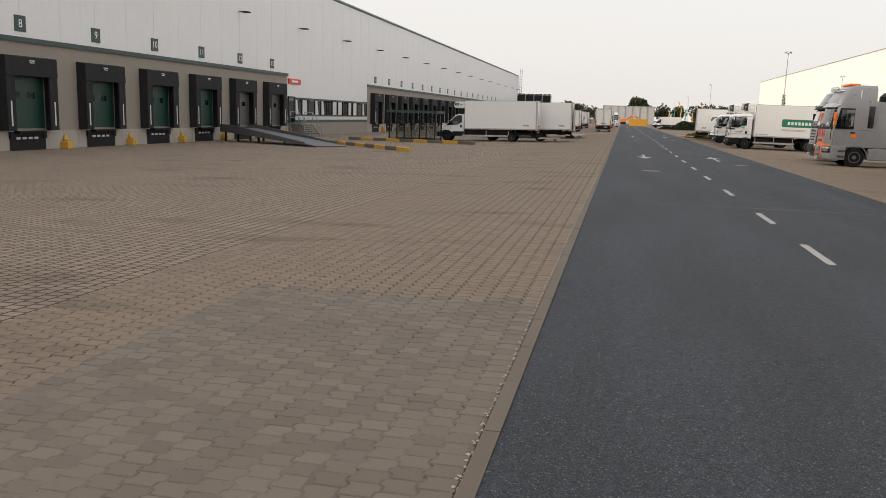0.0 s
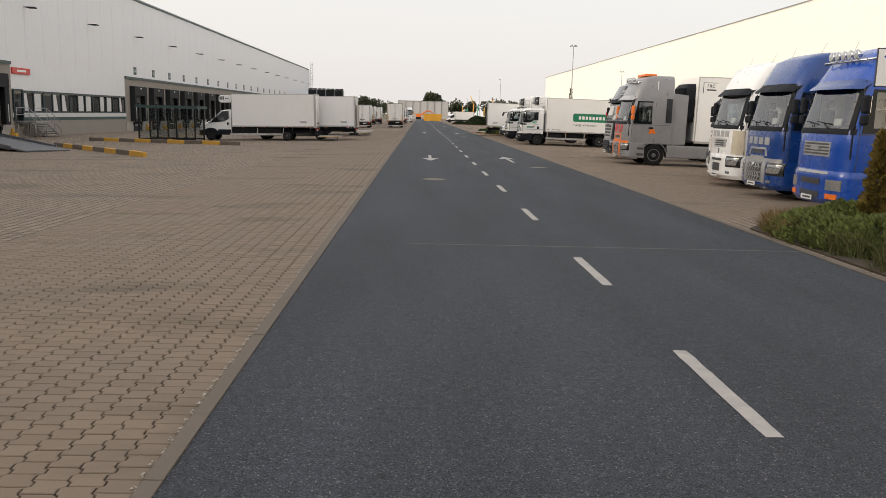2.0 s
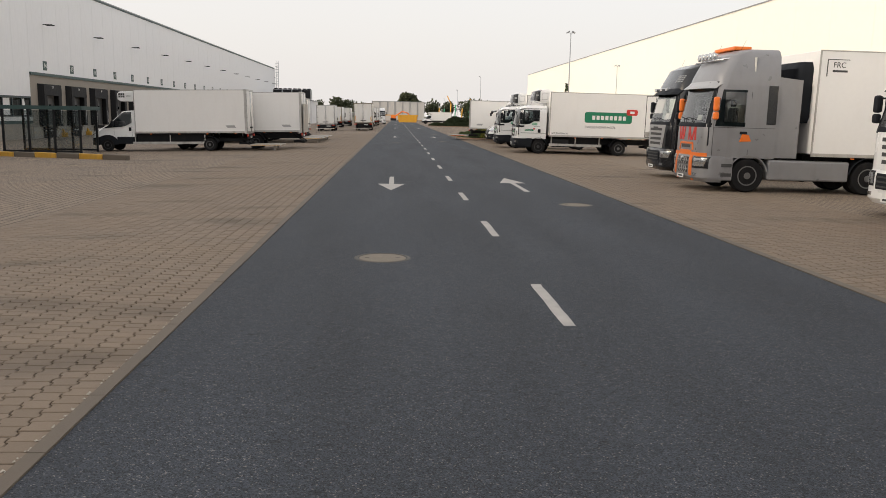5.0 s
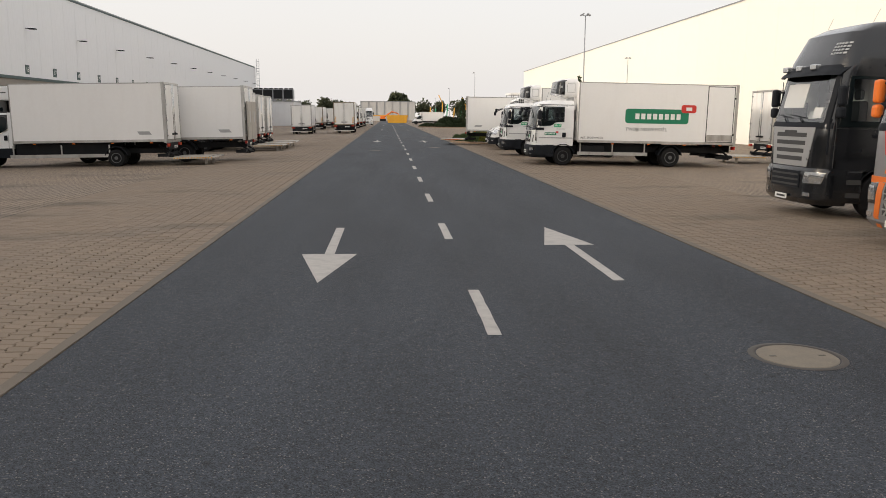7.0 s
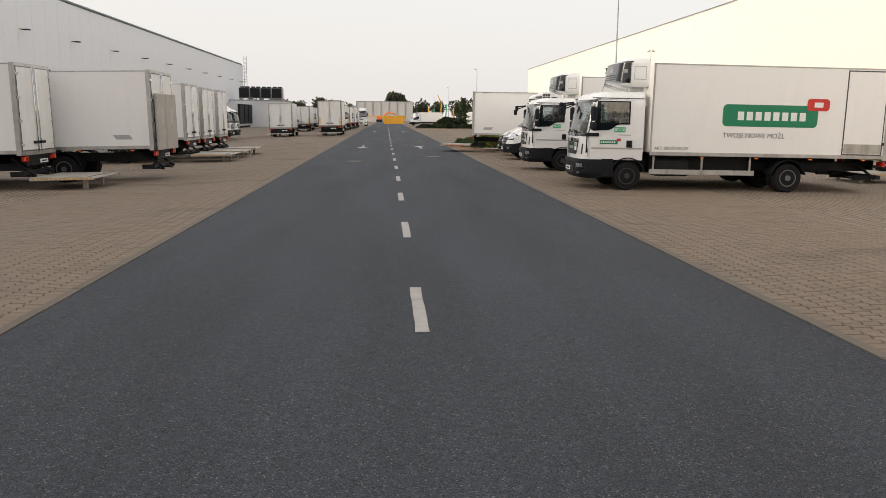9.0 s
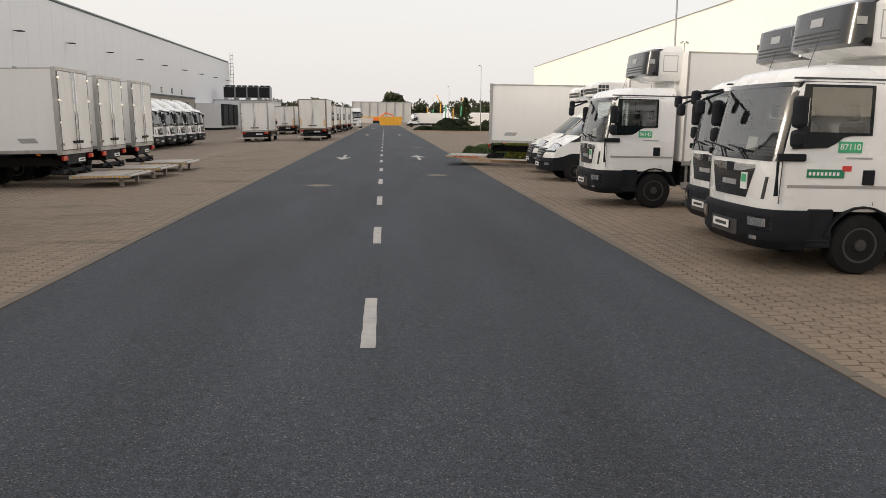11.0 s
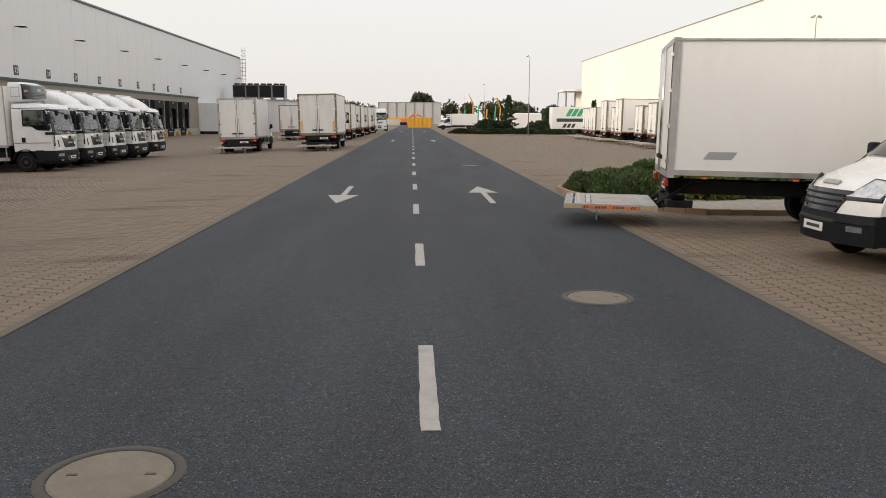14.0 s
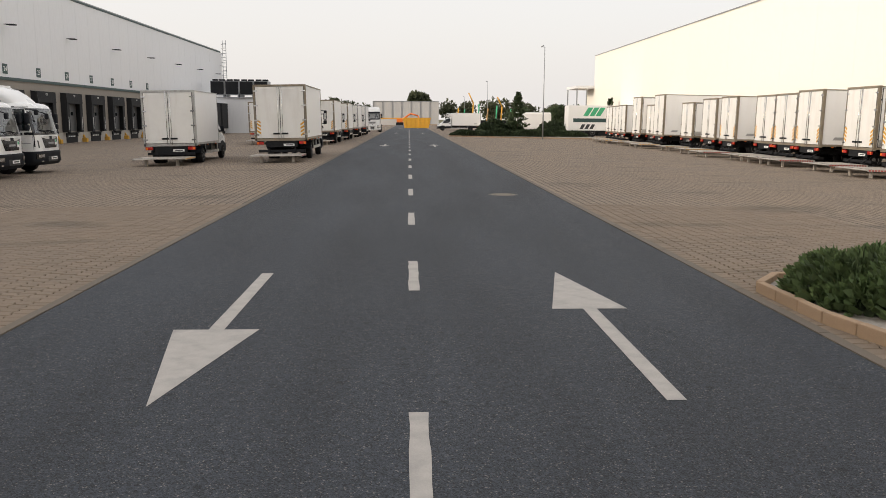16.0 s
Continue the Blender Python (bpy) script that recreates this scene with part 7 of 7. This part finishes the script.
# kerbed juniper bed by the road, with gravel
def kerbed_bed(name, pts, label, kerb_material):
    bm = bmesh.new()
    prism(bm, pts, "z", -0.4, 0.05)
    tagged(part(name, bm, M["gravel"]), label, "planting bed", kind="structure")
    for (x0, y0), (x1, y1) in zip(pts, pts[1:] + pts[:1]):
        L = math.hypot(x1 - x0, y1 - y0)
        n = max(1, round(L / 0.5))
        for i in range(n):
            t = (i + 0.5) / n
            o = quick("kerb_stone", [(-L / n / 2 + 0.006, L / n / 2 - 0.006, -0.05, 0.05, -0.12, 0.13)], kerb_material, None, bevel=0.012)
            x, y = x0 + (x1 - x0) * t, y0 + (y1 - y0) * t
            o.matrix_world = pose(x, y, ground_z(x) + random.uniform(-0.004, 0.004), 0, 0, math.degrees(math.atan2(y1 - y0, x1 - x0)))
            tagged(o, "tan concrete edging stone", "kerb", "bed edging stones", "structure")


kerbed_bed("gravel_bed", [(4.16, 88.4), (4.14, 89.9), (4.6, 90.5), (16.0, 90.6), (16.0, 84.1), (6.4, 84.1), (5.2, 84.9), (4.5, 86.5)], "pale gravel bed with juniper", M["kerb_tan"])
for cx, cy, rx, ry, h in ((5.05, 89.2, 0.75, 1.0, 0.60), (5.75, 88.5, 1.0, 1.35, 0.82), (6.7, 88.9, 1.15, 1.3, 0.95), (7.4, 87.9, 1.2, 1.4, 1.10), (8.9, 88.4, 1.4, 1.6, 1.10), (11.0, 88.0, 1.6, 1.6, 0.8), (13.6, 87.6, 1.6, 1.7, 0.7)):
    mound("juniper_shrub", cx, cy, rx, ry, h, int(1700 * rx * ry), M["hedge_gold"] if 7 < cx < 8 or cx > 12 else M["hedge_blue"], "spreading golden juniper in pale gravel" if 7 < cx < 8 or cx > 12 else "spreading deep green juniper in pale gravel", 0.17, 1.3)
# larger island farther on
kerbed_bed("shrub_island", [(4.7, 176.5), (6.0, 186.0), (20.0, 188.0), (21.5, 173.6), (10.0, 174.4)], "planted island with shrubs", M["kerb_tan"])
for cx, cy, rx, ry, h in ((7.5, 178.5, 2.4, 2.8, 0.7), (11, 177.5, 2.6, 2.6, 0.8), (15, 177, 3, 2.6, 0.85), (19, 177, 2.4, 2.6, 0.8), (10.5, 183, 2.2, 2.2, 2.0), (13, 184, 2.2, 2.2, 1.9), (18.3, 181, 2.6, 2.4, 2.4)):
    mound("shrub", cx, cy, rx, ry, h, int(220 * rx * ry), M["hedge2"], "dark green low island shrub", 0.32)
conifer("spruce", 13.6, 182.0, 5.4, 1.5, M["leaf"], "young dark spruce on the island", 900, 0.34)
conifer("spruce", 31.0, 205.0, 5.5, 1.2, M["leaf"], "young dark spruce by the hall", 1000, 0.34)
conifer("spruce", 15.4, 92.0, 5.6, 0.72, M["leaf"], "young dark spruce behind the vans", 650, 0.18)


def lamp_post(x, y, h, heads=2):
    o = thing("lamp_post", "tall slim grey lamp post with flood heads", "street lamp", "lamp posts")
    z = ground_z(x)
    bm = bmesh.new()
    rod(bm, (x, y, z), (x, y, z + h), 0.075, 10, 0.035)
    part("pole", bm, M["steel"], o)
    for s in ((-1, 1) if heads == 2 else (-1,)):
        bm = bmesh.new()
        bx(bm, -0.16, 0.16, -0.13, 0.13, -0.06, 0.06, 0.02, pose(x + s * 0.26, y, z + h + 0.05, 0, s * 30, 0))
        rod(bm, (x, y, z + h - 0.05), (x + s * 0.26, y, z + h), 0.025)
        part("lamp_head", bm, M["steel"], o)


lamp_post(14.5, 86.9, 10.1)
lamp_post(30.2, 127.8, 10.0)
lamp_post(14.5, 168.2, 9.85, 1)
lamp_post(15.6, 242.5, 9.6, 1)
lamp_post(17.0, 330, 9.0, 1)

# ---- distance ----
fw = thing("sound_wall", "tall grey panelled wall across the end of the road", "wall")
for k in range(7):
    x0 = -12.1 + 3.18 * k
    quick("panel", [(x0 + 0.08, x0 + 3.10, 356.0, 356.25, -0.4, 7.75)], M["fence"], fw)
    quick("post", [(x0 - 0.08, x0 + 0.08, 355.8, 356.3, -0.4, 7.95)], M["steel"], fw)
quick("top_rail", [(-12.2, 10.2, 355.85, 356.3, 7.75, 7.95)], M["steel"], fw)
hw_ = thing("end_kerb", "painted yellow kerb across the end of the road", "kerb", kind="structure")
quick("kerb_stone", [(-12, 22, 349, 349.5, -0.2, 0.3)], M["kerb_tan"], hw_)
yc = thing("yellow_container", "yellow steel skip container", "container")
bm = bmesh.new()
prism(bm, [(-1.0, 0.0), (4.4, 0.0), (4.9, 2.3), (-1.5, 2.3)], "y", 262, 265)
part("body", bm, M["hazard_y"], yc)
quick_each("rib", [(x, x + 0.15, 261.92, 262.02, 0.15, 2.25) for x in np.arange(-0.8, 4.4, 1.0)], M["hazard_y"], yc)
ex = thing("excavator", "orange excavator with a bent arm", "excavator")
bm = bmesh.new()
bx(bm, -4.2, -1.8, 343.5, 345.5, 0.0, 0.9, 0.1)
part("track", bm, M["dark"], ex)
bm = bmesh.new()
bx(bm, -4.0, -2.0, 343.6, 345.4, 0.9, 2.1, 0.1)
part("body", bm, M["orange"], ex)
bm = bmesh.new()
rod(bm, (-2.2, 344.5, 1.8), (0.6, 344.5, 3.7), 0.28)
rod(bm, (0.6, 344.5, 3.7), (3.0, 344.5, 3.0), 0.24)
rod(bm, (3.0, 344.5, 3.0), (3.6, 344.5, 1.5), 0.2)
part("arm", bm, M["orange"], ex)
bl = thing("jersey_barrier", "yellow and white concrete barrier", "barrier")
quick("body", [(-9.5, -1.5, 347, 347.6, 0, 2.3)], M["fence"], bl)
quick("stripe", [(-9.5, -1.5, 346.95, 347.0, 2.0, 2.35)], M["hazard_y"], bl)
daily_truck("white box van crossing at the end of the road", pose(4.9, 227.5, ground_z(8), 0, 0, 180), cool="vent", spoiler=False, box_len=5.2, top=3.15, hw=1.1)

pf = thing("rental_trailer", "white trailer with slanted green bars", "trailer")
bm = bmesh.new()
bx(bm, 19.2, 33.0, 178.0, 180.5, 0.75, 3.75, 0.03)
bdy = part("body", bm, M["box"], pf)
quick("under_frame", [(19.6, 32.0, 178.2, 180.3, 0.45, 0.75)], M["dark"], pf)
for k in range(3):
    bm = bmesh.new()
    prism(bm, [(21.0 + 0.75 * k, 2.5), (21.6 + 0.75 * k, 2.5), (22.2 + 0.75 * k, 3.5), (21.6 + 0.75 * k, 3.5)], "y", 177.98, 178.0)
    part("green_bar", bm, M["lgreen"], bdy, "slanted green bar")
    bm = bmesh.new()
    prism(bm, [(20.6 + 0.6 * k, 0.95), (21.0 + 0.6 * k, 0.95), (21.3 + 0.6 * k, 1.5), (20.9 + 0.6 * k, 1.5)], "y", 177.98, 178.0)
    part("dark_bar", bm, M["ink"], bdy)
quick("name_bar", [(19.8, 24.0, 177.985, 178.0, 1.75, 2.2)], M["dgreen"], bdy, "dark green brand lettering shape")
for x in (21, 22.2, 30.5):
    for s in (-1, 1):
        wheel(pf, x, 179.2 + s * 1.15, 0.5, 0.3, s)
for k in range(7):
    o = thing("parked_trailer", "pale box trailer in the far row", "trailer", "far trailers")
    quick("body", [(24 + 3.1 * k, 26.5 + 3.1 * k, 196, 205, 0.9, 3.7)], M["box"], o)
    quick("under_frame", [(24.2 + 3.1 * k, 26.3 + 3.1 * k, 196.3, 204.5, -0.2, 0.9)], M["dark"], o)
vn = thing("far_van", "white van beyond the planted island", "van")
quick("body", [(17.5, 23.5, 214, 216.2, 0.4, 3.2)], M["box"], vn, bevel=0.2)
quick("wheel_skirt", [(17.8, 23.2, 214.1, 216.1, -0.25, 0.4)], M["dark"], vn)
for k in range(9):
    o = thing("boom_lift", "yellow boom lift standing folded", "boom lift", "boom lifts")
    x = 14.2 + 2.3 * k
    y = 318 + (k * 7) % 11
    zt = random.uniform(4.5, 6.8)
    bm = bmesh.new()
    bx(bm, x - 0.9, x + 0.9, y - 1, y + 1, -0.3, 1.3, 0.1)
    part("base", bm, M["dark"], o)
    bm = bmesh.new()
    rod(bm, (x, y, 1.2), (x + 0.25, y, zt), 0.22, 6)
    if k % 4 == 2:
        rod(bm, (x + 0.25, y, zt), (x - 1.2, y, zt + 3.0), 0.2, 6)
    part("boom", bm, M["lgreen"] if k % 2 else M["hazard_y"], o)
gf = thing("yard_fence", "dark mesh fence along the plot edge", "fence")
quick("mesh_panel", [(12, 60, 312, 312.1, -0.4, 1.7)], M["dark"], gf)


def far_tree(x, y, h, w, label, n=900, z=0.0):
    o = thing("tree", label, "tree", "far trees")
    bm = bmesh.new()
    rod(bm, (x, y, z - 0.5), (x, y, z + h * 0.55), 0.03 * h, 7, 0.012 * h)
    for k in range(6):
        a = k * 1.05
        rod(bm, (x, y, z + h * (0.3 + 0.04 * k)), (x + w * 0.3 * math.cos(a), y + w * 0.3 * math.sin(a), z + h * (0.6 + 0.04 * k)), 0.012 * h, 5, 0.004 * h)
    part("trunk", bm, M["bark"], o)
    lobes = [(random.uniform(-0.32, 0.32) * w, random.uniform(-0.32, 0.32) * w, h * random.uniform(0.45, 0.82), random.uniform(0.18, 0.30) * w) for _ in range(11)]

    def place():
        lx, ly, lz, lr = random.choice(lobes)
        d = Vector((random.gauss(0, 1), random.gauss(0, 1), random.gauss(0, 0.8))).normalized()
        return Vector((x + lx, y + ly, z + lz)) + d * lr * random.uniform(0.6, 1.0), d
    bm = bmesh.new()
    tuft_cloud(bm, n * 2, place, h * 0.12, 0.8, 2)
    part("crown", bm, M["leaf_far"] if y > 380 else M["leaf"], o)


random.seed(8)
far_tree(5.2, 430, 13.2, 9.5, "round dark tree behind the sound wall", 1500)
for k in range(34):
    x = -95 + 7.5 * k + random.uniform(-2, 2)
    if -20 < x < 8:
        continue
    far_tree(x, random.uniform(415, 470), random.uniform(7.5, 10.5), random.uniform(7, 10), "far tree in the line along the horizon", 420)
for k in range(10):
    far_tree(24 + 4.2 * k + random.uniform(-1, 1), random.uniform(235, 300), random.uniform(4.2, 6.0), random.uniform(4, 5), "small green tree beyond the truck park", 420)


# ---- paving stones near the road ----
L_, WCOL, AMP = 0.165, 0.20, 0.028


def stone_mesh(odd, edge="", g=0.006):
    """One interlocking stone: stepped long sides, straight ends."""
    def prof(v):
        t = (v / L_) % 1.0
        return AMP * float(np.interp(t, [0, 0.35, 0.5, 0.85, 1.0], [0, 0, 1, 1, 0]))
    off = 0.5 * L_ if odd else 0.0
    ys = [0.0] + [b for b in sorted({((q * L_ - off) % L_) for q in (0.0, 0.35, 0.5, 0.85)}) if 1e-6 < b < L_ - 1e-6] + [L_]
    left = [((0.0 if edge == "L" else prof(y + off)) + g, min(max(y, g), L_ - g)) for y in ys]
    right = [((AMP if edge == "R" else prof(y + off)) + WCOL - g, min(max(y, g), L_ - g)) for y in ys]
    ring = left + right[::-1]
    c = np.mean(np.array(ring), axis=0)
    n = len(ring)
    V = [(x + (c[0] - x) * 0.05, y + (c[1] - y) * 0.05, 0.0) for x, y in ring] + [(x, y, -0.005) for x, y in ring] + [(x, y, -0.016) for x, y in ring]
    Fs = [list(range(n))[::-1]]
    for a in (0, n):
        Fs += [(a + i, a + (i + 1) % n, a + n + (i + 1) % n, a + n + i) for i in range(n)]
    return V, Fs


STONES = {(e, g): [stone_mesh(False, e, g), stone_mesh(True, e, g)] for e in ("", "L", "R") for g in (0.0065, 0.009)}


def lay(x0, x1, y0, y1, singles, bed, name):
    """Lays stones column by column; those in the box singles become objects, the rest one mesh."""
    rng = np.random.default_rng(4)
    verts, faces, mats, base = [], [], [], 0
    shared = {}
    ncol = round((x1 - x0) / WCOL)
    x0 = x1 - AMP - ncol * WCOL if x1 < 0 else x0
    count = 0
    for c in range(ncol):
        odd = c % 2
        V, Fs = STONES["R" if x1 < 0 and c == ncol - 1 else "L" if x1 > 0 and c == 0 else "", 0.0065 if x1 < 0 else 0.009][odd]
        V = np.array(V)
        xc = x0 + c * WCOL
        for r in range(int((y1 - y0) / L_)):
            yc = y0 + r * L_ + (0.5 * L_ if odd else 0)
            grey = x0 < 0 and yc < -3.35 + 0.12 * (c % 3) and xc > -7.55
            z = ground_z(xc) + rng.uniform(-0.0015, 0.0025)
            if singles and singles[0] < xc < singles[1] and singles[2] < yc < singles[3] and count < 300:
                key = (odd, grey, c == ncol - 1)
                if key not in shared:
                    me = bpy.data.meshes.new("paving_stone")
                    me.from_pydata([tuple(v) for v in V], [], Fs)
                    me.materials.append(M["paver_grey"] if grey else M["paver"])
                    shared[key] = me
                ob = new("paving_stone", shared[key])
                ob.parent = bed
                ob.location = (xc, yc, z)
                count += 1
                continue
            verts.append(V + np.array((xc, yc, z)))
            faces += [tuple(base + i for i in f) for f in Fs]
            mats += [1 if grey else 0] * len(Fs)
            base += len(V)
    me = bpy.data.meshes.new(name)
    me.from_pydata(np.concatenate(verts).tolist(), [], faces)
    me.materials.append(M["paver"])
    me.materials.append(M["paver_grey"])
    me.polygons.foreach_set("material_index", mats)
    me.update()
    ob = new(name, me)
    ob.parent = bed
    tagged(ob, kind="stuff")
    return ob


strip("joint_sand", [-7.5, EDGE_L - 0.02], -13, -3.3, M["joint_sand"], -0.0045, "sand swept into the joints of the grey paving", "pavement")
rng = random.Random(8)
bm = bmesh.new()
for i in range(170):
    for k in range(5):
        c = Vector((EDGE_L + rng.uniform(-0.035, 0.012), -9 + 0.165 * i + rng.uniform(-0.05, 0.05), 0))
        c.z = ground_z(c.x) + 0.002
        r = rng.uniform(0.006, 0.017)
        v = [bm.verts.new(c + Vector((r * math.cos(q) * rng.uniform(0.7, 1.2), r * math.sin(q) * rng.uniform(0.7, 1.2), 0))) for q in (0, 1.3, 2.5, 3.8, 5.0)]
        tip = bm.verts.new(c + Vector((0, 0, r * 0.6)))
        for j in range(5):
            bm.faces.new((v[j], v[(j + 1) % 5], tip))
tagged(part("joint_grit", bm, M["pale_grit"]), "pale grit lying along the edging strip", "gravel", kind="stuff")
lay(NEAR_L, EDGE_L, -13, 100, (-6.1, -4.0, -5.6, -0.5), bed_l, "paving_stones")
lay(EDGE_R, NEAR_R, 12.9, 100, None, bed_r, "paving_stones")
